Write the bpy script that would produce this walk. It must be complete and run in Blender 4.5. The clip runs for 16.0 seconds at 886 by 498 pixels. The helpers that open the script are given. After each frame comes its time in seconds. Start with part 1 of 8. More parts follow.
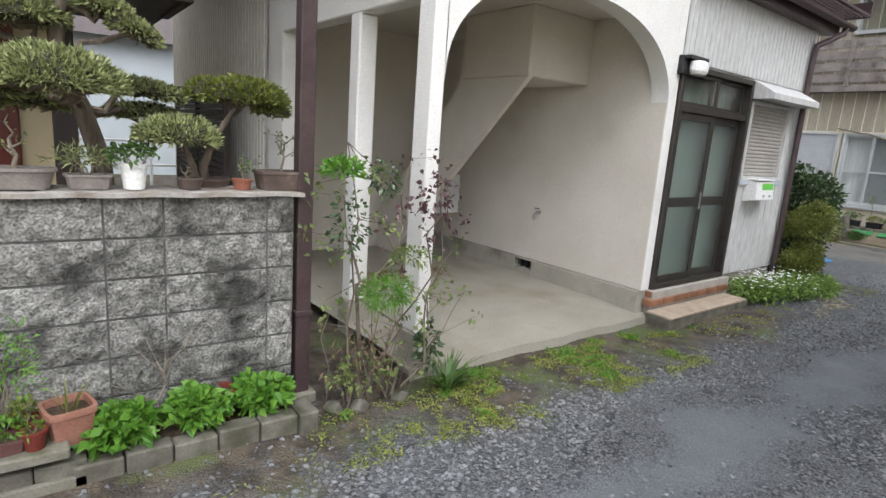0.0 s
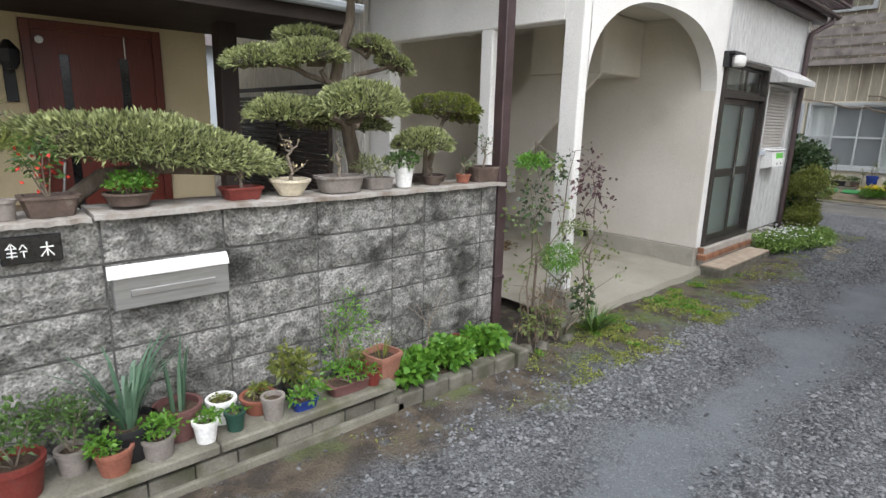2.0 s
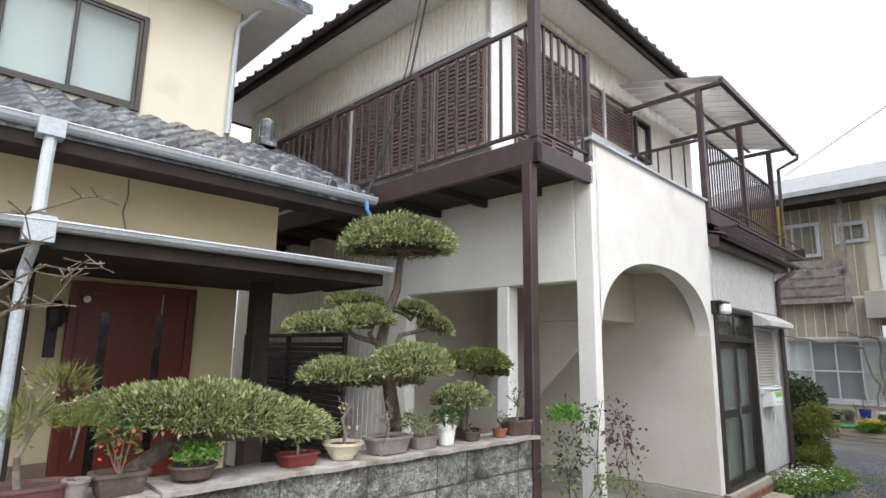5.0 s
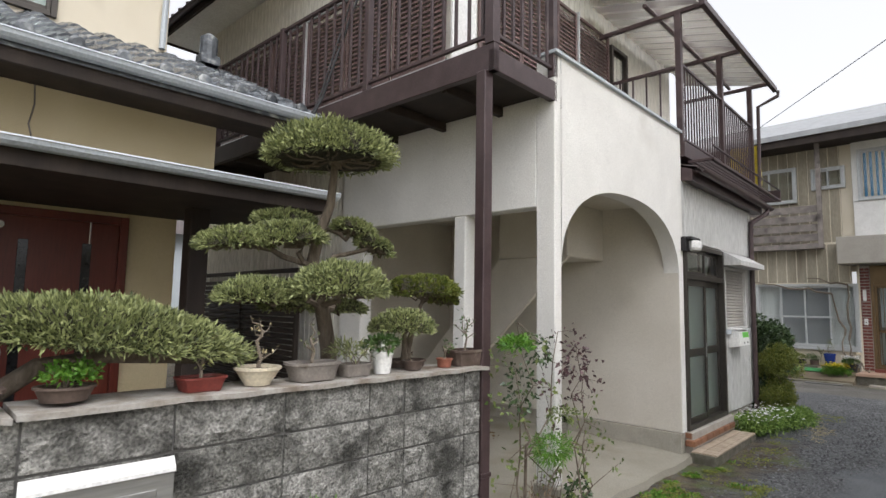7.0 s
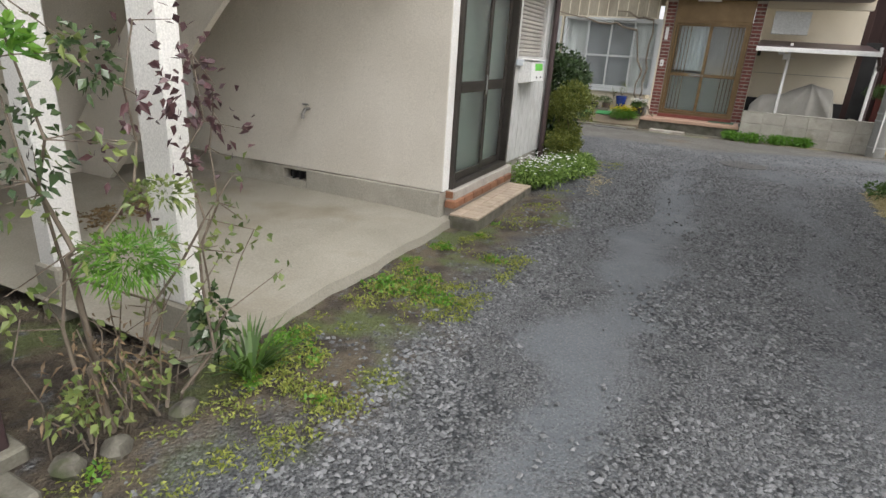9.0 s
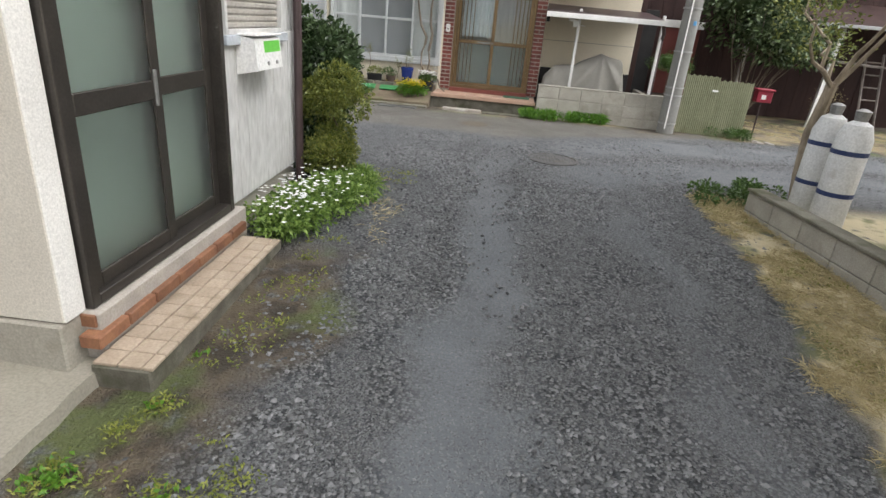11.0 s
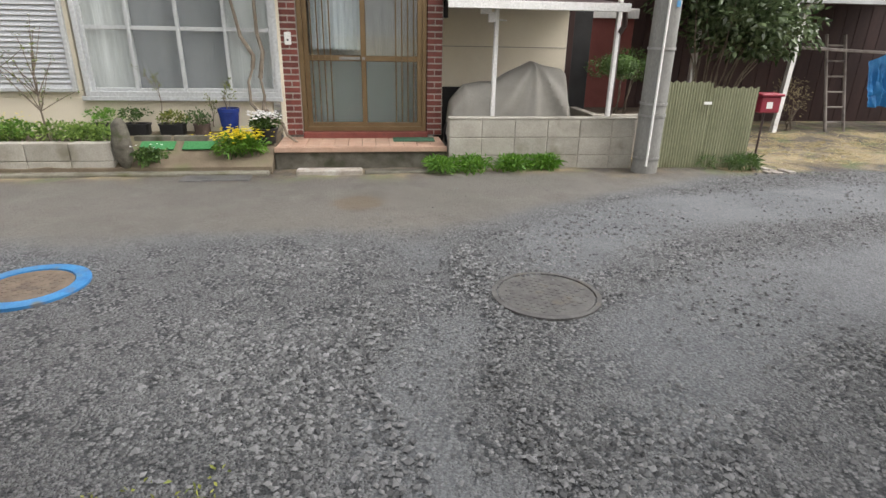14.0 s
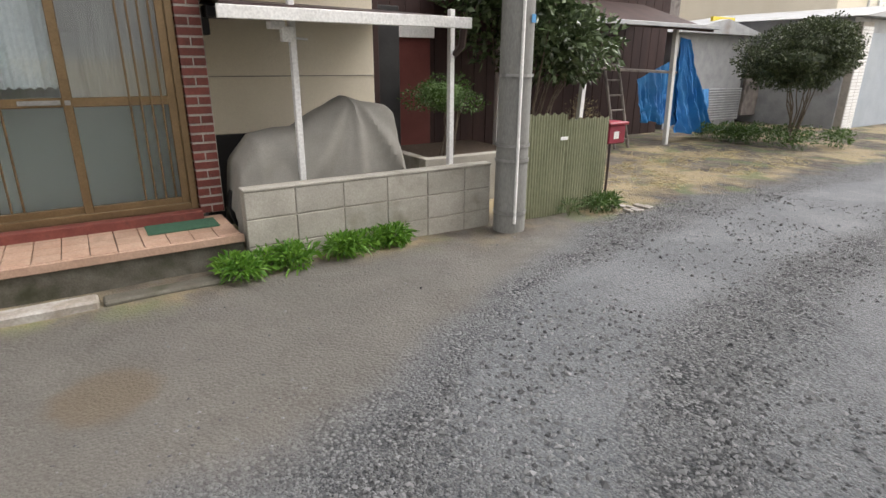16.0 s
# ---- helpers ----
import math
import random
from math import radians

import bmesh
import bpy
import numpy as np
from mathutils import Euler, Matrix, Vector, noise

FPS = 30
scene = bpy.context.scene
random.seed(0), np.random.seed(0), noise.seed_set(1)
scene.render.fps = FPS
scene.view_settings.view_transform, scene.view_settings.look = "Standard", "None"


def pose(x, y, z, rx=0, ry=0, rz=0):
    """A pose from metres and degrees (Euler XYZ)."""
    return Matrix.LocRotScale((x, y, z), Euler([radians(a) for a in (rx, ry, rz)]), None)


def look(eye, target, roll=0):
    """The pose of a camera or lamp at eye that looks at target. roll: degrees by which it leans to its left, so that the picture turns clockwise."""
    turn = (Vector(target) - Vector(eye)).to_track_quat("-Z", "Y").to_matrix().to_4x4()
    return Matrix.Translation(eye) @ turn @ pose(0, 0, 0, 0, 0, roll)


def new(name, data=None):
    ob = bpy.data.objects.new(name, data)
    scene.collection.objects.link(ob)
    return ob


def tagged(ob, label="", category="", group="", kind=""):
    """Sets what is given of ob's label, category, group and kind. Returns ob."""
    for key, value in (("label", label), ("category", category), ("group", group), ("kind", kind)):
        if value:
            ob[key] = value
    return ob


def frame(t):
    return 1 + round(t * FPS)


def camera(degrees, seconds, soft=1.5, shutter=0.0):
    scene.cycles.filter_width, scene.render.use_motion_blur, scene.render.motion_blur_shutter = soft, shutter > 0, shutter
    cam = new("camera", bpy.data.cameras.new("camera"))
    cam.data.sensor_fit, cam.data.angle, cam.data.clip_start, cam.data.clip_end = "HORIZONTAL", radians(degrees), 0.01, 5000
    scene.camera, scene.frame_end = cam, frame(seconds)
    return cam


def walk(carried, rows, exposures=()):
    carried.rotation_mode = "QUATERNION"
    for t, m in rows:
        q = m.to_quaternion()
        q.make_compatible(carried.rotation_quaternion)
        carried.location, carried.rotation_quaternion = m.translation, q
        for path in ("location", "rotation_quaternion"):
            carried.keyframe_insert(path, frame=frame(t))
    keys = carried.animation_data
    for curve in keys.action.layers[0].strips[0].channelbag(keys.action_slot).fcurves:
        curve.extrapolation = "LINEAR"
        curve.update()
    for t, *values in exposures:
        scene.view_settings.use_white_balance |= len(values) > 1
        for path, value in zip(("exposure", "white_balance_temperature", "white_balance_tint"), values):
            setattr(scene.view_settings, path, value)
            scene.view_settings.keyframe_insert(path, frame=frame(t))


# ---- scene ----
cam = camera(77.0, 16.0, 1.5)
EXPO = -0.36
PATH = [
    (0, (0.001, -0.11, 1.485), (1.166, 1.467, 1.09), 4.1),
    (0.5, (-0.561, -0.029, 1.47), (0.707, 1.462, 1.057), 3.9),
    (1, (-1.042, 0.009, 1.488), (0.245, 1.473, 1.039), 3.1),
    (1.5, (-1.435, 0.095, 1.505), (-0.148, 1.558, 1.053), 2.2),
    (2, (-1.72, 0.153, 1.555), (-0.425, 1.608, 1.099), 1.5),
    (2.5, (-1.877, 0.185, 1.592), (-0.571, 1.653, 1.217), 0.9),
    (3, (-1.992, 0.255, 1.64), (-0.665, 1.741, 1.46), 0.9),
    (3.5, (-2.06, 0.289, 1.659), (-0.725, 1.778, 1.67), 0.6),
    (4, (-2.094, 0.289, 1.677), (-0.754, 1.763, 1.853), 0.5),
    (4.5, (-2.109, 0.295, 1.7), (-0.765, 1.747, 1.995), 0.5),
    (4.7, (-2.12, 0.298, 1.708), (-0.777, 1.738, 2.058), 0.6),
    (6.8, (-1.806, 0.344, 1.581), (-0.424, 1.745, 1.938), 1.0),
    (7, (-1.664, 0.4, 1.535), (-0.25, 1.8, 1.73), 1.0),
    (7.5, (-1.239, 0.563, 1.449), (0.229, 1.907, 1.25), 0.9),
    (8, (-0.672, 0.652, 1.365), (0.889, 1.813, 0.9), 2.4),
    (8.5, (-0.161, 0.682, 1.337), (1.465, 1.705, 0.781), 3.0),
    (9, (0.492, 0.839, 1.327), (2.181, 1.667, 0.648), 3.7),
    (9.5, (1.042, 0.919, 1.414), (2.784, 1.523, 0.638), 3.9),
    (10, (1.562, 0.961, 1.447), (3.345, 1.404, 0.656), 4.9),
    (10.2, (1.796, 0.989, 1.478), (3.594, 1.355, 0.681), 5.2),
    (12.3, (4.477, 1.574, 1.421), (6.349, 1.533, 0.718), 3.5),
    (12.5, (4.753, 1.584, 1.428), (6.624, 1.512, 0.723), 3.1),
    (13, (5.433, 1.541, 1.369), (7.301, 1.44, 0.662), 2.3),
    (13.5, (6.081, 1.497, 1.359), (7.942, 1.305, 0.652), 1.9),
    (14, (6.692, 1.53, 1.347), (8.545, 1.283, 0.636), 1.1),
    (14.5, (7.288, 1.507, 1.352), (9.12, 1.102, 0.658), 1.6),
    (15, (7.847, 1.514, 1.39), (9.657, 0.996, 0.713), 0.5),
    (15.5, (8.336, 1.493, 1.422), (10.064, 0.742, 0.751), 0.7),
    (16, (8.806, 1.56, 1.385), (10.395, 0.528, 0.744), 0.4),
]
walk(cam, [(t, look(eye, target, roll)) for t, eye, target, roll in PATH], exposures=[(0.0, EXPO + 0.06, 6180, 12), (2.0, EXPO + 0.04, 6180, 12), (4.0, EXPO + 0.0, 6150, 12), (5.5, EXPO - 0.04, 6180, 12), (6.8, EXPO - 0.34, 6360, 12), (7.0, EXPO - 0.3, 6380, 12), (7.6, EXPO + 0.0, 6480, 11), (9.0, EXPO + 0.06, 6520, 11), (10.2, EXPO + 0.18, 6520, 11), (12.5, EXPO + 0.46, 6480, 10), (13.2, EXPO + 0.58, 6540, 10), (14.0, EXPO + 0.4, 6700, 12), (16.0, EXPO + 0.26, 6740, 13)])

# ---- light: bright overcast sky ----
world = bpy.data.worlds.new("overcast_sky")
scene.world = world
world.use_nodes = True
wn = world.node_tree.nodes
bg = wn["Background"]
sky = wn.new("ShaderNodeTexSky")
sky.sky_type = "NISHITA"
sky.sun_disc = False
sky.sun_elevation, sky.sun_rotation = radians(52), radians(200)
sky.air_density, sky.dust_density, sky.ozone_density = 1.0, 6.0, 1.0
hsv = wn.new("ShaderNodeHueSaturation")
hsv.inputs["Saturation"].default_value = 0.12
hsv.inputs["Value"].default_value = 4.2
world.node_tree.links.new(sky.outputs[0], hsv.inputs["Color"])
veil = wn.new("ShaderNodeMix")
veil.data_type = "RGBA"
veil.inputs[0].default_value = 0.55
veil.inputs[7].default_value = (9.6, 9.75, 9.9, 1)
world.node_tree.links.new(hsv.outputs[0], veil.inputs[6])
world.node_tree.links.new(veil.outputs[2], bg.inputs[0])
bg.inputs[1].default_value = 0.15
sun = new("sun", bpy.data.lights.new("sun", "SUN"))
sun.data.energy, sun.data.angle, sun.data.color = 0.5, radians(35), (1.0, 0.97, 0.93)
sun.matrix_world = look((0, 0, 20), (3.0, 8.0, 0))


# ---- materials ----
def surf(name, c1, c2, scale=6.0, rough=0.8, bump=0.15, fine=60.0, stain=None, amount=0.5, sscale=1.3, metal=0.0, piece=0.0, stretch=(1, 1, 1), spec=0.4, dist=0.004):
    m = bpy.data.materials.new(name)
    m.use_nodes = True
    n, l = m.node_tree.nodes, m.node_tree.links
    b = n["Principled BSDF"]
    b.inputs["Roughness"].default_value, b.inputs["Metallic"].default_value = rough, metal
    b.inputs["Specular IOR Level"].default_value = spec
    geo = n.new("ShaderNodeNewGeometry")
    mp = n.new("ShaderNodeMapping")
    mp.inputs["Scale"].default_value = stretch
    l.new(geo.outputs["Position"], mp.inputs[0])

    def nz(s, detail=4.0):
        t = n.new("ShaderNodeTexNoise")
        t.inputs["Scale"].default_value, t.inputs["Detail"].default_value = s, detail
        l.new(mp.outputs[0], t.inputs["Vector"])
        return t.outputs["Fac"]

    def ramp(src, a, b2, ca, cb):
        r = n.new("ShaderNodeValToRGB")
        r.color_ramp.elements[0].position, r.color_ramp.elements[1].position = a, b2
        r.color_ramp.elements[0].color, r.color_ramp.elements[1].color = (*ca, 1), (*cb, 1)
        l.new(src, r.inputs[0])
        return r.outputs[0]

    def mix(fac, a, b2, mode="MIX"):
        x = n.new("ShaderNodeMix")
        x.data_type, x.blend_type = "RGBA", mode
        if isinstance(fac, float):
            x.inputs[0].default_value = fac
        else:
            l.new(fac, x.inputs[0])
        l.new(a, x.inputs[6])
        l.new(b2, x.inputs[7])
        return x.outputs[2]
    col = ramp(nz(scale), 0.3, 0.7, c1, c2)
    col = mix(1.0, col, ramp(nz(fine, 2.0), 0.25, 0.75, (0.8, 0.8, 0.8), (1.12, 1.12, 1.12)), "MULTIPLY")
    if stain:
        k = ramp(nz(sscale, 8.0), 1.0 - amount, 1.08 - amount * 0.8, (0, 0, 0), (1, 1, 1))
        r = n.new("ShaderNodeRGB")
        r.outputs[0].default_value = (*stain, 1)
        col = mix(k, col, r.outputs[0])
    if piece:
        oi = n.new("ShaderNodeObjectInfo")
        col = mix(1.0, col, ramp(oi.outputs["Random"], 0.0, 1.0, (1 - piece,) * 3, (1 + piece,) * 3), "MULTIPLY")
    l.new(col, b.inputs["Base Color"])
    if bump:
        bp = n.new("ShaderNodeBump")
        bp.inputs["Strength"].default_value, bp.inputs["Distance"].default_value = bump, dist
        l.new(nz(fine, 6.0), bp.inputs["Height"])
        l.new(bp.outputs[0], b.inputs["Normal"])
    return m


def leafy(name, dark, light, rough=0.45, trans=0.2):
    m = bpy.data.materials.new(name)
    m.use_nodes = True
    n, l = m.node_tree.nodes, m.node_tree.links
    b = n["Principled BSDF"]
    b.inputs["Roughness"].default_value = rough
    geo = n.new("ShaderNodeNewGeometry")
    r = n.new("ShaderNodeValToRGB")
    r.color_ramp.elements[0].color, r.color_ramp.elements[1].color = (*dark, 1), (*light, 1)
    t = n.new("ShaderNodeTexNoise")
    t.inputs["Scale"].default_value = 9.0
    l.new(geo.outputs["Position"], t.inputs["Vector"])
    mm = n.new("ShaderNodeMath")
    mm.operation = "MULTIPLY_ADD"
    mm.inputs[1].default_value, mm.inputs[2].default_value = 0.85, -0.12
    l.new(geo.outputs["Random Per Island"], mm.inputs[0])
    ad = n.new("ShaderNodeMath")
    ad.operation = "MULTIPLY_ADD"
    ad.inputs[1].default_value = 0.5
    l.new(t.outputs["Fac"], ad.inputs[0])
    l.new(mm.outputs[0], ad.inputs[2])
    l.new(ad.outputs[0], r.inputs[0])
    l.new(r.outputs[0], b.inputs["Base Color"])
    tr = n.new("ShaderNodeBsdfTranslucent")
    l.new(r.outputs[0], tr.inputs[0])
    ms = n.new("ShaderNodeMixShader")
    ms.inputs[0].default_value = trans
    l.new(b.outputs[0], ms.inputs[1])
    l.new(tr.outputs[0], ms.inputs[2])
    l.new(ms.outputs[0], n["Material Output"].inputs[0])
    return m


def glassy(name, tint, rough):
    m = bpy.data.materials.new(name)
    m.use_nodes = True
    b = m.node_tree.nodes["Principled BSDF"]
    b.inputs["Base Color"].default_value = (*tint, 1)
    b.inputs["Roughness"].default_value = rough
    b.inputs["Transmission Weight"].default_value = 1.0
    b.inputs["IOR"].default_value = 1.45
    n, l = m.node_tree.nodes, m.node_tree.links
    geo, t, bp = n.new("ShaderNodeNewGeometry"), n.new("ShaderNodeTexNoise"), n.new("ShaderNodeBump")
    t.inputs["Scale"].default_value = 3.0 if rough < 0.1 else 90.0
    bp.inputs["Strength"].default_value, bp.inputs["Distance"].default_value = 0.06, 0.004
    l.new(geo.outputs["Position"], t.inputs["Vector"])
    l.new(t.outputs["Fac"], bp.inputs["Height"])
    l.new(bp.outputs[0], b.inputs["Normal"])
    return m


M_PLASTER = surf("white_plaster", (0.66, 0.65, 0.62), (0.74, 0.73, 0.7), 2.5, 0.85, 0.25, 120, (0.5, 0.48, 0.44), 0.36, 0.9)
# darker, warmer than the front plaster: the carport's dimness is in this colour
M_INNER = surf("shaded_plaster", (0.56, 0.525, 0.46), (0.63, 0.595, 0.53), 1.8, 0.85, 0.3, 130, (0.44, 0.41, 0.355), 0.36, 0.8)
M_SIDING = surf("beige_siding", (0.68, 0.655, 0.59), (0.75, 0.725, 0.66), 3, 0.6, 0.05, 40, (0.45, 0.43, 0.38), 0.36, 1.5, stretch=(1, 1, 0.2))
M_WHITESIDE = surf("white_siding", (0.5, 0.5, 0.49), (0.54, 0.54, 0.53), 2, 0.5, 0.03, 30, (0.44, 0.435, 0.42), 0.3, 0.8, stretch=(1, 1, 0.3))
M_BROWN = surf("brown_metal", (0.046, 0.029, 0.03), (0.068, 0.045, 0.046), 8, 0.4, 0.04, 80, (0.12, 0.09, 0.085), 0.36, 3)
M_LOUVRE = surf("brown_louvre", (0.12, 0.075, 0.07), (0.17, 0.112, 0.105), 8, 0.5, 0.04, 80)
M_DARK = surf("dark_wood", (0.018, 0.012, 0.01), (0.04, 0.028, 0.022), 5, 0.7, 0.2, 60, stretch=(1, 1, 0.15))
M_BRONZE = surf("bronze_sash", (0.05, 0.045, 0.04), (0.07, 0.062, 0.055), 6, 0.35, 0.03, 90, metal=0.5)
M_ALU = surf("aluminium_sash", (0.5, 0.52, 0.53), (0.56, 0.58, 0.59), 3, 0.4, 0.01, 40, metal=0.3)
M_CREAM = surf("cream_stucco", (0.55, 0.46, 0.29), (0.62, 0.53, 0.35), 2, 0.9, 0.4, 160, (0.4, 0.32, 0.2), 0.36, 1.2)
M_CREAM2 = surf("pale_stucco", (0.66, 0.6, 0.48), (0.72, 0.66, 0.54), 2, 0.9, 0.3, 160, (0.5, 0.44, 0.34), 0.36, 1.0)
M_GUTTER = surf("grey_gutter", (0.42, 0.46, 0.5), (0.48, 0.52, 0.56), 2, 0.35, 0.02, 60, (0.3, 0.32, 0.34), 0.3, 3)
M_TILE = surf("roof_tile", (0.045, 0.05, 0.058), (0.15, 0.165, 0.18), 9, 0.25, 0.1, 60, (0.33, 0.34, 0.33), 0.44, 9, piece=0.4)
M_TILEA = surf("brown_roof_tile", (0.06, 0.045, 0.042), (0.1, 0.08, 0.075), 7, 0.5, 0.1, 60)
M_REDDOOR = surf("red_wood_door", (0.096, 0.0176, 0.0112), (0.136, 0.028, 0.0176), 4, 0.4, 0.1, 60, stretch=(1, 1, 0.1))
def split_stone(name):
    m = bpy.data.materials.new(name)
    m.use_nodes = True
    n, l = m.node_tree.nodes, m.node_tree.links
    b = n["Principled BSDF"]
    b.inputs["Roughness"].default_value = 0.95
    geo = n.new("ShaderNodeNewGeometry")

    def ramp(scale, detail, stops):
        t, r = n.new("ShaderNodeTexNoise"), n.new("ShaderNodeValToRGB")
        t.inputs["Scale"].default_value, t.inputs["Detail"].default_value = scale, detail
        l.new(geo.outputs["Position"], t.inputs["Vector"])
        l.new(t.outputs["Fac"], r.inputs[0])
        for e, (p, v) in zip(r.color_ramp.elements, stops):
            e.position, e.color = p, (*v, 1)
        return t.outputs["Fac"], r.outputs[0]

    def times(x, y):
        k = n.new("ShaderNodeMix")
        k.data_type, k.blend_type = "RGBA", "MULTIPLY"
        k.inputs[0].default_value = 1.0
        l.new(x, k.inputs[6])
        l.new(y, k.inputs[7])
        return k.outputs[2]
    h1, grain = ramp(80.0, 4.0, ((0.3, (0.1, 0.098, 0.093)), (0.7, (0.38, 0.373, 0.355))))
    h2, chips = ramp(19.0, 6.0, ((0.33, (0.5, 0.5, 0.49)), (0.62, (1.1, 1.1, 1.09))))
    h3, weather = ramp(4.2, 12.0, ((0.33, (0.22, 0.22, 0.21)), (0.52, (1.0, 1.0, 1.0))))
    oi, tone = n.new("ShaderNodeObjectInfo"), n.new("ShaderNodeValToRGB")
    tone.color_ramp.elements[0].color, tone.color_ramp.elements[1].color = (0.8, 0.8, 0.78, 1), (1.15, 1.15, 1.14, 1)
    l.new(oi.outputs["Random"], tone.inputs[0])
    l.new(times(times(times(grain, chips), weather), tone.outputs[0]), b.inputs["Base Color"])
    ad, bp = n.new("ShaderNodeMath"), n.new("ShaderNodeBump")
    ad.operation = "MULTIPLY_ADD"
    ad.inputs[1].default_value = 0.4
    l.new(h1, ad.inputs[0])
    l.new(h2, ad.inputs[2])
    bp.inputs["Strength"].default_value, bp.inputs["Distance"].default_value = 1.0, 0.03
    l.new(ad.outputs[0], bp.inputs["Height"])
    l.new(bp.outputs[0], b.inputs["Normal"])
    return m


M_BLOCK = split_stone("split_block")
# near-black fill of the pad cores: stands in for shade among the leaves
M_PADSHADE = surf("pad_shade", (0.025, 0.022, 0.014), (0.06, 0.055, 0.035), 40, 0.95, 0.9, 80, dist=0.02)
M_MORTAR = surf("dark_mortar", (0.07, 0.068, 0.064), (0.15, 0.147, 0.14), 12, 0.95, 0.4, 90)
M_CAP = surf("weathered_cap", (0.272, 0.24, 0.2), (0.44, 0.424, 0.4), 9, 0.7, 0.5, 60, (0.16, 0.12, 0.088), 0.45, 5)
M_CONC = surf("concrete", (0.245, 0.228, 0.188), (0.305, 0.284, 0.238), 2.2, 0.85, 0.25, 90, (0.2, 0.175, 0.13), 0.44, 1.4)
M_PLINTH = surf("mortar_plinth", (0.288, 0.272, 0.232), (0.368, 0.344, 0.296), 3, 0.9, 0.3, 90, (0.16, 0.144, 0.112), 0.42, 2.2)
M_OLDCONC = surf("mossy_concrete", (0.11, 0.103, 0.08), (0.215, 0.205, 0.165), 5, 0.9, 0.5, 80, (0.07, 0.072, 0.034), 0.48, 4.0)
M_CBLOCK = surf("pale_concrete_block", (0.3, 0.285, 0.245), (0.4, 0.382, 0.338), 5, 0.9, 0.5, 110, (0.18, 0.165, 0.125), 0.43, 2.8, piece=0.07)
M_OLDBLOCK = surf("old_kerb_block", (0.085, 0.078, 0.06), (0.18, 0.17, 0.14), 7, 0.9, 0.6, 90, (0.05, 0.052, 0.028), 0.48, 5, piece=0.2)
M_SLAT = surf("shutter_slat", (0.33, 0.31, 0.28), (0.4, 0.38, 0.345), 3, 0.5, 0.05, 40, (0.26, 0.24, 0.21), 0.34, 2)
M_ROSE = leafy("rose_leaves", (0.045, 0.08, 0.02), (0.23, 0.28, 0.085), 0.45)
M_BRICKBR = surf("brown_brick", (0.16, 0.07, 0.04), (0.27, 0.13, 0.07), 9, 0.6, 0.4, 70, (0.07, 0.04, 0.03), 0.42, 6, piece=0.2)
M_BRICKRED = surf("red_brick", (0.125, 0.032, 0.026), (0.19, 0.055, 0.042), 9, 0.55, 0.3, 70, (0.09, 0.03, 0.025), 0.4, 9, piece=0.22)
M_JOINT = surf("brick_mortar", (0.32, 0.296, 0.264), (0.4, 0.368, 0.328), 9, 0.9, 0.4, 90)
M_TILESTEP = surf("beige_step_tile", (0.3375, 0.27, 0.2025), (0.4125, 0.3375, 0.2625), 6, 0.6, 0.2, 70, (0.21, 0.165, 0.1125), 0.42, 4, piece=0.08)
M_PORCH = surf("pink_porch_tile", (0.375, 0.24, 0.1725), (0.435, 0.3, 0.225), 5, 0.6, 0.15, 70, (0.24, 0.165, 0.12), 0.42, 3, piece=0.07)
M_WHITE = surf("white_paint", (0.72, 0.72, 0.7), (0.8, 0.8, 0.79), 5, 0.5, 0.05, 60, (0.5, 0.48, 0.44), 0.36, 5)
M_STEEL = surf("brushed_steel", (0.294, 0.294, 0.287), (0.35, 0.35, 0.343), 12, 0.42, 0.05, 60, metal=0.7, stretch=(0.1, 1, 1))
M_GREEN = surf("green_label", (0.12, 0.5, 0.06), (0.16, 0.56, 0.09), 5, 0.5, 0.02, 60)
M_BLACK = surf("black_plastic", (0.012, 0.012, 0.013), (0.022, 0.022, 0.024), 6, 0.5, 0.1, 60)
M_GRANITE = surf("black_granite", (0.01, 0.01, 0.011), (0.018, 0.018, 0.02), 30, 0.15, 0.0, 60)
M_TERRA = surf("terracotta", (0.208, 0.072, 0.044), (0.272, 0.104, 0.068), 9, 0.8, 0.2, 70, (0.16, 0.112, 0.088), 0.42, 9)
M_PINKPOT = surf("pink_plastic", (0.264, 0.12, 0.084), (0.3, 0.15, 0.108), 9, 0.6, 0.1, 70)
M_REDPOT = surf("red_plastic", (0.1344, 0.0252, 0.0196), (0.168, 0.0336, 0.0252), 9, 0.5, 0.1, 70, (0.112, 0.0672, 0.056), 0.4, 9)
M_PLUM = surf("plum_plastic", (0.11, 0.05, 0.045), (0.15, 0.075, 0.07), 9, 0.6, 0.1, 70)
M_BONSAI = surf("brown_bonsai_clay", (0.07, 0.05, 0.04), (0.12, 0.085, 0.07), 12, 0.65, 0.2, 80, (0.2, 0.17, 0.14), 0.4, 12)
M_GREYPOT = surf("grey_clay", (0.17, 0.15, 0.135), (0.25, 0.225, 0.2), 12, 0.8, 0.2, 80, (0.12, 0.1, 0.08), 0.4, 12)
M_CREAMPOT = surf("cream_glaze", (0.52, 0.46, 0.34), (0.6, 0.54, 0.42), 9, 0.35, 0.05, 70, (0.36, 0.27, 0.16), 0.4, 9)
M_BLUEPOT = surf("blue_glaze", (0.015, 0.03, 0.16), (0.025, 0.05, 0.22), 9, 0.2, 0.03, 70)
M_GREENPOT = surf("green_plastic", (0.015, 0.05, 0.035), (0.025, 0.07, 0.05), 9, 0.5, 0.03, 70)
M_SOIL = surf("soil", (0.035, 0.024, 0.016), (0.09, 0.062, 0.04), 40, 0.95, 0.9, 90, dist=0.01)
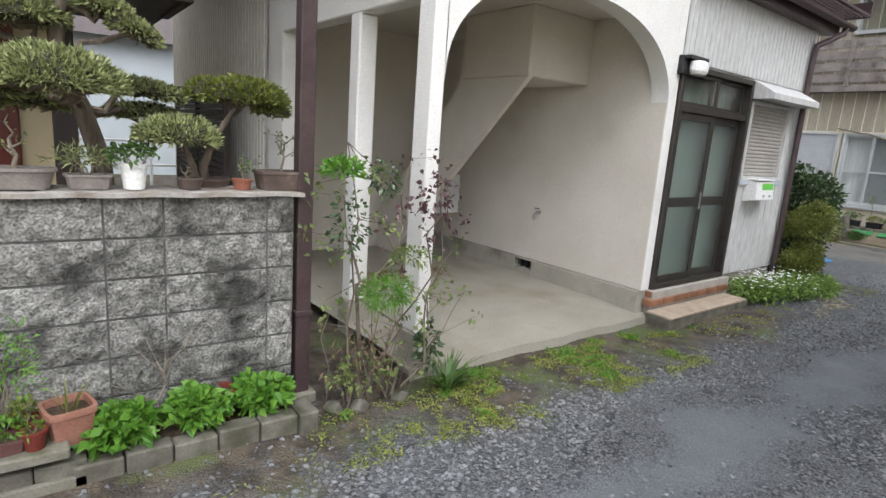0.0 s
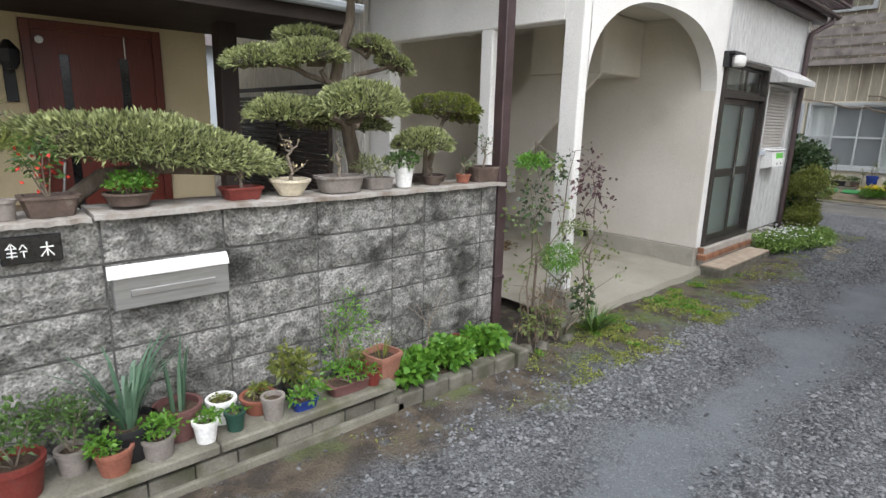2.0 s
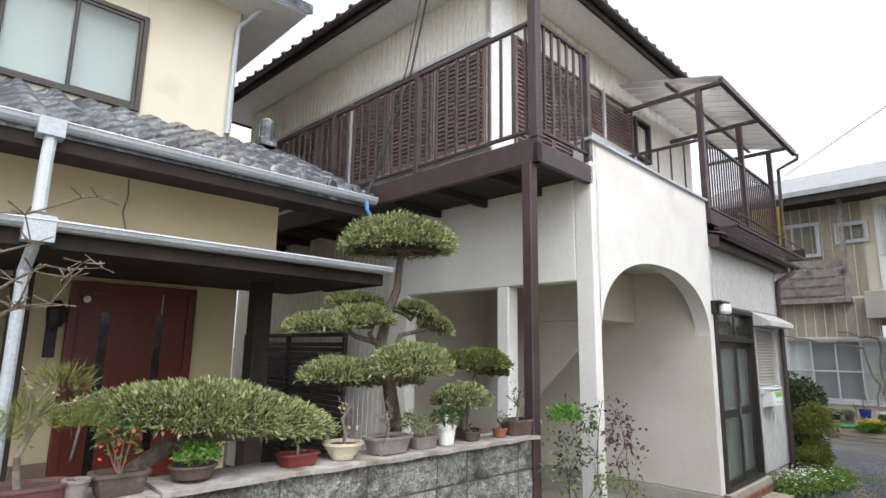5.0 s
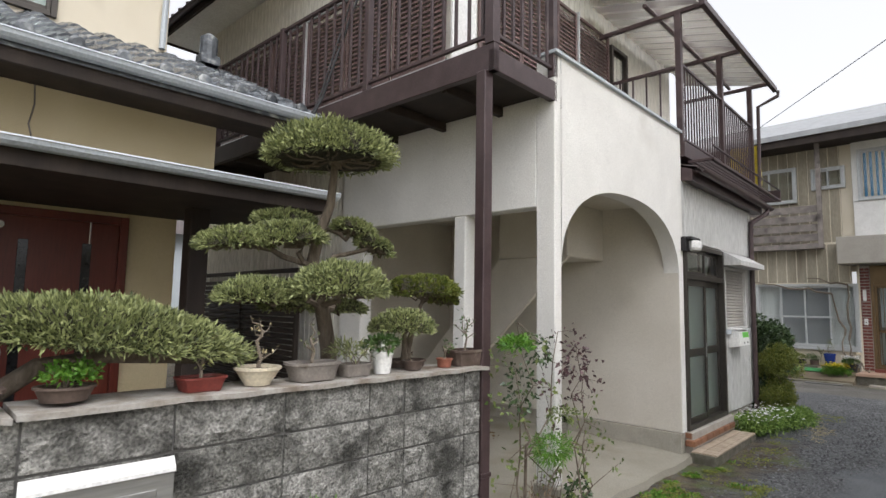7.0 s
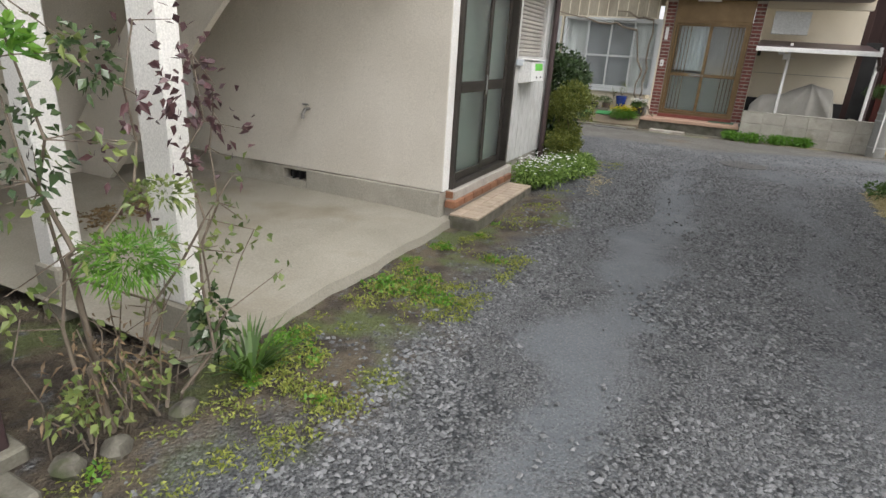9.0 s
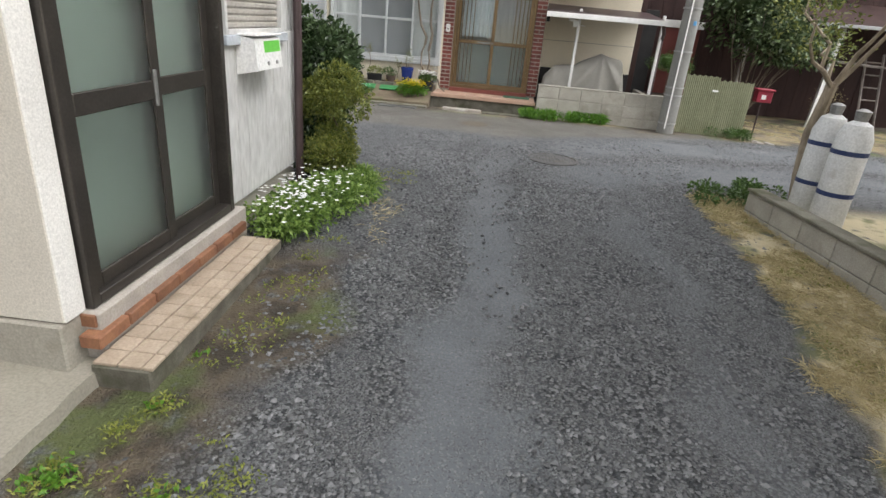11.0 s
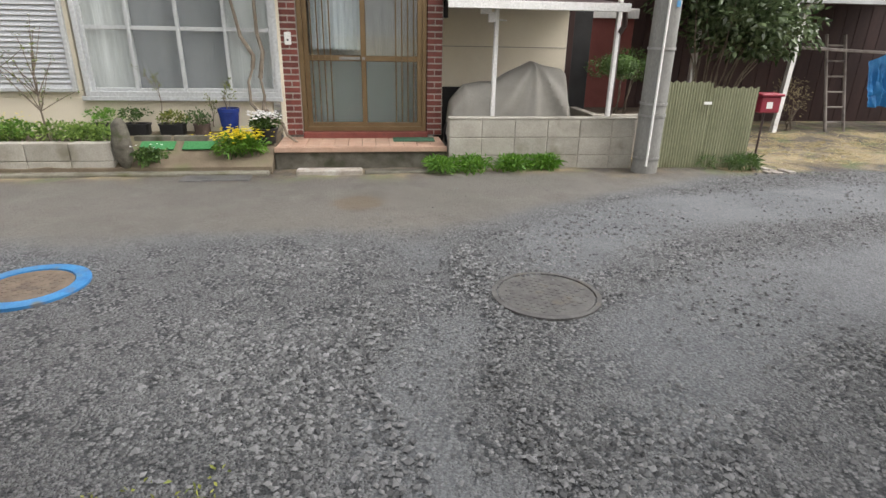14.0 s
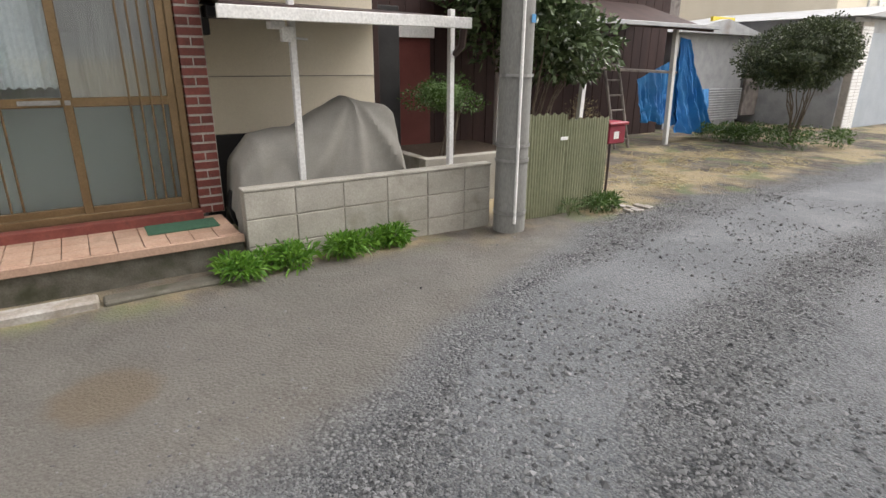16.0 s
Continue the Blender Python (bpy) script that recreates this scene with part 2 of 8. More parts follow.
M_BARK = surf("bark", (0.09, 0.07, 0.05), (0.2, 0.165, 0.13), 18, 0.95, 0.9, 70, stretch=(1, 1, 0.25), dist=0.01)
M_TWIG = surf("pale_twig", (0.14, 0.112, 0.084), (0.231, 0.196, 0.154), 20, 0.9, 0.3, 90)
M_PODO = leafy("podocarp_leaves", (0.016, 0.03, 0.007), (0.42, 0.46, 0.2), 0.5)
M_BED = leafy("bed_leaves", (0.06, 0.13, 0.02), (0.26, 0.38, 0.09), 0.5, 0.3)
M_CAMTREE = leafy("grey_green_glossy_leaves", (0.014, 0.032, 0.01), (0.13, 0.18, 0.085), 0.22, 0.1)
M_STREET = leafy("dusty_dark_leaves", (0.012, 0.026, 0.01), (0.09, 0.115, 0.05), 0.45, 0.1)
M_BRIGHT = leafy("bright_leaves", (0.0434, 0.1488, 0.0124), (0.155, 0.31, 0.0372), 0.5, 0.3)
M_MID = leafy("mid_leaves", (0.024, 0.06, 0.012), (0.084, 0.156, 0.03), 0.45)
M_DEEP = leafy("dark_glossy_leaves", (0.012, 0.03, 0.01), (0.085, 0.13, 0.055), 0.25, 0.1)
M_YELLOWG = leafy("yellow_green_leaves", (0.042, 0.072, 0.01), (0.22, 0.24, 0.045), 0.5)
M_BLUEG = leafy("blue_green_blades", (0.045, 0.105, 0.06), (0.1275, 0.21, 0.135), 0.5)
M_PURPLE = leafy("purple_leaves", (0.035, 0.018, 0.022), (0.12, 0.06, 0.065), 0.4)
M_STRAW = leafy("dry_grass", (0.3, 0.24, 0.12), (0.6, 0.52, 0.31), 0.8, 0.25)
M_PETALW = leafy("white_petals", (0.75, 0.76, 0.74), (0.85, 0.85, 0.84), 0.6, 0.2)
M_PETALY = leafy("yellow_petals", (0.7, 0.55, 0.01), (0.85, 0.72, 0.03), 0.6, 0.2)
M_PETALR = leafy("red_petals", (0.4, 0.02, 0.015), (0.6, 0.06, 0.03), 0.6, 0.2)
M_GLASS = glassy("clear_glass", (0.9, 0.93, 0.92), 0.03)
M_FROST = glassy("frosted_glass", (0.75, 0.83, 0.8), 0.32)
M_CURTAIN = surf("pale_curtain", (0.5, 0.52, 0.52), (0.62, 0.64, 0.64), 6, 0.9, 0.3, 30, stretch=(6, 6, 0.1))
M_GREENCURT = surf("dim_green_curtain", (0.2, 0.24, 0.21), (0.3, 0.34, 0.3), 6, 0.9, 0.3, 30, stretch=(6, 6, 0.1))
M_GREYCURT = surf("grey_curtain", (0.24, 0.25, 0.27), (0.29, 0.3, 0.32), 2, 0.9, 0.1, 30, stretch=(2, 2, 0.3))
M_BLUECURT = surf("blue_curtain", (0.08, 0.26, 0.5), (0.12, 0.34, 0.6), 6, 0.9, 0.3, 30, stretch=(6, 6, 0.1))
M_POLY = glassy("milky_polycarbonate", (0.85, 0.83, 0.78), 0.5)
M_GALV = surf("galvanised_sheet", (0.3, 0.31, 0.32), (0.4, 0.41, 0.42), 5, 0.5, 0.05, 60, (0.22, 0.2, 0.18), 0.4, 2, metal=0.3)
M_BARN = surf("dark_red_brown_boards", (0.028, 0.012, 0.011), (0.05, 0.024, 0.021), 4, 0.75, 0.2, 60, stretch=(1, 1, 0.2))
M_MAROON = surf("maroon_panel", (0.14, 0.035, 0.03), (0.18, 0.05, 0.042), 4, 0.6, 0.1, 60)
M_OLDWOOD = surf("grey_weathered_wood", (0.16, 0.14, 0.13), (0.28, 0.25, 0.23), 7, 0.9, 0.3, 60, (0.07, 0.06, 0.055), 0.45, 4)
M_FENCEG = surf("green_corrugated_plastic", (0.19, 0.2, 0.12), (0.27, 0.28, 0.18), 4, 0.6, 0.1, 60, (0.13, 0.13, 0.07), 0.45, 3, stretch=(1, 1, 0.3))
M_COVER = surf("grey_cover_cloth", (0.26, 0.25, 0.225), (0.33, 0.318, 0.29), 3, 0.75, 0.2, 150)
M_BLUETARP = surf("blue_tarp", (0.015, 0.15, 0.4125), (0.03, 0.225, 0.51), 3, 0.45, 0.2, 60, (0.0075, 0.09, 0.27), 0.4, 3)
M_POLE = surf("pole_concrete", (0.19, 0.19, 0.18), (0.26, 0.258, 0.245), 3, 0.9, 0.2, 90, (0.17, 0.17, 0.155), 0.42, 2, stretch=(1, 1, 0.3))
M_IRON = surf("cast_iron", (0.075, 0.075, 0.075), (0.13, 0.128, 0.125), 12, 0.6, 0.3, 80, (0.12, 0.105, 0.085), 0.42, 8, metal=0.2)
M_BLUEIRON = surf("blue_painted_iron", (0.02, 0.13, 0.32), (0.04, 0.21, 0.44), 12, 0.5, 0.2, 80, (0.13, 0.13, 0.13), 0.42, 9)
M_STONE = surf("gravel_stone", (0.11, 0.115, 0.12), (0.24, 0.235, 0.23), 30, 0.85, 0.3, 120)
M_BARKROCK = surf("mossy_rock", (0.06, 0.056, 0.045), (0.15, 0.14, 0.115), 14, 0.95, 0.6, 90, (0.05, 0.06, 0.025), 0.46, 8)
M_GALVW = surf("grey_white_blind", (0.4, 0.42, 0.44), (0.48, 0.5, 0.52), 5, 0.5, 0.05, 60)
M_MAT = surf("green_doormat", (0.03, 0.09, 0.055), (0.05, 0.13, 0.08), 50, 0.95, 0.8, 200)
M_TURF = surf("plastic_turf", (0.03, 0.16, 0.05), (0.06, 0.24, 0.09), 60, 0.9, 0.8, 200)
M_REDBOX = surf("red_painted_tin", (0.22, 0.018, 0.035), (0.28, 0.025, 0.05), 7, 0.4, 0.05, 60)
M_YELLOW = surf("yellow_board", (0.65, 0.5, 0.03), (0.75, 0.6, 0.06), 7, 0.5, 0.05, 60)
M_TANK = surf("white_gas_bottle", (0.594, 0.603, 0.603), (0.666, 0.675, 0.675), 7, 0.45, 0.05, 60, (0.405, 0.387, 0.36), 0.36, 6)
M_NAVY = surf("navy_band", (0.02, 0.035, 0.11), (0.03, 0.05, 0.14), 7, 0.5, 0.05, 60)


# ---- geometry helpers ----
class Geo:
    def __init__(self):
        self.v, self.f = [], []

    def add(self, vs, fs):
        o = len(self.v)
        self.v.extend(vs)
        self.f.extend([tuple(i + o for i in f) for f in fs])
        return self

    def box(self, x0, x1, y0, y1, z0, z1, c=0.004):
        x0, x1, y0, y1, z0, z1 = min(x0, x1), max(x0, x1), min(y0, y1), max(y0, y1), min(z0, z1), max(z0, z1)
        c = min(c, (x1 - x0) * 0.3, (y1 - y0) * 0.3, (z1 - z0) * 0.3)
        vs, idx = [], {}
        for sx in (0, 1):
            for sy in (0, 1):
                for sz in (0, 1):
                    p = ((x0, x1)[sx], (y0, y1)[sy], (z0, z1)[sz])
                    d = (c if sx == 0 else -c, c if sy == 0 else -c, c if sz == 0 else -c)
                    for a in range(3):
                        q = [p[k] + (0 if k == a else d[k]) for k in range(3)]
                        idx[sx, sy, sz, a] = len(vs)
                        vs.append(tuple(q))
        fs = []
        def I(s, a):
            return idx[s[0], s[1], s[2], a]
        for a in range(3):
            b, k = (a + 1) % 3, (a + 2) % 3
            for s in (0, 1):
                q = []
                for i, j in ((0, 0), (1, 0), (1, 1), (0, 1)):
                    t = [0, 0, 0]
                    t[a], t[b], t[k] = s, i, j
                    q.append(I(t, a))
                fs.append(tuple(q if s else q[::-1]))
            for i in (0, 1):
                for j in (0, 1):
                    t, u = [0, 0, 0], [0, 0, 0]
                    t[b] = u[b] = i
                    t[k] = u[k] = j
                    t[a], u[a] = 0, 1
                    q = [I(t, b), I(u, b), I(u, k), I(t, k)]
                    fs.append(tuple(q if i == j else q[::-1]))
        for s in np.ndindex(2, 2, 2):
            q = [I(s, 0), I(s, 1), I(s, 2)]
            fs.append(tuple(q if sum(s) % 2 else q[::-1]))
        return self.add(vs, fs)

    def tube(self, pts, r, n=6, r1=None):
        pts = [Vector(p) for p in pts]
        r1 = r if r1 is None else r1
        rows, up = [], None
        for i, p in enumerate(pts):
            d = (pts[min(i + 1, len(pts) - 1)] - pts[max(i - 1, 0)]).normalized()
            if up is None:
                up = d.orthogonal().normalized()
            up = (up - d * up.dot(d))
            up = up.normalized() if up.length > 1e-6 else d.orthogonal().normalized()
            w = d.cross(up)
            rr = r + (r1 - r) * i / max(1, len(pts) - 1)
            rows.append([tuple(p + (up * math.cos(a) + w * math.sin(a)) * rr) for a in [2 * math.pi * k / n for k in range(n)]])
        vs = [q for row in rows for q in row]
        fs = [(i * n + k, i * n + (k + 1) % n, (i + 1) * n + (k + 1) % n, (i + 1) * n + k) for i in range(len(rows) - 1) for k in range(n)]
        fs += [tuple(range(n))[::-1], tuple((len(rows) - 1) * n + k for k in range(n))]
        return self.add(vs, fs)

    def lathe(self, prof, x=0, y=0, z=0, n=20, sx=1.0, sy=1.0, caps=True, power=2.0):
        vs, k = [], len(prof)
        for i in range(n):
            a = 2 * math.pi * i / n
            ca, sa = math.cos(a), math.sin(a)
            g = (abs(ca) ** power + abs(sa) ** power) ** (-1.0 / power)
            vs += [(x + r * sx * ca * g, y + r * sy * sa * g, z + h) for r, h in prof]
        fs = [(i * k + j, ((i + 1) % n) * k + j, ((i + 1) % n) * k + j + 1, i * k + j + 1) for i in range(n) for j in range(k - 1)]
        if caps:
            fs += [tuple(i * k for i in range(n))[::-1], tuple(i * k + k - 1 for i in range(n))]
        return self.add(vs, fs)

    def strip(self, a, b):
        """A sheet between two polylines of equal length."""
        n = len(a)
        return self.add(list(a) + list(b), [(i, i + 1, n + i + 1, n + i) for i in range(n - 1)])

    def leaves(self, pos, direc, length, width, rng, droop=0.0, flat=0.0):
        """Many small bent rhombic leaves: pos and direc are n x 3."""
        pos, d = np.asarray(pos, float), np.asarray(direc, float)
        n = len(pos)
        d = d / (np.linalg.norm(d, axis=1, keepdims=True) + 1e-9)
        side = np.cross(d, rng.normal(size=(n, 3)) * (1 - flat) + np.array([0, 0, 1.0]) * flat * 3)
        side /= np.linalg.norm(side, axis=1, keepdims=True) + 1e-9
        ln = (length * rng.uniform(0.7, 1.25, n))[:, None]
        wd = (width * rng.uniform(0.75, 1.2, n))[:, None]
        up = np.cross(side, d)
        mid = pos + d * ln * 0.45
        tip = pos + d * ln - np.array([0, 0, 1.0]) * ln * droop
        v = np.stack([pos, mid + side * wd * 0.5 + up * wd * 0.15, tip, mid - side * wd * 0.5 + up * wd * 0.15], 1).reshape(-1, 3)
        o = len(self.v)
        self.v.extend(map(tuple, v.tolist()))
        self.f.extend([(o + i, o + i + 1, o + i + 2, o + i + 3) for i in range(0, 4 * n, 4)])
        return self


def mesh(name, g, material, smooth=False):
    me = bpy.data.meshes.new(name)
    me.from_pydata([tuple(p) for p in g.v], [], g.f)
    me.materials.append(material)
    if smooth:
        me.polygons.foreach_set("use_smooth", [True] * len(me.polygons))
        me.set_sharp_from_angle(angle=radians(40))
    me.update()
    return me


SPLIT = {"corrugated_skirt", "wall", "upper_wall", "wall_base", "plinth", "fascia", "white_bay", "window_frame", "deck", "porch", "rafter", "corner_board", "room_lining", "inner_wall", "canopy", "eave_board", "balcony", "beam", "flower_shelf", "soffit", "hall_lining", "groove", "rail", "pier"}


def pieces(g):
    """The separate solids of a Geo, each as a Geo of its own."""
    up = list(range(len(g.v)))

    def root(i):
        while up[i] != i:
            up[i] = up[up[i]]
            i = up[i]
        return i
    for f in g.f:
        for i in f[1:]:
            up[root(i)] = root(f[0])
    sets = {}
    for f in g.f:
        sets.setdefault(root(f[0]), []).append(f)
    out = []
    for fs in sets.values():
        ids = sorted({i for f in fs for i in f})
        at = {i: k for k, i in enumerate(ids)}
        out.append(Geo().add([g.v[i] for i in ids], [tuple(at[i] for i in f) for f in fs]))
    return out


def part(name, g, material, parent=None, label="", m=None, smooth=False):
    if name in SPLIT and isinstance(g, Geo):
        ps = pieces(g)
        if len(ps) > 1:
            return [part(name, p, material, parent, label, m, smooth) for p in ps][0]
    ob = new(name, g if isinstance(g, bpy.types.Mesh) else mesh(name, g, material, smooth))
    if parent is not None:
        ob.parent = parent
    if m is not None:
        ob.matrix_local = m
    return tagged(ob, label)


def weld(g, d=0.0005):
    at, ids, vs = {}, [], []
    for p in g.v:
        k = tuple(round(c / d) for c in p)
        if k not in at:
            at[k] = len(vs)
            vs.append(p)
        ids.append(at[k])
    fs = [tuple(dict.fromkeys(ids[i] for i in f)) for f in g.f]
    g.v, g.f = vs, [f for f in fs if len(f) > 2]
    return g


def thing(name, label, category, m=None, group="", kind=""):
    ob = new(name)
    ob.empty_display_size = 0.1
    if m is not None:
        ob.matrix_basis = m
    return tagged(ob, label, category, group, kind)


def solid(name, g, material, label, category, m=None, group="", kind="", smooth=False):
    ob = part(name, g, material, None, label, m, smooth)
    return tagged(ob, "", category, group, kind)


def rngof(seed):
    return np.random.default_rng(seed)


def blob(g, c, r, n, length, width, rng, out=0.6, up=0.3, low=-0.35, shell=0.72, droop=0.1, lump=0.14):
    """Leaves over an uneven cushion: c centre, r radii; only above low (fraction of the height)."""
    q = rng.normal(size=(int(n * 2.2), 3))
    q /= np.linalg.norm(q, axis=1, keepdims=True)
    q = q[q[:, 2] > low][:n]
    rad = rng.uniform(shell, 1.0, len(q)) ** 0.6
    ph = rng.uniform(0, 6.28, 3)
    rad *= 1 + lump * np.sin(q[:, 0] * 5 + ph[0]) * np.sin(q[:, 1] * 5 + ph[1]) + lump * 0.6 * np.sin(q[:, 2] * 7 + q[:, 0] * 6 + ph[2])
    p = np.asarray(c) + q * rad[:, None] * np.asarray(r)
    d = q * out + rng.normal(size=q.shape) * 0.45 + np.array([0, 0, up])
    return g.leaves(p, d, length, width, rng, droop)


def core(g, c, r, n=10, m=6):
    """A rough inner mass that stops light from passing straight through a crown."""
    prof = [(math.sin(math.pi * j / m) * (0.9 + 0.1 * math.sin(j * 2.1)), -math.cos(math.pi * j / m)) for j in range(m + 1)]
    vs = [(c[0] + p * r[0] * math.cos(2 * math.pi * i / n), c[1] + p * r[1] * math.sin(2 * math.pi * i / n), c[2] + h * r[2]) for i in range(n) for p, h in prof]
    k = m + 1
    return g.add(vs, [(i * k + j, ((i + 1) % n) * k + j, ((i + 1) % n) * k + j + 1, i * k + j + 1) for i in range(n) for j in range(m)])


def wander(a, b, k, amp, rng):
    a, b = np.array(a, float), np.array(b, float)
    return [tuple(a + (b - a) * i / k + (rng.normal(size=3) * amp if 0 < i < k else 0)) for i in range(k + 1)]


# ---- ground ----
def ground_z(x, y):
    t = min(1.0, max(0.0, (x - 4.5) / 4.5))
    return -0.105 + 0.125 * t * t * (3 - 2 * t)


def ground_material():
    m = bpy.data.materials.new("gravel_lane")
    m.use_nodes = True
    n, l = m.node_tree.nodes, m.node_tree.links
    b = n["Principled BSDF"]
    geo = n.new("ShaderNodeNewGeometry")
    sep = n.new("ShaderNodeSeparateXYZ")
    l.new(geo.outputs["Position"], sep.inputs[0])
    X, Y = sep.outputs[0], sep.outputs[1]

    def nz(s, detail=4.0, dist=0.0):
        t = n.new("ShaderNodeTexNoise")
        t.inputs["Scale"].default_value, t.inputs["Detail"].default_value, t.inputs["Distortion"].default_value = s, detail, dist
        l.new(geo.outputs["Position"], t.inputs["Vector"])
        return t.outputs["Fac"]

    def math_(op, a, b2=None, c=None):
        x = n.new("ShaderNodeMath")
        x.operation = op
        for i, val in enumerate((a, b2, c)):
            if val is None:
                continue
            if isinstance(val, (int, float)):
                x.inputs[i].default_value = val
            else:
                l.new(val, x.inputs[i])
        return x.outputs[0]

    def smooth(v, a, b2):
        x = n.new("ShaderNodeMapRange")
        x.interpolation_type = "SMOOTHSTEP"
        x.inputs["From Min"].default_value, x.inputs["From Max"].default_value = a, b2
        l.new(v, x.inputs[0])
        return x.outputs[0]

    def rgb(c):
        r = n.new("ShaderNodeRGB")
        r.outputs[0].default_value = (*c, 1)
        return r.outputs[0]

    def mix(fac, a, b2, mode="MIX"):
        x = n.new("ShaderNodeMix")
        x.data_type, x.blend_type = "RGBA", mode
        if isinstance(fac, float):
            x.inputs[0].default_value = fac
        else:
            l.new(fac, x.inputs[0])
        l.new(a, x.inputs[6])
        l.new(b2, x.inputs[7])
        return x.outputs[2]
    wob = math_("MULTIPLY_ADD", nz(0.9, 5.0), 1.3, -0.65)
    yy = math_("ADD", Y, wob)
    t1 = math_("SUBTRACT", 1.0, smooth(math_("ABSOLUTE", math_("SUBTRACT", math_("ADD", yy, math_("MULTIPLY_ADD", nz(11.0, 4.0), 0.3, -0.15)), 1.25)), 0.04, 0.36))
    t2 = math_("MULTIPLY", math_("SUBTRACT", 1.0, smooth(math_("ABSOLUTE", math_("SUBTRACT", yy, -0.05)), 0.05, 0.35)), 0.45)
    broken = smooth(nz(0.8, 4.0), 0.36, 0.5)
    lane = math_("MULTIPLY", math_("MAXIMUM", t1, t2), math_("MULTIPLY", math_("MULTIPLY_ADD", broken, 0.75, 0.25), math_("MULTIPLY_ADD", smooth(X, 6.8, 8.6), -0.5, 1.0)))
    # the cross road: worn flat beside the far houses
    xx = math_("ADD", X, math_("MULTIPLY_ADD", nz(0.7, 5.0), 2.0, -1.0))
    slant = math_("MULTIPLY", math_("MAXIMUM", math_("SUBTRACT", 1.1, Y), 0.0), 0.53)
    cross = smooth(math_("SUBTRACT", math_("MULTIPLY_ADD", xx, 0.35, math_("MULTIPLY", X, 0.65)), slant), 10.2, 10.65)
    # wheel tracks that sweep round the corner past the iron cover
    bend = math_("MULTIPLY_ADD", math_("POWER", 2.718, math_("MULTIPLY", math_("SUBTRACT", Y, 0.5), 0.75)), -1.3, 11.25)
    off = math_("ADD", math_("SUBTRACT", X, bend), math_("MULTIPLY", wob, 0.4))
    t3 = math_("SUBTRACT", 1.0, smooth(math_("ABSOLUTE", off), 0.3, 0.62))
    t4 = math_("MULTIPLY", math_("SUBTRACT", 1.0, smooth(math_("ABSOLUTE", math_("ADD", off, 1.45)), 0.3, 0.75)), 0.85)
    t3 = math_("MULTIPLY", math_("MAXIMUM", t3, t4), smooth(math_("MULTIPLY", Y, -1.0), -0.95, -0.2))
    flat = math_("MAXIMUM", math_("MAXIMUM", lane, math_("MULTIPLY", cross, 0.8)), math_("MULTIPLY", t3, 0.72))
    worn = smooth(nz(2.3, 6.0, 0.4), 0.64, 0.8)
    flat = math_("MAXIMUM", flat, math_("MULTIPLY", worn, 0.5))
    vor = n.new("ShaderNodeTexVoronoi")
    vor.inputs["Scale"].default_value = 62.0
    vor.inputs["Randomness"].default_value = 1.0
    l.new(geo.outputs["Position"], vor.inputs["Vector"])
    vor2 = n.new("ShaderNodeTexVoronoi")
    vor2.inputs["Scale"].default_value = 140.0
    l.new(geo.outputs["Position"], vor2.inputs["Vector"])
    stone = n.new("ShaderNodeValToRGB")
    for pos, c in ((0.0, (0.026, 0.03, 0.035)), (1.0, (0.235, 0.24, 0.245))):
        stone.color_ramp.elements[int(pos)].color = (*c, 1)
    sv = n.new("ShaderNodeSeparateColor")
    l.new(vor.outputs["Color"], sv.inputs[0])
    l.new(sv.outputs[0], stone.inputs[0])
    gap = smooth(vor.outputs["Distance"], 0.42, 0.85)
    gravel = mix(gap, stone.outputs[0], rgb((0.03, 0.033, 0.036)))
    sv2 = n.new("ShaderNodeSeparateColor")
    l.new(vor2.outputs["Color"], sv2.inputs[0])
    small = mix(sv2.outputs[0], rgb((0.035, 0.039, 0.044)), rgb((0.2, 0.205, 0.21)))
    gravel = mix(smooth(nz(5.0, 5.0), 0.42, 0.58), gravel, small)
    # packed silt, with the sky's reflection painted in as a blue-grey tint
    silt_sky = mix(nz(3.0, 6.0), rgb((0.082, 0.092, 0.102)), rgb((0.125, 0.138, 0.15)))
    silt_sky = mix(math_("MULTIPLY", smooth(nz(70.0, 3.0), 0.45, 0.6), 0.7), silt_sky, small)
    silt_sky = mix(math_("MULTIPLY", cross, 0.95), silt_sky, mix(nz(4.0, 6.0), rgb((0.084, 0.077, 0.064)), rgb((0.136, 0.125, 0.105))))
    col = mix(flat, gravel, silt_sky)
    # brown soil and moss at the verges
    edge = math_("MULTIPLY", smooth(math_("ADD", Y, math_("MULTIPLY_ADD", nz(1.6, 6.0), 1.4, -0.7)), 1.85, 2.35), math_("SUBTRACT", 1.0, smooth(X, 5.8, 6.5)))
    far = smooth(math_("ADD", X, math_("MULTIPLY_ADD", nz(1.6, 6.0), 1.0, -0.5)), 12.0, 12.5)
    low = smooth(math_("MULTIPLY", math_("ADD", math_("MULTIPLY_ADD", X, 0.098, -0.39), math_("ADD", Y, math_("MULTIPLY_ADD", nz(2.0, 6.0), 0.5, -0.25))), -1.0), 0.36, 0.55)
    low = math_("MULTIPLY", low, math_("SUBTRACT", 1.0, smooth(X, 8.2, 8.8)))
    earth = math_("MAXIMUM", math_("MAXIMUM", math_("MULTIPLY", edge, 1.0), math_("MULTIPLY", far, 0.85)), math_("MULTIPLY", low, 1.0))
    soil = mix(smooth(nz(6.0, 6.0), 0.4, 0.6), rgb((0.055, 0.043, 0.032)), rgb((0.125, 0.1, 0.068)))
    soil = mix(math_("MULTIPLY", low, smooth(nz(3.0, 5.0), 0.25, 0.5)), soil, rgb((0.64, 0.56, 0.37)))
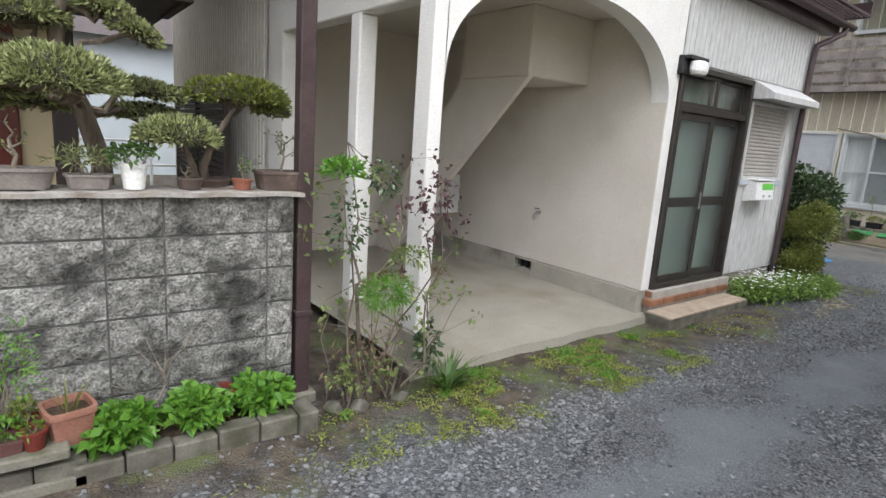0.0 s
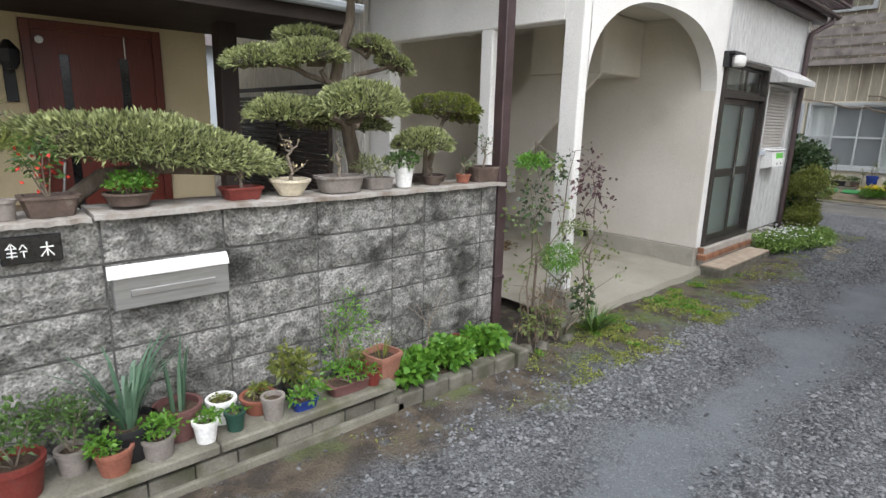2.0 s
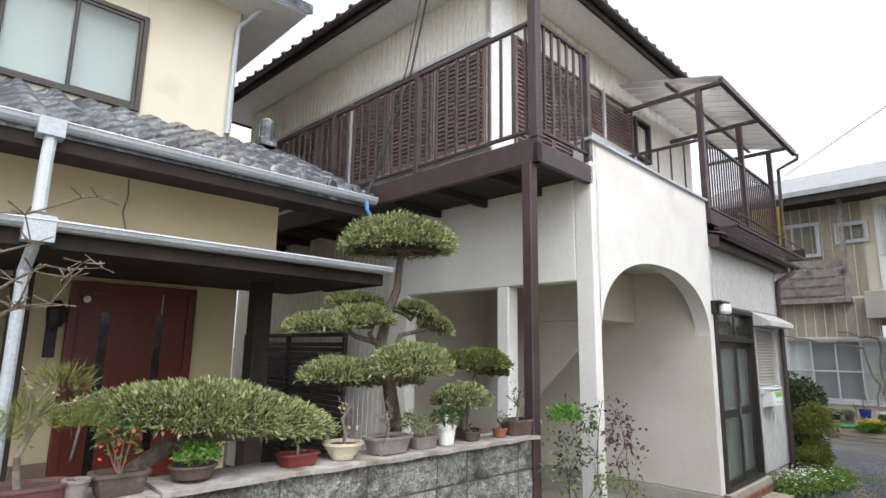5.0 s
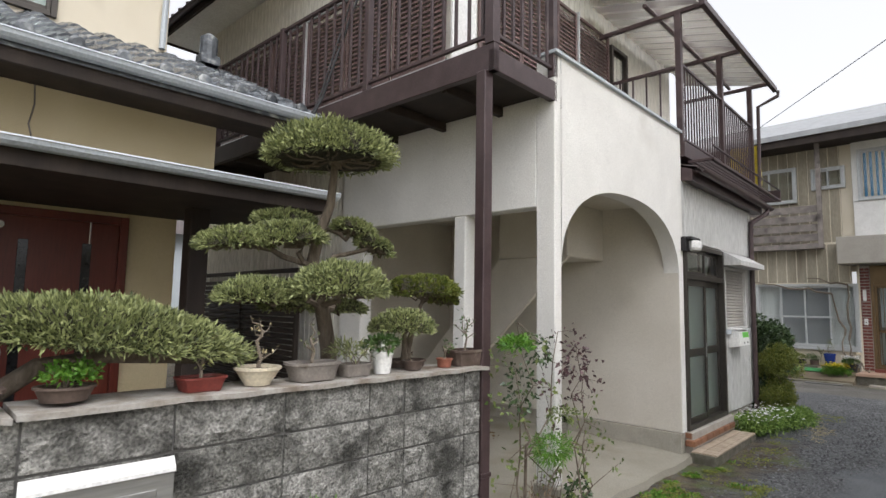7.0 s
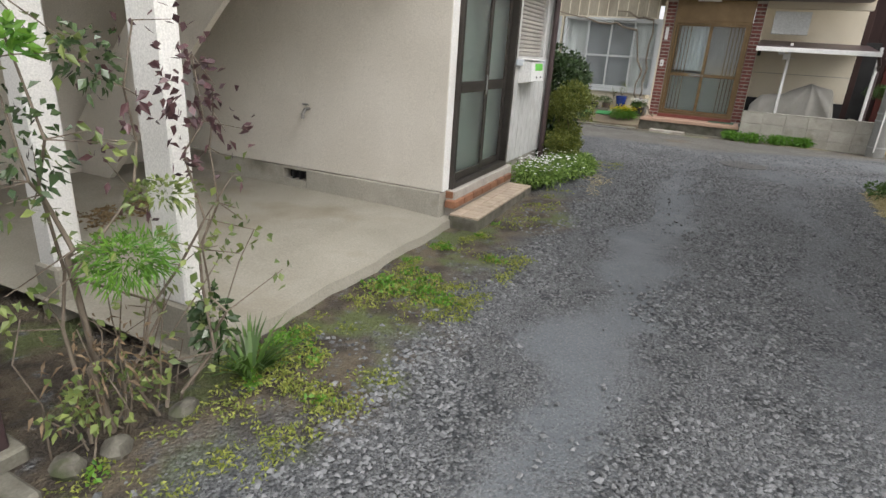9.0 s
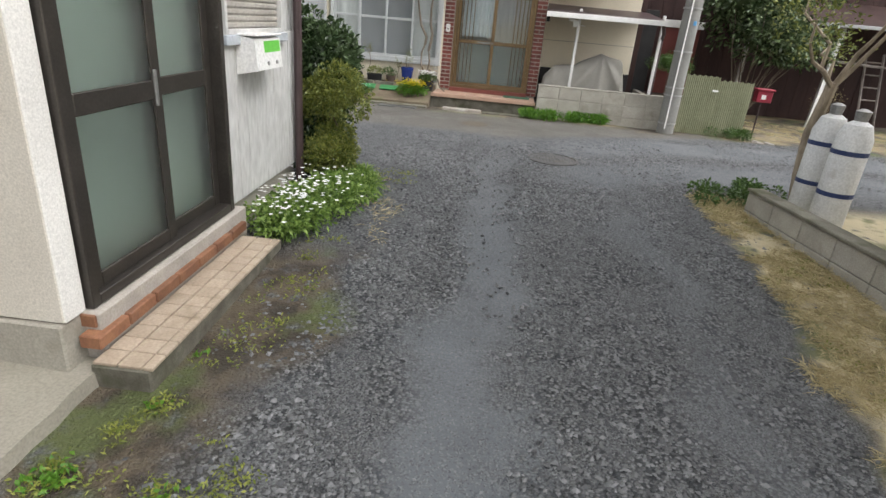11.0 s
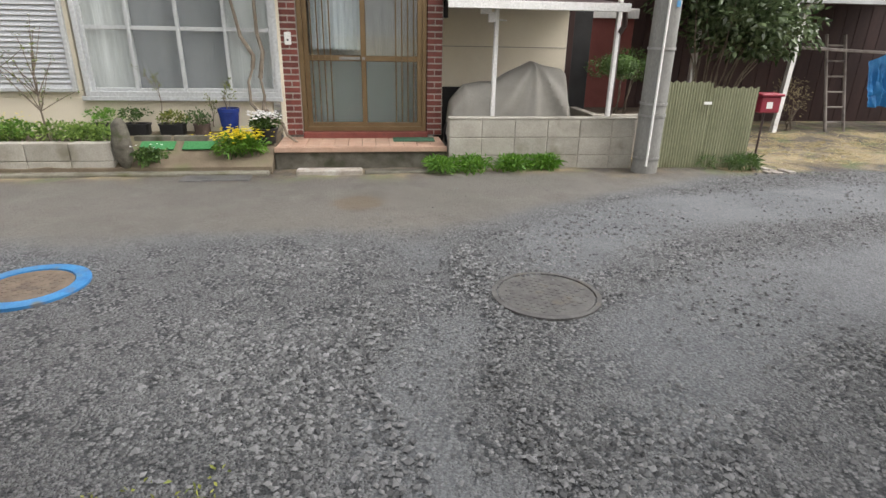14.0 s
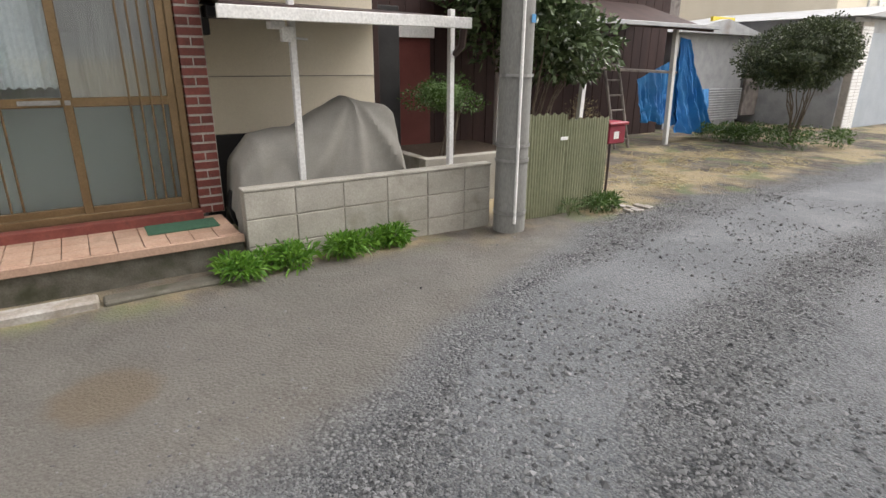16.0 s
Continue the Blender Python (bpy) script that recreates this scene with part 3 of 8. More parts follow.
    soil = mix(math_("MULTIPLY", far, smooth(nz(0.9, 5.0), 0.46, 0.6)), soil, rgb((0.34, 0.27, 0.15)))
    soil = mix(math_("MULTIPLY", smooth(nz(2.1, 6.0), 0.52, 0.64), 0.8), soil, rgb((0.11, 0.14, 0.045)))
    col = mix(math_("MULTIPLY", earth, smooth(nz(9.0, 6.0), 0.24, 0.46)), col, soil)
    # one round rusty-brown stain on the cross road
    dx, dy = math_("SUBTRACT", X, 11.31), math_("SUBTRACT", Y, 1.65)
    rr = math_("SQRT", math_("ADD", math_("MULTIPLY", dx, dx), math_("MULTIPLY", dy, dy)))
    spot = math_("SUBTRACT", 1.0, smooth(math_("ADD", rr, math_("MULTIPLY_ADD", nz(9.0, 3.0), 0.1, -0.05)), 0.17, 0.26))
    col = mix(math_("MULTIPLY", spot, 0.7), col, rgb((0.11, 0.085, 0.055)))
    col = mix(1.0, col, mix(nz(0.6, 5.0), rgb((0.82, 0.83, 0.85)), rgb((1.15, 1.14, 1.12))), "MULTIPLY")
    l.new(col, b.inputs["Base Color"])
    wet = math_("MULTIPLY", flat, smooth(nz(1.1, 4.0), 0.42, 0.6))
    l.new(math_("MULTIPLY_ADD", wet, -0.34, 0.9), b.inputs["Roughness"])
    bump = n.new("ShaderNodeBump")
    bump.inputs["Distance"].default_value = 0.02
    l.new(math_("MULTIPLY_ADD", flat, -0.7, 1.0), bump.inputs["Strength"])
    hgt = math_("ADD", math_("MULTIPLY", vor.outputs["Distance"], -1.0), math_("MULTIPLY", vor2.outputs["Distance"], -0.5))
    l.new(hgt, bump.inputs["Height"])
    l.new(bump.outputs[0], b.inputs["Normal"])
    return m


def spread(lo, hi, step, far):
    core_ = list(np.arange(lo, hi + 1e-6, step))
    grow, s, a, b = [], step * 2, lo, hi
    left, right = [], []
    while b < far:
        a, b = a - s, b + s
        left.append(a)
        right.append(b)
        s *= 1.6
    return left[::-1] + core_ + right


def build_ground():
    xs, ys = spread(-3.0, 14.0, 0.09, 900), spread(-3.0, 4.5, 0.09, 900)
    g = Geo()
    for x in xs:
        for y in ys:
            z = ground_z(x, y)
            if -4 < x < 15 and -4 < y < 5:
                z += 0.012 * noise.noise((x * 1.3, y * 1.3, 0)) + 0.006 * noise.noise((x * 4, y * 4, 3))
                if x < 10.5:
                    z -= 0.012 * math.exp(-((y - 1.25) / 0.3) ** 2)
            g.v.append((x, y, z))
    k = len(ys)
    g.f = [(i * k + j, (i + 1) * k + j, (i + 1) * k + j + 1, i * k + j + 1) for i in range(len(xs) - 1) for j in range(k - 1)]
    solid("ground", g, ground_material(), "grey gravel lane with worn damp wheel tracks and mossy verges", "ground", kind="structure", smooth=True)


build_ground()


# ---- pieces for buildings ----
def siding(g, x0, x1, z0, z1, y=0.0, pitch=0.1, depth=0.012, along="x", sign=-1, cut=(0.82, 0.87, 0.95)):
    """A ribbed sheet; sign: the way that it faces across."""
    n = max(1, int((x1 - x0) / pitch))
    us = []
    for i in range(n):
        a = x0 + (x1 - x0) * i / n
        w = (x1 - x0) / n
        us += [(a, 0), (a + w * cut[0], 0), (a + w * cut[1], 1), (a + w * cut[2], 1)]
    us.append((x1, 0))
    def P(u, d, z):
        q = y - sign * d * depth
        return (u, q, z) if along == "x" else (q, u, z)
    lo, hi = [P(u, d, z0) for u, d in us], [P(u, d, z1) for u, d in us]
    return g.strip(lo, hi)


def corrugated(g, p0, p1, z0, z1, waves, amp):
    p0, p1 = Vector(p0), Vector(p1)
    side = (p1 - p0).normalized().cross(Vector((0, 0, 1)))
    n = waves * 6
    row = [p0 + (p1 - p0) * i / n + side * amp * math.sin(i / 6 * 2 * math.pi) for i in range(n + 1)]
    return g.strip([(p.x, p.y, z0) for p in row], [(p.x, p.y, z1 + 0.01 * math.sin(i * 0.37)) for i, p in enumerate(row)])


def frame_box(g, x0, x1, z0, z1, w, y0, y1):
    g.box(x0, x0 + w, y0, y1, z0, z1)
    g.box(x1 - w, x1, y0, y1, z0, z1)
    g.box(x0 + w, x1 - w, y0, y1, z0, z0 + w)
    return g.box(x0 + w, x1 - w, y0, y1, z1 - w, z1)


def shade_off(ob):
    ob.visible_shadow = False
    return ob


SLATS = {}


def shutter(parent, m, w, h, pitch=0.052):
    """A louvred shutter door in its frame, facing -y, its lower left corner at m."""
    fr = part("shutter", frame_box(Geo(), 0, w, 0, h, 0.035, 0, 0.03), M_LOUVRE, parent, "brown louvred metal shutter", m)
    key = round(w, 2)
    if key not in SLATS:
        g = Geo()
        g.add([(0.036, 0.001, 0), (w - 0.036, 0.001, 0), (w - 0.036, 0.022, 0.04), (0.036, 0.022, 0.04), (0.036, 0.005, -0.004), (w - 0.036, 0.005, -0.004), (w - 0.036, 0.026, 0.036), (0.036, 0.026, 0.036)], [(0, 1, 2, 3), (7, 6, 5, 4), (0, 4, 5, 1), (3, 2, 6, 7)])
        SLATS[key] = mesh("slat", g, M_LOUVRE)
    for i in range(int((h - 0.08) / pitch)):
        part("slat", SLATS[key], None, fr, m=pose(0, 0, 0.04 + i * pitch))
    return fr


def railing(parent, m, length, z0, z1, pitch, post_at=(), bar=0.011, name="railing"):
    """A metal railing along +x from m: rails are one mesh, each upright a part of it."""
    g = Geo().box(0, length, -0.02, 0.02, z1 - 0.035, z1)
    r = part(name, g, M_BROWN, parent, "brown painted metal railing", m)
    part("bottom_rail", Geo().box(0, length, -0.014, 0.014, z0 + 0.06, z0 + 0.09), M_BROWN, r)
    b = mesh("baluster", Geo().box(-bar, bar, -bar, bar, z0 + 0.09, z1 - 0.035, 0.002), M_BROWN)
    for i in range(1, int(length / pitch)):
        part("baluster", b, None, r, m=pose(i * length / int(length / pitch), 0, 0))
    for p in post_at:
        part("post", Geo().box(p - 0.03, p + 0.03, -0.03, 0.03, z0, z1 + 0.01), M_BROWN, r)
    return r


def window(parent, m, w, h, sashes, sash_mat, curtain, rail=None, glass=None, label="", frame_w=0.05, pleat=0.012):
    """A sliding window facing -y: outer frame, each sash with its pane, and a curtain behind."""
    wf = part("window", frame_box(Geo(), 0, w, 0, h, frame_w, -0.03, 0.07), sash_mat, parent, label, m)
    k = (w - 2 * frame_w) / sashes
    for i in range(sashes):
        y = -0.005 if i % 2 else 0.03
        x0 = frame_w + i * k - (0.02 if i else 0)
        x1 = frame_w + (i + 1) * k + (0.02 if i < sashes - 1 else 0)
        g = frame_box(Geo(), x0, x1, frame_w, h - frame_w, 0.035, y - 0.012, y + 0.012)
        if rail:
            g.box(x0 + 0.035, x1 - 0.035, y - 0.01, y + 0.01, rail - 0.02, rail + 0.02)
        part("sash", g, sash_mat, wf)
        shade_off(part("pane", Geo().box(x0 + 0.035, x1 - 0.035, y - 0.002, y + 0.002, frame_w + 0.035, h - frame_w - 0.035, 0.0005), glass or M_GLASS, wf))
    n = 40
    c = Geo().strip([(frame_w + (w - 2 * frame_w) * i / n, 0.1 + pleat * math.sin(i * 1.9), frame_w) for i in range(n + 1)], [(frame_w + (w - 2 * frame_w) * i / n, 0.1 + pleat * math.sin(i * 1.9), h - frame_w) for i in range(n + 1)])
    part("curtain", c, curtain, wf)
    part("reveal", Geo().box(0.01, w - 0.01, 0.14, 0.16, 0.01, h - 0.01), M_DARK, wf)
    return wf


# ---- the white two-storey house with the arched carport ----
HA = pose(1.96, 2.78, 0, 0, 0, 2.0)
house_a = thing("house", "white plastered two-storey house with an arched carport and brown balconies", "house", HA)


def arch_z(u):
    t = min(1.0, abs(u - 1.35) / 1.25)
    return 1.83 + 0.75 * (1 - t ** 2.3) ** (1 / 2.3)


def build_house_a():
    H = house_a
    T = 0.17
    g = Geo()
    us = [0.1 + 2.5 * (0.5 - 0.5 * math.cos(math.pi * i / 40)) for i in range(41)]
    lo_f, hi_f = [(u, 0, arch_z(u)) for u in us], [(u, 0, 3.53) for u in us]
    lo_b, hi_b = [(u, T, arch_z(u)) for u in us], [(u, T, 3.53) for u in us]
    g.strip(lo_f, hi_f).strip(hi_b, lo_b).strip(lo_b, lo_f)
    part("pier", Geo().box(0, 0.1, 0, T, 0.2, 3.53, 0.008).box(2.6, 2.72, 0, T, 0.19, 3.53, 0.003), M_PLASTER, H, "white textured plaster pillar")
    part("arch_wall", weld(g), M_PLASTER, H, "white textured plaster wall with a wide arch", smooth=True)
    part("pillar_foot", Geo().box(-0.015, 0.13, -0.02, 0.19, -0.12, 0.2, 0.012), M_CONC, H, "grey concrete footing of the pillar")
    part("pillar_foot", Geo().box(-0.02, 0.17, 0.88, 1.06, -0.12, 0.18, 0.012), M_CONC, H, "grey concrete footing of the pillar")
    part("coping", Geo().box(-0.02, 2.74, -0.03, 0.2, 3.53, 3.56), M_GUTTER, H, "pale metal coping on the parapet")
    # left side: lintel, pillar, long wall, ribbed sheets
    g = Geo().box(0, 0.15, T, 2.35, 2.31, 3.3, 0.01).box(0, 0.15, 0.9, 1.04, -0.05, 2.31, 0.012).box(0, 0.15, 2.32, 2.68, -0.1, 3.3, 0.01)
    part("wall", g, M_PLASTER, H, "white plaster side wall with two openings")
    g = siding(Geo(), 2.7, 6.5, 0.25, 3.25, 0.0, 0.09, 0.014, "y", -1)
    g.box(0.03, 0.12, 2.68, 6.5, -0.1, 3.3)
    part("siding", g, M_SIDING, H, "beige ribbed metal siding")
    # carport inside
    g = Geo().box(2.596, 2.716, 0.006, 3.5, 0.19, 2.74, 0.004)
    part("inner_wall", g, M_INNER, H, "textured plaster wall of the carport, its shade in the beige colour")
    g = Geo().box(2.575, 2.73, 0.01, 1.4, -0.12, 0.185, 0.008).box(2.575, 2.73, 1.66, 3.4, -0.12, 0.185, 0.008).box(2.575, 2.73, 1.4, 1.66, -0.12, 0.07).box(2.575, 2.73, 1.4, 1.66, 0.165, 0.185)
    part("plinth", g, M_PLINTH, H, "bare mortar plinth with a vent opening")
    part("vent", Geo().box(2.66, 2.7, 1.41, 1.65, 0.07, 0.165).box(2.6, 2.66, 1.49, 1.5, 0.07, 0.165).box(2.6, 2.66, 1.57, 1.58, 0.07, 0.165), M_BLACK, H, "dark underfloor vent opening")
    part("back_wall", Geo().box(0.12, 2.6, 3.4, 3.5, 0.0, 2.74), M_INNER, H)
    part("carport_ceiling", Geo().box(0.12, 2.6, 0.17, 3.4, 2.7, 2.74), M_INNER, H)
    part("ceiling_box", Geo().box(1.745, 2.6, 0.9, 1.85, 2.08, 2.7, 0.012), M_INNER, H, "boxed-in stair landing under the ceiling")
    # the solid side of the inside stairs slopes down towards the back, with lap boards at its foot
    prof = [(0.905, 2.078), (1.84, 2.078), (3.38, 0.42), (3.38, 0.0), (3.0, 0.0)]
    g = Geo().add([(1.745, v, z) for v, z in prof] + [(1.8, v, z) for v, z in prof], [(0, 1, 2, 3, 4), (9, 8, 7, 6, 5), (0, 4, 9, 5), (0, 5, 6, 1), (1, 6, 7, 2)])
    part("stair_side", g, M_INNER, H, "pale plastered sloping side of the inside stairs")
    for k in range(3):
        z = 0.58 + 0.15 * k
        part("lap_board", Geo().add([(1.8, 2.455, z), (2.33, 2.455, z), (2.33, 2.48, z + 0.16), (1.8, 2.48, z + 0.16), (1.8, 2.5, z), (2.33, 2.5, z), (2.33, 2.5, z + 0.16), (1.8, 2.5, z + 0.16)], [(0, 1, 2, 3), (4, 7, 6, 5), (0, 4, 5, 1), (1, 5, 6, 2), (2, 6, 7, 3)]), M_WHITESIDE, H, "off-white lap board below the stairs")
    # door side front wall
    g = Geo().box(4.13, 5.45, 0.02, 0.14, 0.2, 1.27).box(4.13, 4.2, 0.02, 0.14, 1.27, 2.08).box(5.13, 5.45, 0.02, 0.14, 1.27, 2.08).box(2.72, 5.45, 0.02, 0.14, 2.28, 3.0).box(4.13, 5.45, 0.02, 0.14, 2.08, 2.28)
    part("wall", g, M_WHITESIDE, H)
    g = siding(Geo(), 2.73, 5.45, 2.3, 2.98, 0.0, 0.085, 0.012)
    siding(g, 4.16, 5.45, 0.2, 1.27, 0.0, 0.16, 0.012, cut=(0.93, 0.94, 0.98))
    part("siding", g, M_WHITESIDE, H, "white ribbed siding panels")
    part("plinth", Geo().box(4.13, 5.45, 0.03, 0.14, -0.1, 0.2), M_PLINTH, H)
    part("corner_board", Geo().box(5.43, 5.49, -0.02, 0.1, 0.2, 2.98), M_WHITESIDE, H)
    g = siding(Geo(), 0.1, 6.5, 0.2, 3.2, 5.46, 0.1, 0.014, "y", 1)
    g.box(5.36, 5.44, 0.1, 6.5, -0.1, 3.3).box(0.05, 5.44, 6.42, 6.5, -0.1, 3.3)
    part("siding", g, M_SIDING, H)
    part("room_lining", Geo().box(2.8, 5.3, 1.2, 1.25, 0.0, 2.6).box(2.75, 5.35, 0.2, 1.2, 0.1, 0.15).box(2.75, 5.35, 0.15, 1.2, 2.6, 2.62), M_INNER, H)
    # sliding front door
    d = part("door", frame_box(Geo(), 2.73, 4.12, 0.19, 2.27, 0.05, -0.03, 0.09).box(2.78, 4.07, -0.02, 0.08, 1.86, 1.92), M_BRONZE, H, "dark bronze sliding glass door with a transom")
    for i, (x0, x1, y) in enumerate(((2.78, 3.47, 0.0), (3.39, 4.07, 0.04))):
        g = frame_box(Geo(), x0, x1, 0.24, 1.86, 0.07, y, y + 0.03).box(x0 + 0.07, x1 - 0.07, y, y + 0.03, 0.98, 1.07)
        leaf = part("door_leaf", g, M_BRONZE, d)
        shade_off(part("pane", Geo().box(x0 + 0.07, x1 - 0.07, y + 0.012, y + 0.016, 0.31, 0.98, 0.0005), M_FROST, leaf))
        shade_off(part("pane", Geo().box(x0 + 0.07, x1 - 0.07, y + 0.012, y + 0.016, 1.07, 1.79, 0.0005), M_FROST, leaf))
        part("transom_sash", frame_box(Geo(), x0, x1, 1.92, 2.22, 0.035, y, y + 0.03), M_BRONZE, d)
        shade_off(part("pane", Geo().box(x0 + 0.035, x1 - 0.035, y + 0.012, y + 0.016, 1.955, 2.185, 0.0005), M_GLASS, d))
    part("handle", Geo().box(3.4, 3.425, -0.012, 0.0, 0.95, 1.12), M_STEEL, d)
    n = 30
    part("curtain", Geo().strip([(2.78 + 1.29 * i / n, 0.16 + 0.015 * math.sin(i * 1.7), 0.24) for i in range(n + 1)], [(2.78 + 1.29 * i / n, 0.16 + 0.015 * math.sin(i * 1.7), 2.2) for i in range(n + 1)]), M_GREENCURT, d)
    # roller shutter with hood and sill
    s = part("roller_shutter", frame_box(Geo(), 4.18, 5.14, 1.26, 2.08, 0.03, -0.02, 0.06), M_WHITESIDE, H, "beige roller window shutter, closed")
    sl = mesh("slat", Geo().add([(4.21, 0.005, 0), (5.11, 0.005, 0), (5.11, -0.008, 0.012), (4.21, -0.008, 0.012), (5.11, -0.008, 0.03), (4.21, -0.008, 0.03), (5.11, 0.005, 0.04), (4.21, 0.005, 0.04)], [(0, 1, 2, 3), (3, 2, 4, 5), (5, 4, 6, 7)]), M_SLAT)
    for i in range(19):
        part("slat", sl, None, s, m=pose(0, 0.02, 1.29 + i * 0.04))
    g = Geo().add([(4.15, -0.22, 2.1), (5.35, -0.22, 2.1), (5.35, 0.02, 2.1), (4.15, 0.02, 2.1), (4.15, -0.22, 2.16), (5.35, -0.22, 2.16), (5.35, 0.02, 2.3), (4.15, 0.02, 2.3)], [(0, 1, 5, 4), (4, 5, 6, 7), (3, 2, 1, 0), (1, 2, 6, 5), (0, 4, 7, 3)])
    part("shutter_hood", g, M_WHITESIDE, H, "white sheet-metal hood above the shutter")
    part("window_sill", Geo().box(4.15, 5.2, -0.035, 0.02, 1.2, 1.26), M_GUTTER, H)
    # small pent roof over the door side
    g = Geo()
    x0, x1 = 2.73, 5.8
    g.add([(x0, -0.12, 2.97), (x1, -0.12, 2.97), (x1, -0.12, 3.1), (x0, -0.12, 3.1), (x0, 0.2, 3.0), (x1, 0.2, 3.0), (x0, 0.3, 3.25), (x1, 0.3, 3.25)], [(0, 1, 2, 3), (3, 2, 7, 6), (0, 4, 5, 1), (1, 5, 7, 2), (0, 3, 6, 4)])
    pr = part("pent_roof", g, M_BROWN, H, "narrow brown tiled pent roof")
    tg = Geo()
    nn = 9
    for j in range(2):
        prof = [(0.27 * i / nn, 0.022 * math.sin(2 * math.pi * i / nn)) for i in range(nn + 1)]
        y0, y1, zz = -0.17 + 0.25 * j, 0.1 + 0.25 * j, 3.125 + 0.09 * j
        tg.strip([(u, y0, zz + h) for u, h in prof], [(u, y1, zz + 0.07 + h) for u, h in prof])
        tg.strip([(u, y0, zz - 0.025 + h) for u, h in prof], [(u, y0, zz + h) for u, h in prof])
    tm = mesh("roof_tile", tg, M_TILEA)
    for i in range(11):
        part("roof_tile", tm, None, pr, m=pose(2.76 + i * 0.272, 0, 0))
    gut = [( -0.055 * math.cos(a), -0.05 * math.sin(a)) for a in [math.pi * k / 6 for k in range(7)]]
    part("gutter", Geo().strip([(2.75, -0.2 + p, 3.1 + q) for p, q in gut], [(5.95, -0.2 + p, 3.08 + q) for p, q in gut]), M_BROWN, H, "brown half-round gutter")
    part("downpipe", Geo().tube([(5.75, -0.2, 3.06), (5.72, -0.2, 2.98), (5.39, -0.06, 2.8), (5.38, -0.05, 2.6), (5.38, -0.05, -0.1)], 0.034, 8), M_BROWN, H, "dark brown rain downpipe")
    # wall lamp beside the door
    lp = part("wall_lamp", Geo().box(2.66, 2.78, -0.05, 0.0, 2.17, 2.33).box(2.68, 2.98, -0.11, -0.02, 2.3, 2.33), M_BLACK, H, "black wall lamp with a white shade")
    part("shade", Geo().lathe([(0.055, 0), (0.07, 0.03), (0.07, 0.1), (0.05, 0.115)], 2.86, -0.09, 2.18, 14, 1.7, 0.9), M_WHITE, lp, "white lamp shade")
    # brick sill and tiled step at the door
    br = mesh("brick", Geo().box(0, 0.205, 0, 0.095, 0, 0.06, 0.005), M_BRICKBR)
    base = part("door_sill", Geo().box(2.7, 4.2, -0.07, 0.1, -0.1, 0.185), M_JOINT, H, "brown brick sill under the door")
    for r in range(2):
        for i in range(7):
            part("brick", br, None, base, m=pose(2.69 + i * 0.214 - (0.0 if r else 0.05), -0.1 + r * 0.045, 0.05 + r * 0.072))
    # upper storey
    g = Geo().box(0.0, 5.45, 1.12, 1.22, 3.25, 5.7).box(0.02, 0.12, 1.2, 6.5, 3.25, 5.7).box(5.33, 5.43, 1.2, 6.5, 3.25, 5.7).box(0.02, 5.43, 6.4, 6.5, 3.25, 5.7)
    part("upper_wall", g, M_SIDING, H, "beige upper wall")
    g = siding(Geo(), 0.35, 5.45, 3.3, 5.68, 1.11, 0.13, 0.012)
    siding(g, 1.12, 6.5, 3.3, 5.68, 0.0, 0.09, 0.012, "y", -1)
    part("siding", g, M_SIDING, H, "beige ribbed metal siding")
    part("deck", Geo().box(0.05, 5.5, 0.16, 1.15, 3.22, 3.32).box(0.16, 5.35, 1.15, 6.4, 2.76, 3.22), M_CONC, H)
    part("corner_board", Geo().box(0.0, 0.36, 1.095, 1.12, 3.32, 5.6), M_WHITE, H, "white painted panel by the corner")
    for i, (u, w) in enumerate(((0.37, 0.72), (1.1, 0.72), (1.84, 0.46), (2.32, 0.85))):
        zz = 3.5 if i < 2 else 4.5
        shutter(H, pose(u, 1.065, zz), w, 5.15 - zz if i < 2 else 0.68)
    part("window_frame", Geo().box(1.8, 3.2, 1.05, 1.1, 4.42, 4.49).box(2.29, 2.32, 1.04, 1.1, 4.49, 5.2), M_ALU, H)
    window(H, pose(3.22, 1.08, 4.5), 0.5, 0.62, 1, M_BRONZE, M_GREYCURT)
    for k, v in enumerate((1.17, 1.95, 2.73, 3.51, 4.29, 5.07)):
        ww = 0.74
        shutter(H, pose(-0.035, v + ww, 3.8, 0, 0, -90), ww, 1.15)
    part("window_frame", Geo().box(-0.05, 0.0, 1.1, 5.9, 4.95, 5.0).box(-0.05, 0.0, 1.1, 5.9, 3.74, 3.8).box(-0.06, 0.0, 3.47, 3.5, 3.8, 4.95), M_ALU, H, "aluminium shutter track")
    # left balcony on the brown post
    bl = part("balcony", Geo().box(-0.78, -0.72, 0.0, 5.6, 3.14, 3.34).box(-0.78, 0.04, 0.0, 0.05, 3.14, 3.3), M_BROWN, H, "brown steel balcony along the side wall")
    part("floor_sheet", Geo().box(-0.72, 0.0, 0.05, 5.6, 3.2, 3.26), M_DARK, bl)
    for i in range(8):
        part("joist", Geo().box(-0.72, 0.0, 0.5 + i * 0.65, 0.55 + i * 0.65, 3.12, 3.2), M_DARK, bl)
    railing(bl, pose(-0.75, 5.6, 0, 0, 0, -90), 5.6, 3.34, 4.36, 0.125, (0.05, 1.4, 2.8, 4.2), name="railing")
    railing(bl, pose(-0.75, 0.03, 0), 0.8, 3.34, 4.36, 0.11, (0.77,), name="railing")
    part("corner_post", Geo().box(-0.79, -0.71, 0.0, 0.08, 3.34, 5.2), M_BROWN, bl)
    # right balcony, its flower shelf and the milky lean-to roof
    br2 = part("balcony", Geo().box(2.72, 5.9, -0.02, 1.1, 3.3, 3.36).box(2.72, 5.9, -0.05, 0.02, 3.26, 3.44), M_BROWN, H, "brown steel balcony above the door")
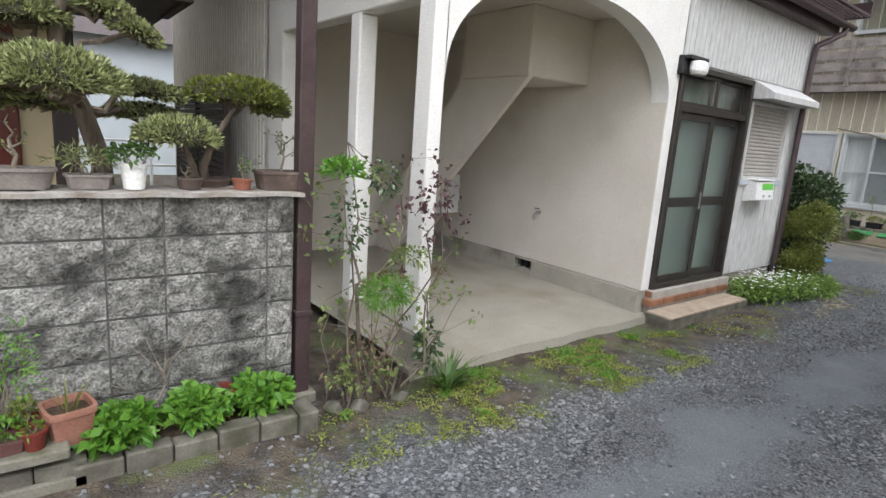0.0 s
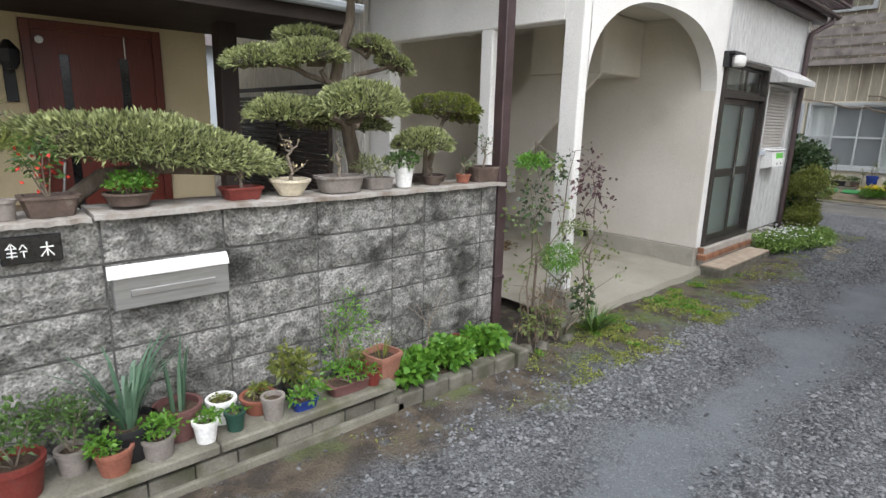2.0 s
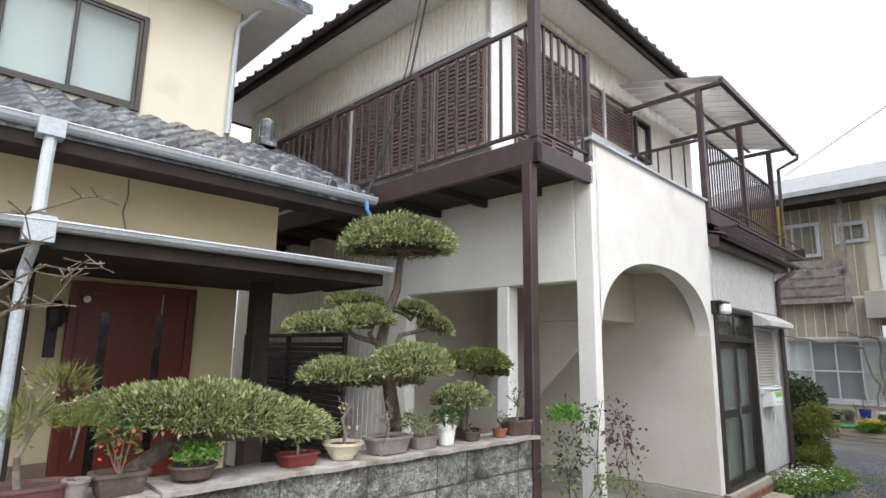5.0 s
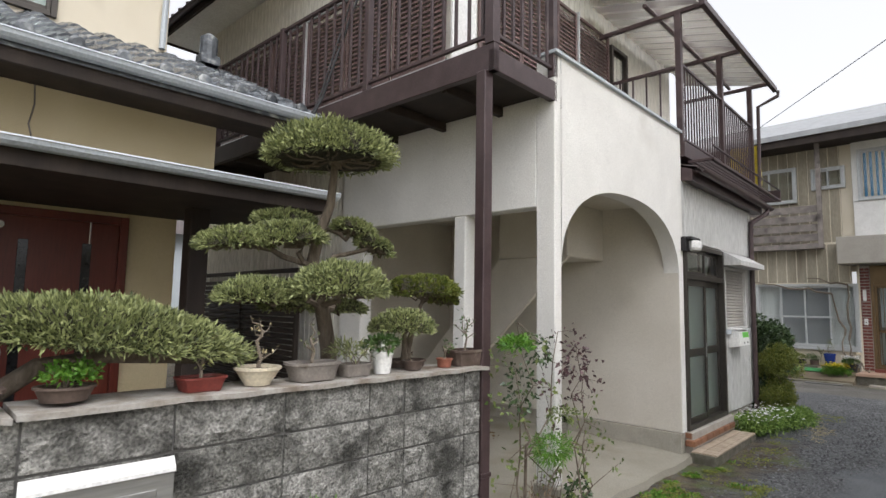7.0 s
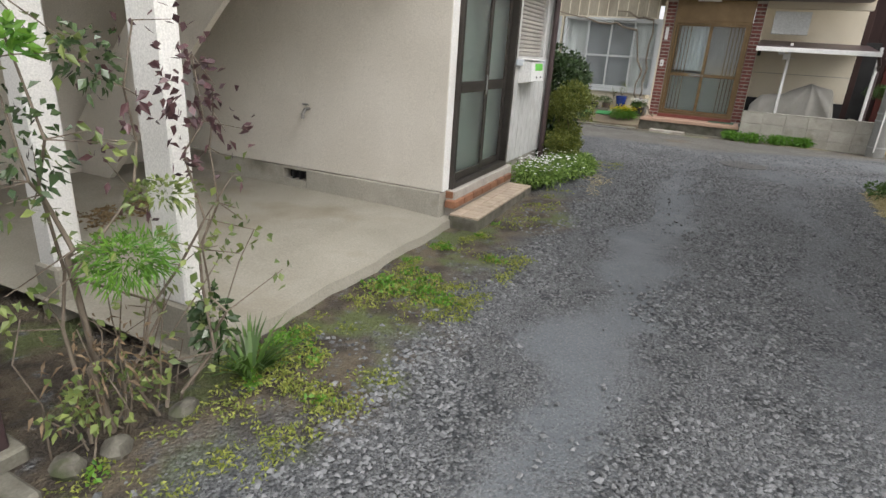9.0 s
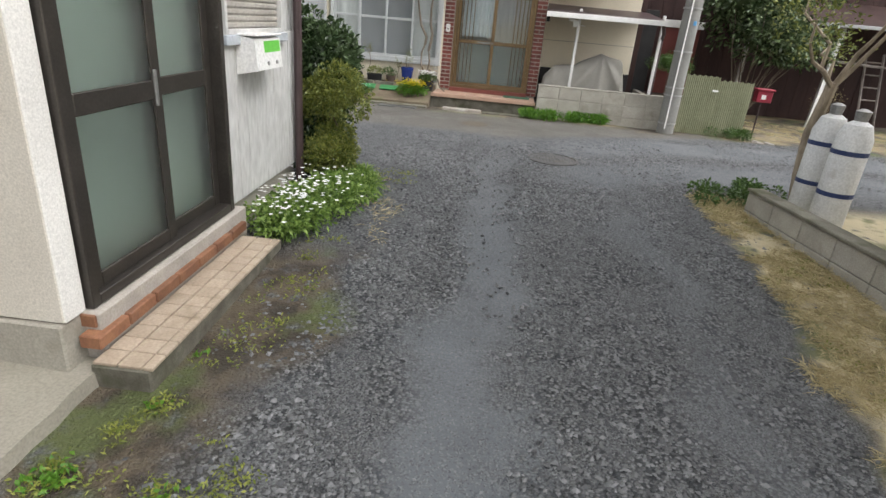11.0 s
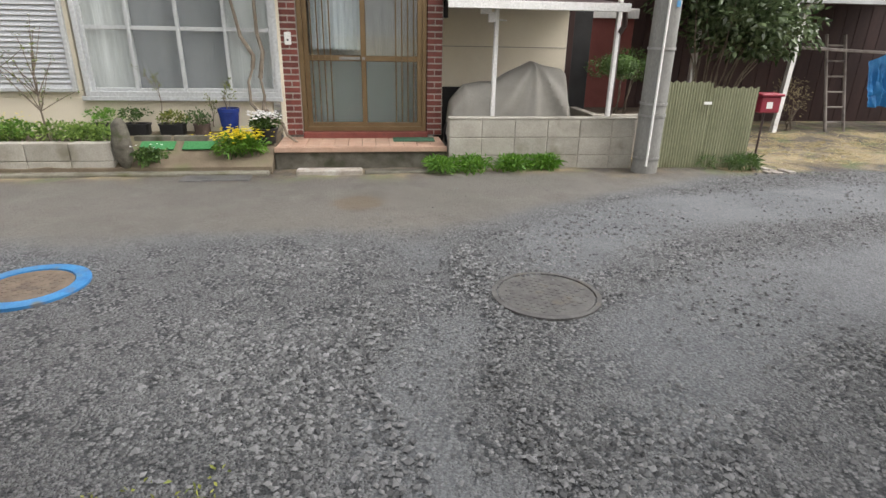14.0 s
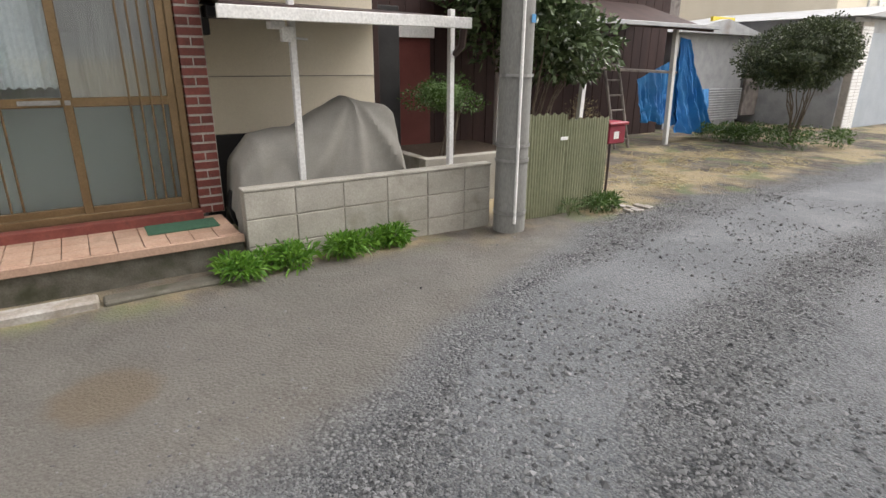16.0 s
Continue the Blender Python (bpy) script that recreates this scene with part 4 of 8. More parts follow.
    railing(br2, pose(2.73, 0.0, 0), 3.1, 3.42, 4.4, 0.095, (), 0.009)
    railing(br2, pose(2.73, 1.05, 0, 0, 0, -90), 1.0, 3.5, 4.35, 0.16, (), 0.009)
    for u in (2.75, 4.3, 5.8):
        part("post", Geo().box(u - 0.035, u + 0.035, -0.035, 0.035, 3.4, 5.02), M_BROWN, br2)
        part("beam", Geo().box(u - 0.025, u + 0.025, -0.3, 1.0, 4.98, 5.03), M_BROWN, br2)
    sh = part("flower_shelf", Geo().box(2.85, 6.1, -0.32, -0.29, 3.2, 3.23).box(2.85, 6.1, -0.32, -0.3, 3.36, 3.38).box(2.85, 2.88, -0.32, -0.04, 3.2, 3.23).box(6.07, 6.1, -0.32, -0.04, 3.2, 3.38), M_BROWN, br2, "brown grating shelf on the balcony")
    gb = mesh("grating_bar", Geo().box(2.88, 6.07, -0.006, 0.006, 0, 0.02, 0.002), M_BROWN)
    for i in range(6):
        part("grating_bar", gb, None, sh, m=pose(0, -0.28 + i * 0.045, 3.205))
    lr = part("lean_to_roof", Geo().box(2.55, 5.95, -0.36, -0.3, 4.9, 4.98), M_BROWN, H, "milky corrugated plastic lean-to roof")
    g = Geo()
    n = 60
    for zoff in (0.0, 0.004):
        g.strip([(2.55 + 3.4 * i / n, -0.34, 5.0 + zoff + 0.012 * math.sin(i * 1.57)) for i in range(n + 1)], [(2.55 + 3.4 * i / n, 1.0, 5.35 + zoff + 0.012 * math.sin(i * 1.57)) for i in range(n + 1)])
    shade_off(part("plastic_sheet", g, M_POLY, lr))
    part("purlin", Geo().box(2.55, 5.95, 0.3, 0.34, 5.1, 5.14), M_BROWN, lr)
    part("downpipe", Geo().tube([(5.98, -0.36, 4.93), (5.98, -0.36, 4.85), (5.88, -0.1, 4.7), (5.88, -0.08, 3.3)], 0.028, 8), M_BROWN, lr)
    part("notice_board", Geo().box(5.92, 5.95, -0.1, 0.35, 3.45, 4.1), M_YELLOW, H, "yellow board behind the railing")
    # hipped roof
    e, zr = 0.52, 5.72
    a, b2 = (-e, 1.12 - e), (5.45 + e, 6.5 + e)
    cx, cy = 2.7, 3.8
    g = Geo()
    P = [(a[0], a[1], zr + 0.12), (b2[0], a[1], zr + 0.12), (b2[0], b2[1], zr + 0.12), (a[0], b2[1], zr + 0.12), (2.6, cy, zr + 1.75), (2.85, cy, zr + 1.75)]
    g.add(P, [(0, 1, 5, 4), (1, 2, 5), (2, 3, 4, 5), (3, 0, 4)])
    rf = part("roof", g, M_TILEA, H, "brown tiled hipped roof with white soffits")
    part("soffit", Geo().box(a[0] + 0.04, b2[0] - 0.04, a[1] + 0.04, b2[1] - 0.04, zr - 0.03, zr), M_WHITE, rf, "white boarded soffit")
    part("fascia", Geo().box(a[0], b2[0], a[1], a[1] + 0.04, zr - 0.06, zr + 0.13).box(a[0], b2[0], b2[1] - 0.04, b2[1], zr - 0.06, zr + 0.13).box(a[0], a[0] + 0.04, a[1] + 0.04, b2[1] - 0.04, zr - 0.06, zr + 0.13).box(b2[0] - 0.04, b2[0], a[1] + 0.04, b2[1] - 0.04, zr - 0.06, zr + 0.13), M_DARK, rf, "dark fascia board")
    part("gutter", Geo().strip([(a[0] - 0.05 + p, a[1], zr + 0.06 + q) for p, q in gut], [(a[0] - 0.05 + p, b2[1], zr + 0.06 + q) for p, q in gut]).strip([(a[0], a[1] - 0.05 + p, zr + 0.06 + q) for p, q in gut], [(b2[0], a[1] - 0.05 + p, zr + 0.06 + q) for p, q in gut]), M_BROWN, rf, "brown gutter")
    rib = Geo()
    for i in range(24):
        u = a[0] + 0.13 + i * 0.27
        if u < b2[0]:
            t = min(1.0, min(u - a[0], b2[0] - u) / (2.6 - a[0]))
            rib.tube([(u, a[1] - 0.04, zr + 0.13), (u, a[1] + (cy - a[1]) * t, zr + 0.13 + 1.63 * t)], 0.045, 6)
            rib.tube([(u, b2[1] + 0.04, zr + 0.13), (u, b2[1] + (cy - b2[1]) * t, zr + 0.13 + 1.63 * t)], 0.045, 6)
        v = a[1] + 0.13 + i * 0.27
        if v < b2[1]:
            t = min(1.0, min(v - a[1], b2[1] - v) / (cy - a[1]))
            rib.tube([(a[0] - 0.04, v, zr + 0.13), (a[0] + (2.6 - a[0]) * t, v, zr + 0.13 + 1.63 * t)], 0.045, 6)
            rib.tube([(b2[0] + 0.04, v, zr + 0.13), (b2[0] + (2.85 - b2[0]) * t, v, zr + 0.13 + 1.63 * t)], 0.045, 6)
    tagged(part("tile_rows", rib, M_TILEA, rf, smooth=True), kind="stuff")
    # tap and pipe stub on the carport wall
    tp = part("tap", Geo().tube([(2.6, 1.36, 0.74), (2.54, 1.36, 0.74), (2.5, 1.36, 0.7), (2.5, 1.36, 0.66)], 0.014, 8).tube([(2.54, 1.33, 0.78), (2.54, 1.39, 0.78)], 0.01, 6), M_STEEL, H, "small metal wall tap")


build_house_a()

# carport floor and door step
g = Geo()
n = 24
front = [(1.9 + 2.75 * i / n, 2.735 + 0.045 * i / n + 0.012 * math.sin(i * 0.9) + 0.006 * math.sin(i * 2.3)) for i in range(n + 1)]
g.strip([(x, y, -0.035) for x, y in front], [(x, y + 0.5, -0.005) for x, y in front])
g.strip([(x, y + 0.5, -0.005) for x, y in front], [(x - 0.12, 6.3, 0.01) for x, y in front])
g.strip([(x, y - 0.015, -0.16) for x, y in front], [(x, y, -0.035) for x, y in front])
solid("carport_floor", g, M_CONC, "smooth bare concrete carport floor with a worn edge", "floor", kind="structure", smooth=True)
step = thing("door_step", "beige tiled concrete step before the sliding door", "step", pose(4.57, 2.545, -0.045, 0, 0, 2))
part("slab", Geo().box(0.0, 1.55, 0.0, 0.26, -0.12, 0.045, 0.008), M_OLDBLOCK, step)
tl = mesh("tile", Geo().box(0, 0.102, 0, 0.102, 0, 0.016, 0.003), M_TILESTEP)
for i in range(14):
    for j in range(2):
        part("tile", tl, None, step, m=pose(0.005 + i * 0.107, 0.04 + j * 0.108, 0.045))
tl = mesh("edge_tile", Geo().box(0, 0.102, 0, 0.045, 0, 0.02, 0.004), M_TILESTEP)
for i in range(14):
    part("edge_tile", tl, None, step, m=pose(0.005 + i * 0.107, -0.01, 0.043))

# mailbox of the white house
lb = thing("letter_box", "white plastic letter box with a green label on the wall", "letter box", pose(6.3, 2.79, 1.02, 0, 0, 2))
g = Geo().add([(0, 0.14, 0), (0.44, 0.14, 0), (0.44, 0.0, 0.03), (0, 0.0, 0.03), (0, 0.14, 0.24), (0.44, 0.14, 0.24), (0.44, 0.02, 0.22), (0, 0.02, 0.22)], [(0, 1, 2, 3), (3, 2, 6, 7), (7, 6, 5, 4), (0, 3, 7, 4), (1, 5, 6, 2), (0, 4, 5, 1)])
part("body", g, M_WHITE, lb)
part("label", Geo().add([(0.14, 0.0085, 0.135), (0.42, 0.0085, 0.135), (0.42, 0.0155, 0.205), (0.14, 0.0155, 0.205)], [(0, 1, 2, 3)]), M_GREEN, lb, "green paper label")
for u in (0.17, 0.32):
    part("latch", Geo().box(u, u + 0.03, -0.004, 0.012, 0.055, 0.08), M_STEEL, lb)
part("lid", Geo().box(-0.006, 0.446, 0.005, 0.145, 0.236, 0.248), M_WHITE, lb)

# balcony post by the garden wall
post = thing("balcony_post", "brown square steel post on a concrete foot carrying the balcony", "post", pose(1.195, 2.85, 0))
part("shaft", Geo().box(-0.043, 0.043, -0.043, 0.043, -0.06, 3.15, 0.006), M_BROWN, post)
part("foot", Geo().box(-0.08, 0.08, -0.08, 0.08, -0.14, -0.05, 0.01), M_OLDCONC, post)
part("pipe_clip", Geo().box(-0.05, 0.05, -0.05, 0.05, 0.42, 0.45), M_BROWN, post)


# ---- the yellow house with the porch ----
def build_house_b():
    H = thing("house", "yellow stucco house with a tiled lower roof and a dark porch", "house")
    part("wall", Geo().box(-4.0, 0.32, 5.2, 5.32, 2.42, 3.2), M_CREAM, H, "yellow stucco wall band with a crack")
    part("wall", Geo().box(-4.0, -1.15, 6.03, 6.15, 0.75, 2.6).box(-0.1, 0.33, 6.03, 6.15, 0.0, 2.6).box(-1.15, -0.1, 6.03, 6.15, 2.25, 2.6).box(0.21, 0.33, 6.15, 10.0, 0.0, 3.6).box(-4.0, 0.2, 5.32, 6.1, 2.5, 2.6), M_CREAM, H, "beige stucco porch wall")
    part("wall_base", Geo().box(-4.0, -1.15, 6.015, 6.15, -0.1, 0.75), surf("brown_tile_base", (0.16, 0.12, 0.08), (0.22, 0.17, 0.12), 4, 0.7, 0.1, 60), H, "brown lower wall")
    g = Geo().tube([(-1.0, 5.195, 3.15), (-0.985, 5.195, 2.9), (-1.01, 5.195, 2.75), (-0.97, 5.195, 2.6)], 0.006, 5)
    part("cable", g, M_OLDWOOD, H)
    # porch canopy
    part("canopy", Geo().box(-4.0, 0.95, 4.4, 6.03, 2.3, 2.36).box(-4.0, 0.97, 4.36, 4.42, 2.28, 2.42).box(0.91, 0.97, 4.42, 5.3, 2.28, 2.42), M_DARK, H, "dark boarded porch canopy")
    part("canopy_roof", Geo().add([(-4, 4.36, 2.42), (0.97, 4.36, 2.42), (0.97, 5.2, 2.56), (-4, 5.2, 2.56)], [(0, 1, 2, 3)]), M_GALV, H)
    gut = [(-0.06 * math.cos(a), -0.055 * math.sin(a)) for a in [math.pi * k / 6 for k in range(7)]]
    for y, z, x1 in ((4.31, 2.43, 1.0), (4.55, 3.13, 0.98)):
        gg = Geo().strip([(-4, y + p, z + q) for p, q in gut], [(x1, y + p, z + q) for p, q in gut])
        gg.strip([(-4, y - 0.066, z), (x1, y - 0.066, z)], [(-4, y - 0.055, z + 0.012), (x1, y - 0.055, z + 0.012)])
        gg.add([(x1, y + p, z + q) for p, q in gut], [tuple(range(7))])
        part("gutter", gg, M_GUTTER, H, "pale blue-grey rain gutter")
    dp = Geo().box(-1.7, -1.55, 4.47, 4.6, 3.02, 3.14).tube([(-1.62, 4.53, 3.05), (-1.63, 4.5, 2.85), (-1.64, 4.42, 2.5)], 0.038, 10).box(-1.72, -1.56, 4.25, 4.4, 2.3, 2.46).tube([(-1.64, 4.33, 2.35), (-1.66, 4.5, 2.15), (-1.66, 4.52, -0.1)], 0.036, 10)
    part("downpipe", dp, M_GUTTER, H, "pale grey rain downpipe")
    part("porch_post", Geo().box(0.12, 0.28, 5.12, 5.28, -0.1, 2.32, 0.008), M_DARK, H, "dark wooden porch post")
    part("porch_post", Geo().box(-1.62, -1.5, 5.3, 5.42, -0.1, 2.32, 0.008), M_DARK, H, "dark wooden porch post")
    part("porch_floor", Geo().box(-4, 0.4, 4.4, 6.03, -0.12, 0.12), M_CONC, H)
    # front door
    d = part("door", frame_box(Geo(), -1.15, -0.1, 0.1, 2.26, 0.07, 5.97, 6.06), M_REDDOOR, H, "red-brown wooden front door with glass slits")
    lf = part("door_leaf", Geo().box(-1.08, -0.4, 6.0, 6.04, 0.12, 2.19).box(-0.39, -0.17, 6.0, 6.04, 0.12, 2.19), M_REDDOOR, d)
    for x in (-0.9, -0.45):
        part("glass_slit", Geo().box(x, x + 0.07, 5.992, 6.0, 0.5, 2.0), M_GRANITE, lf, "dark narrow glass slit")
    part("handle", Geo().tube([(-1.0, 5.99, 0.75), (-1.0, 5.94, 0.78), (-0.98, 5.93, 0.95), (-0.96, 5.94, 1.1), (-0.96, 5.99, 1.12)], 0.012, 6), M_STEEL, lf)
    part("lock", Geo().lathe([(0.02, 0), (0.02, 0.02)], 0, 0, 0, 10), M_STEEL, lf, m=pose(-1.02, 6.0, 1.35, 90))
    lp = part("wall_lamp", Geo().box(-1.29, -1.21, 5.98, 6.03, 1.6, 1.9).tube([(-1.25, 6.0, 1.8), (-1.25, 5.9, 1.95), (-1.25, 5.88, 2.0)], 0.012, 6), M_BLACK, H, "black iron lantern beside the door")
    part("shade", Geo().lathe([(0.04, 0), (0.07, 0.05), (0.075, 0.15), (0.02, 0.22)], -1.25, 5.87, 1.85, 8), M_BLACK, lp)
    part("intercom", Geo().lathe([(0.03, 0), (0.03, 0.02), (0.015, 0.025)], 0, 0, 0, 12), M_WHITE, H, m=pose(-1.03, 5.96, 2.1, 90))
    window(H, pose(-2.6, 6.0, 0.9), 1.15, 1.35, 2, M_BRONZE, M_CURTAIN)
    # tiled lower roof
    rf = part("lower_roof", Geo().add([(-4, 4.58, 3.13), (0.95, 4.58, 3.13), (0.95, 6.35, 4.0), (-4, 6.35, 4.0), (-4, 4.58, 3.05), (0.95, 4.58, 3.05), (0.95, 6.35, 3.92), (-4, 6.35, 3.92)], [(0, 1, 2, 3), (4, 7, 6, 5), (0, 4, 5, 1), (1, 5, 6, 2)]), M_TILE, H, "grey glazed tiled lower roof")
    part("eave_board", Geo().box(-4, 0.93, 4.6, 4.64, 2.96, 3.06).box(-4, 0.93, 4.64, 5.2, 3.04, 3.07), M_DARK, rf)
    nn = 10
    tg = Geo()
    prof = [(0.275 * i / nn, 0.042 * math.sin(2 * math.pi * i / nn) + (0.02 if i > 7 else 0)) for i in range(nn + 1)]
    tg.strip([(u, 0, h) for u, h in prof], [(u, 0.29, h + 0.143 - 0.02) for u, h in prof])
    tg.strip([(u, 0, h - 0.03) for u, h in prof], [(u, 0, h) for u, h in prof])
    tm = mesh("roof_tile", tg, M_TILE)
    tm2g = Geo().lathe([(0.012, -0.01), (0.05, 0.0), (0.05, 0.02), (0.03, 0.03)], 0, 0, 0, 12)
    knob = mesh("end_disc", tm2g, M_TILE)
    for i in range(18):
        for j in range(7):
            part("roof_tile", tm, None, rf, m=pose(-3.98 + i * 0.275, 4.56 + j * 0.25, 3.17 + j * 0.123))
        part("end_disc", knob, None, rf, m=pose(-3.98 + i * 0.275 + 0.07, 4.555, 3.175, 90))
    part("ridge_end", Geo().lathe([(0.09, 0), (0.09, 0.3), (0.04, 0.34)], 0, 0, 0, 12).box(-0.1, 0.1, -0.08, 0.08, 0.0, 0.1), M_TILE, rf, "grey ridge-end tile", pose(0.6, 6.2, 4.0))
    # upper storey
    part("upper_wall", Geo().box(-4.0, -1.95, 6.3, 6.42, 3.6, 5.9).box(-1.95, -0.75, 6.3, 6.42, 3.6, 4.05).box(-1.95, -0.75, 6.3, 6.42, 5.05, 5.9).box(-0.75, 0.22, 6.3, 6.42, 3.6, 5.9).box(0.1, 0.22, 6.42, 10, 3.6, 5.9), M_CREAM2, H, "pale yellow upper wall")
    window(H, pose(-1.97, 6.29, 4.03), 1.24, 1.04, 2, M_BRONZE, M_CURTAIN, glass=M_FROST)
    part("downpipe", Geo().tube([(0.5, 5.95, 5.75), (0.18, 6.25, 5.35), (0.16, 6.26, 4.05)], 0.03, 8), M_GUTTER, H)
    part("upper_roof", Geo().add([(-4.5, 5.75, 5.6), (0.85, 5.75, 5.6), (0.85, 8.2, 6.7), (-4.5, 8.2, 6.7), (-4.5, 5.75, 5.72), (0.85, 5.75, 5.72), (0.85, 8.2, 6.85), (-4.5, 8.2, 6.85), (-4.5, 10.6, 5.7), (0.85, 10.6, 5.7), (-4.5, 10.6, 5.6), (0.85, 10.6, 5.6)], [(0, 3, 2, 1), (4, 5, 6, 7), (0, 1, 5, 4), (1, 2, 6, 5), (7, 6, 9, 8), (3, 10, 11, 2), (2, 11, 9, 6)]), M_TILE, H, "grey tiled upper roof")
    part("soffit", Geo().box(-4.4, 0.8, 5.8, 6.3, 5.58, 5.6).box(0.2, 0.8, 6.3, 10.5, 5.58, 5.6), M_WHITE, H)


build_house_b()

# slatted screen along the passage, and the pale house at its far end
gate = thing("slatted_screen", "dark slatted screen panels along the passage wall", "screen", pose(1.66, 8.7, 0, 0, 0, -92))
part("frame", frame_box(Geo(), 0, 2.9, -0.12, 1.9, 0.05, -0.02, 0.03).box(1.42, 1.48, -0.02, 0.03, -0.07, 1.85), M_DARK, gate)
sl = mesh("slat", Geo().box(0.05, 2.85, -0.012, 0.012, 0, 0.05, 0.002), M_DARK)
for i in range(30):
    part("slat", sl, None, gate, m=pose(0, 0, -0.05 + i * 0.0615))
bh = thing("house", "pale blue-grey house beyond the passage", "house")
part("wall", Geo().box(-3.0, 4.5, 17.0, 17.2, -0.1, 3.4), surf("pale_blue_render", (0.4, 0.44, 0.46), (0.46, 0.5, 0.52), 2, 0.8, 0.1, 60), bh)
part("roof", Geo().add([(-3.4, 16.6, 3.35), (4.9, 16.6, 3.35), (4.9, 19.5, 4.6), (-3.4, 19.5, 4.6), (4.9, 22, 3.35), (-3.4, 22, 3.35)], [(0, 1, 2, 3), (3, 2, 4, 5)]), M_TILEA, bh)
rl = thing("rail_fence", "white metal rail fence at the end of the passage", "fence")
for z in (0.55, 1.0):
    part("rail", Geo().tube([(-1.0, 12.0, z), (3.0, 12.0, z)], 0.025, 6), M_WHITE, rl)
for x in (-0.6, 0.6, 1.8, 2.9):
    part("post", Geo().tube([(x, 12.0, -0.15), (x, 12.0, 1.0)], 0.03, 6), M_WHITE, rl)


# ---- garden wall of split-faced blocks ----
def build_garden_wall():
    W = thing("garden_wall", "grey split-faced concrete block wall with black weather stains", "wall", kind="structure")
    part("mortar", Geo().box(-1.885, 1.125, 2.815, 2.92, -0.15, 1.1), M_MORTAR, W)
    xs = [-1.89, -1.77, -1.28, -0.77, -0.27, 0.23, 0.48, 0.98, 1.13]
    rng = rngof(5)
    nx, nz = 9, 4
    for c in range(6):
        z1 = 1.105 - 0.195 * c
        z0 = z1 - 0.182
        for i in range(len(xs) - 1):
            x0, x1 = xs[i] + 0.005, xs[i + 1] - 0.005
            g = Geo()
            for a in range(nx + 1):
                for b in range(nz + 1):
                    fx, fz = a / nx, b / nz
                    edge = min(fx, 1 - fx, fz * 0.5, (1 - fz) * 0.5)
                    d = 0.0 if edge == 0 else 0.008 + 0.011 * noise.noise((x0 + fx * 0.5) * Vector((17, 0, 0)) + Vector((0, c * 3.7, fz * 3))) + float(rng.uniform(-0.004, 0.004))
                    g.v.append((x0 + fx * (x1 - x0), 2.806 - d, z0 + fz * (z1 - z0)))
            k = nz + 1
            g.f = [(a * k + b, (a + 1) * k + b, (a + 1) * k + b + 1, a * k + b + 1) for a in range(nx) for b in range(nz)]
            o = len(g.v)
            g.v += [(x0, 2.87, z0), (x1, 2.87, z0), (x1, 2.87, z1), (x0, 2.87, z1)]
            g.f += [(0, o, o + 1, nx * k), (nx * k, o + 1, o + 2, nx * k + nz), (nx * k + nz, o + 2, o + 3, nz), (nz, o + 3, o, 0)]
            part("block", g, M_BLOCK, W)
    # weathered boards and sheet on top
    for x0, x1, z, mt, lab in ((-1.3, 1.17, 1.112, M_CAP, "weathered sheet laid along the wall top"), (-1.95, -1.31, 1.104, M_CAP, "worn board on the wall top")):
        g = Geo()
        n = 50
        def edge(y, w, dz):
            return [(x0 + (x1 - x0) * i / n, y + w * noise.noise((i * 0.31, y * 9, z)), z + dz + 0.007 * noise.noise((i * 0.22, y * 5, 7))) for i in range(n + 1)]
        f0, f1, b0, b1 = edge(2.765, 0.012, 0.0), edge(2.762, 0.012, 0.022), edge(3.06, 0.01, 0.0), edge(3.06, 0.01, 0.026)
        g.strip(f0, f1).strip(f1, b1).strip(b0, f0).strip(b1, b0)
        for e0 in (0, n):
            g.add([f0[e0], f1[e0], b1[e0], b0[e0]], [(0, 1, 2, 3)])
        part("cap", g, mt, W, lab)
    # shelf posts that carry the plank at the back
    part("bracket", Geo().box(-1.8, 1.1, 2.925, 2.96, 0.98, 1.1), M_DARK, W)
    # name plate with two pale carved marks
    pl = part("name_plate", Geo().box(-1.62, -1.42, 2.775, 2.792, 0.965, 1.075), M_GRANITE, W, "black stone name plate with white carved marks")
    marks = [(-1.592, 1.03, 0.004, 0.026, 38), (-1.574, 1.03, 0.004, 0.026, -38), (-1.583, 1.022, 0.034, 0.004, 0), (-1.583, 1.006, 0.03, 0.004, 0), (-1.583, 0.992, 0.036, 0.004, 0), (-1.583, 1.01, 0.004, 0.05, 0), (-1.553, 1.025, 0.004, 0.022, 30), (-1.54, 1.025, 0.004, 0.022, -30), (-1.546, 1.008, 0.024, 0.004, 0), (-1.546, 0.998, 0.004, 0.026, 0), (-1.47, 1.018, 0.044, 0.005, 0), (-1.47, 1.01, 0.005, 0.056, 0), (-1.481, 0.996, 0.004, 0.036, 36), (-1.459, 0.996, 0.004, 0.036, -36)]
    for x, z, w, h, r in marks:
        part("carved_mark", Geo().box(-w / 2, w / 2, -0.0015, 0.0015, -h / 2, h / 2, 0.0005), M_WHITE, pl, m=pose(x, 2.7735, z + 0.008, 0, r, 0))
    # built-in letter box
    mb = part("letter_box", Geo().box(-1.265, -0.775, 2.755, 2.83, 0.715, 0.868, 0.004), M_STEEL, W, "brushed steel letter box with a white flap set into the wall")
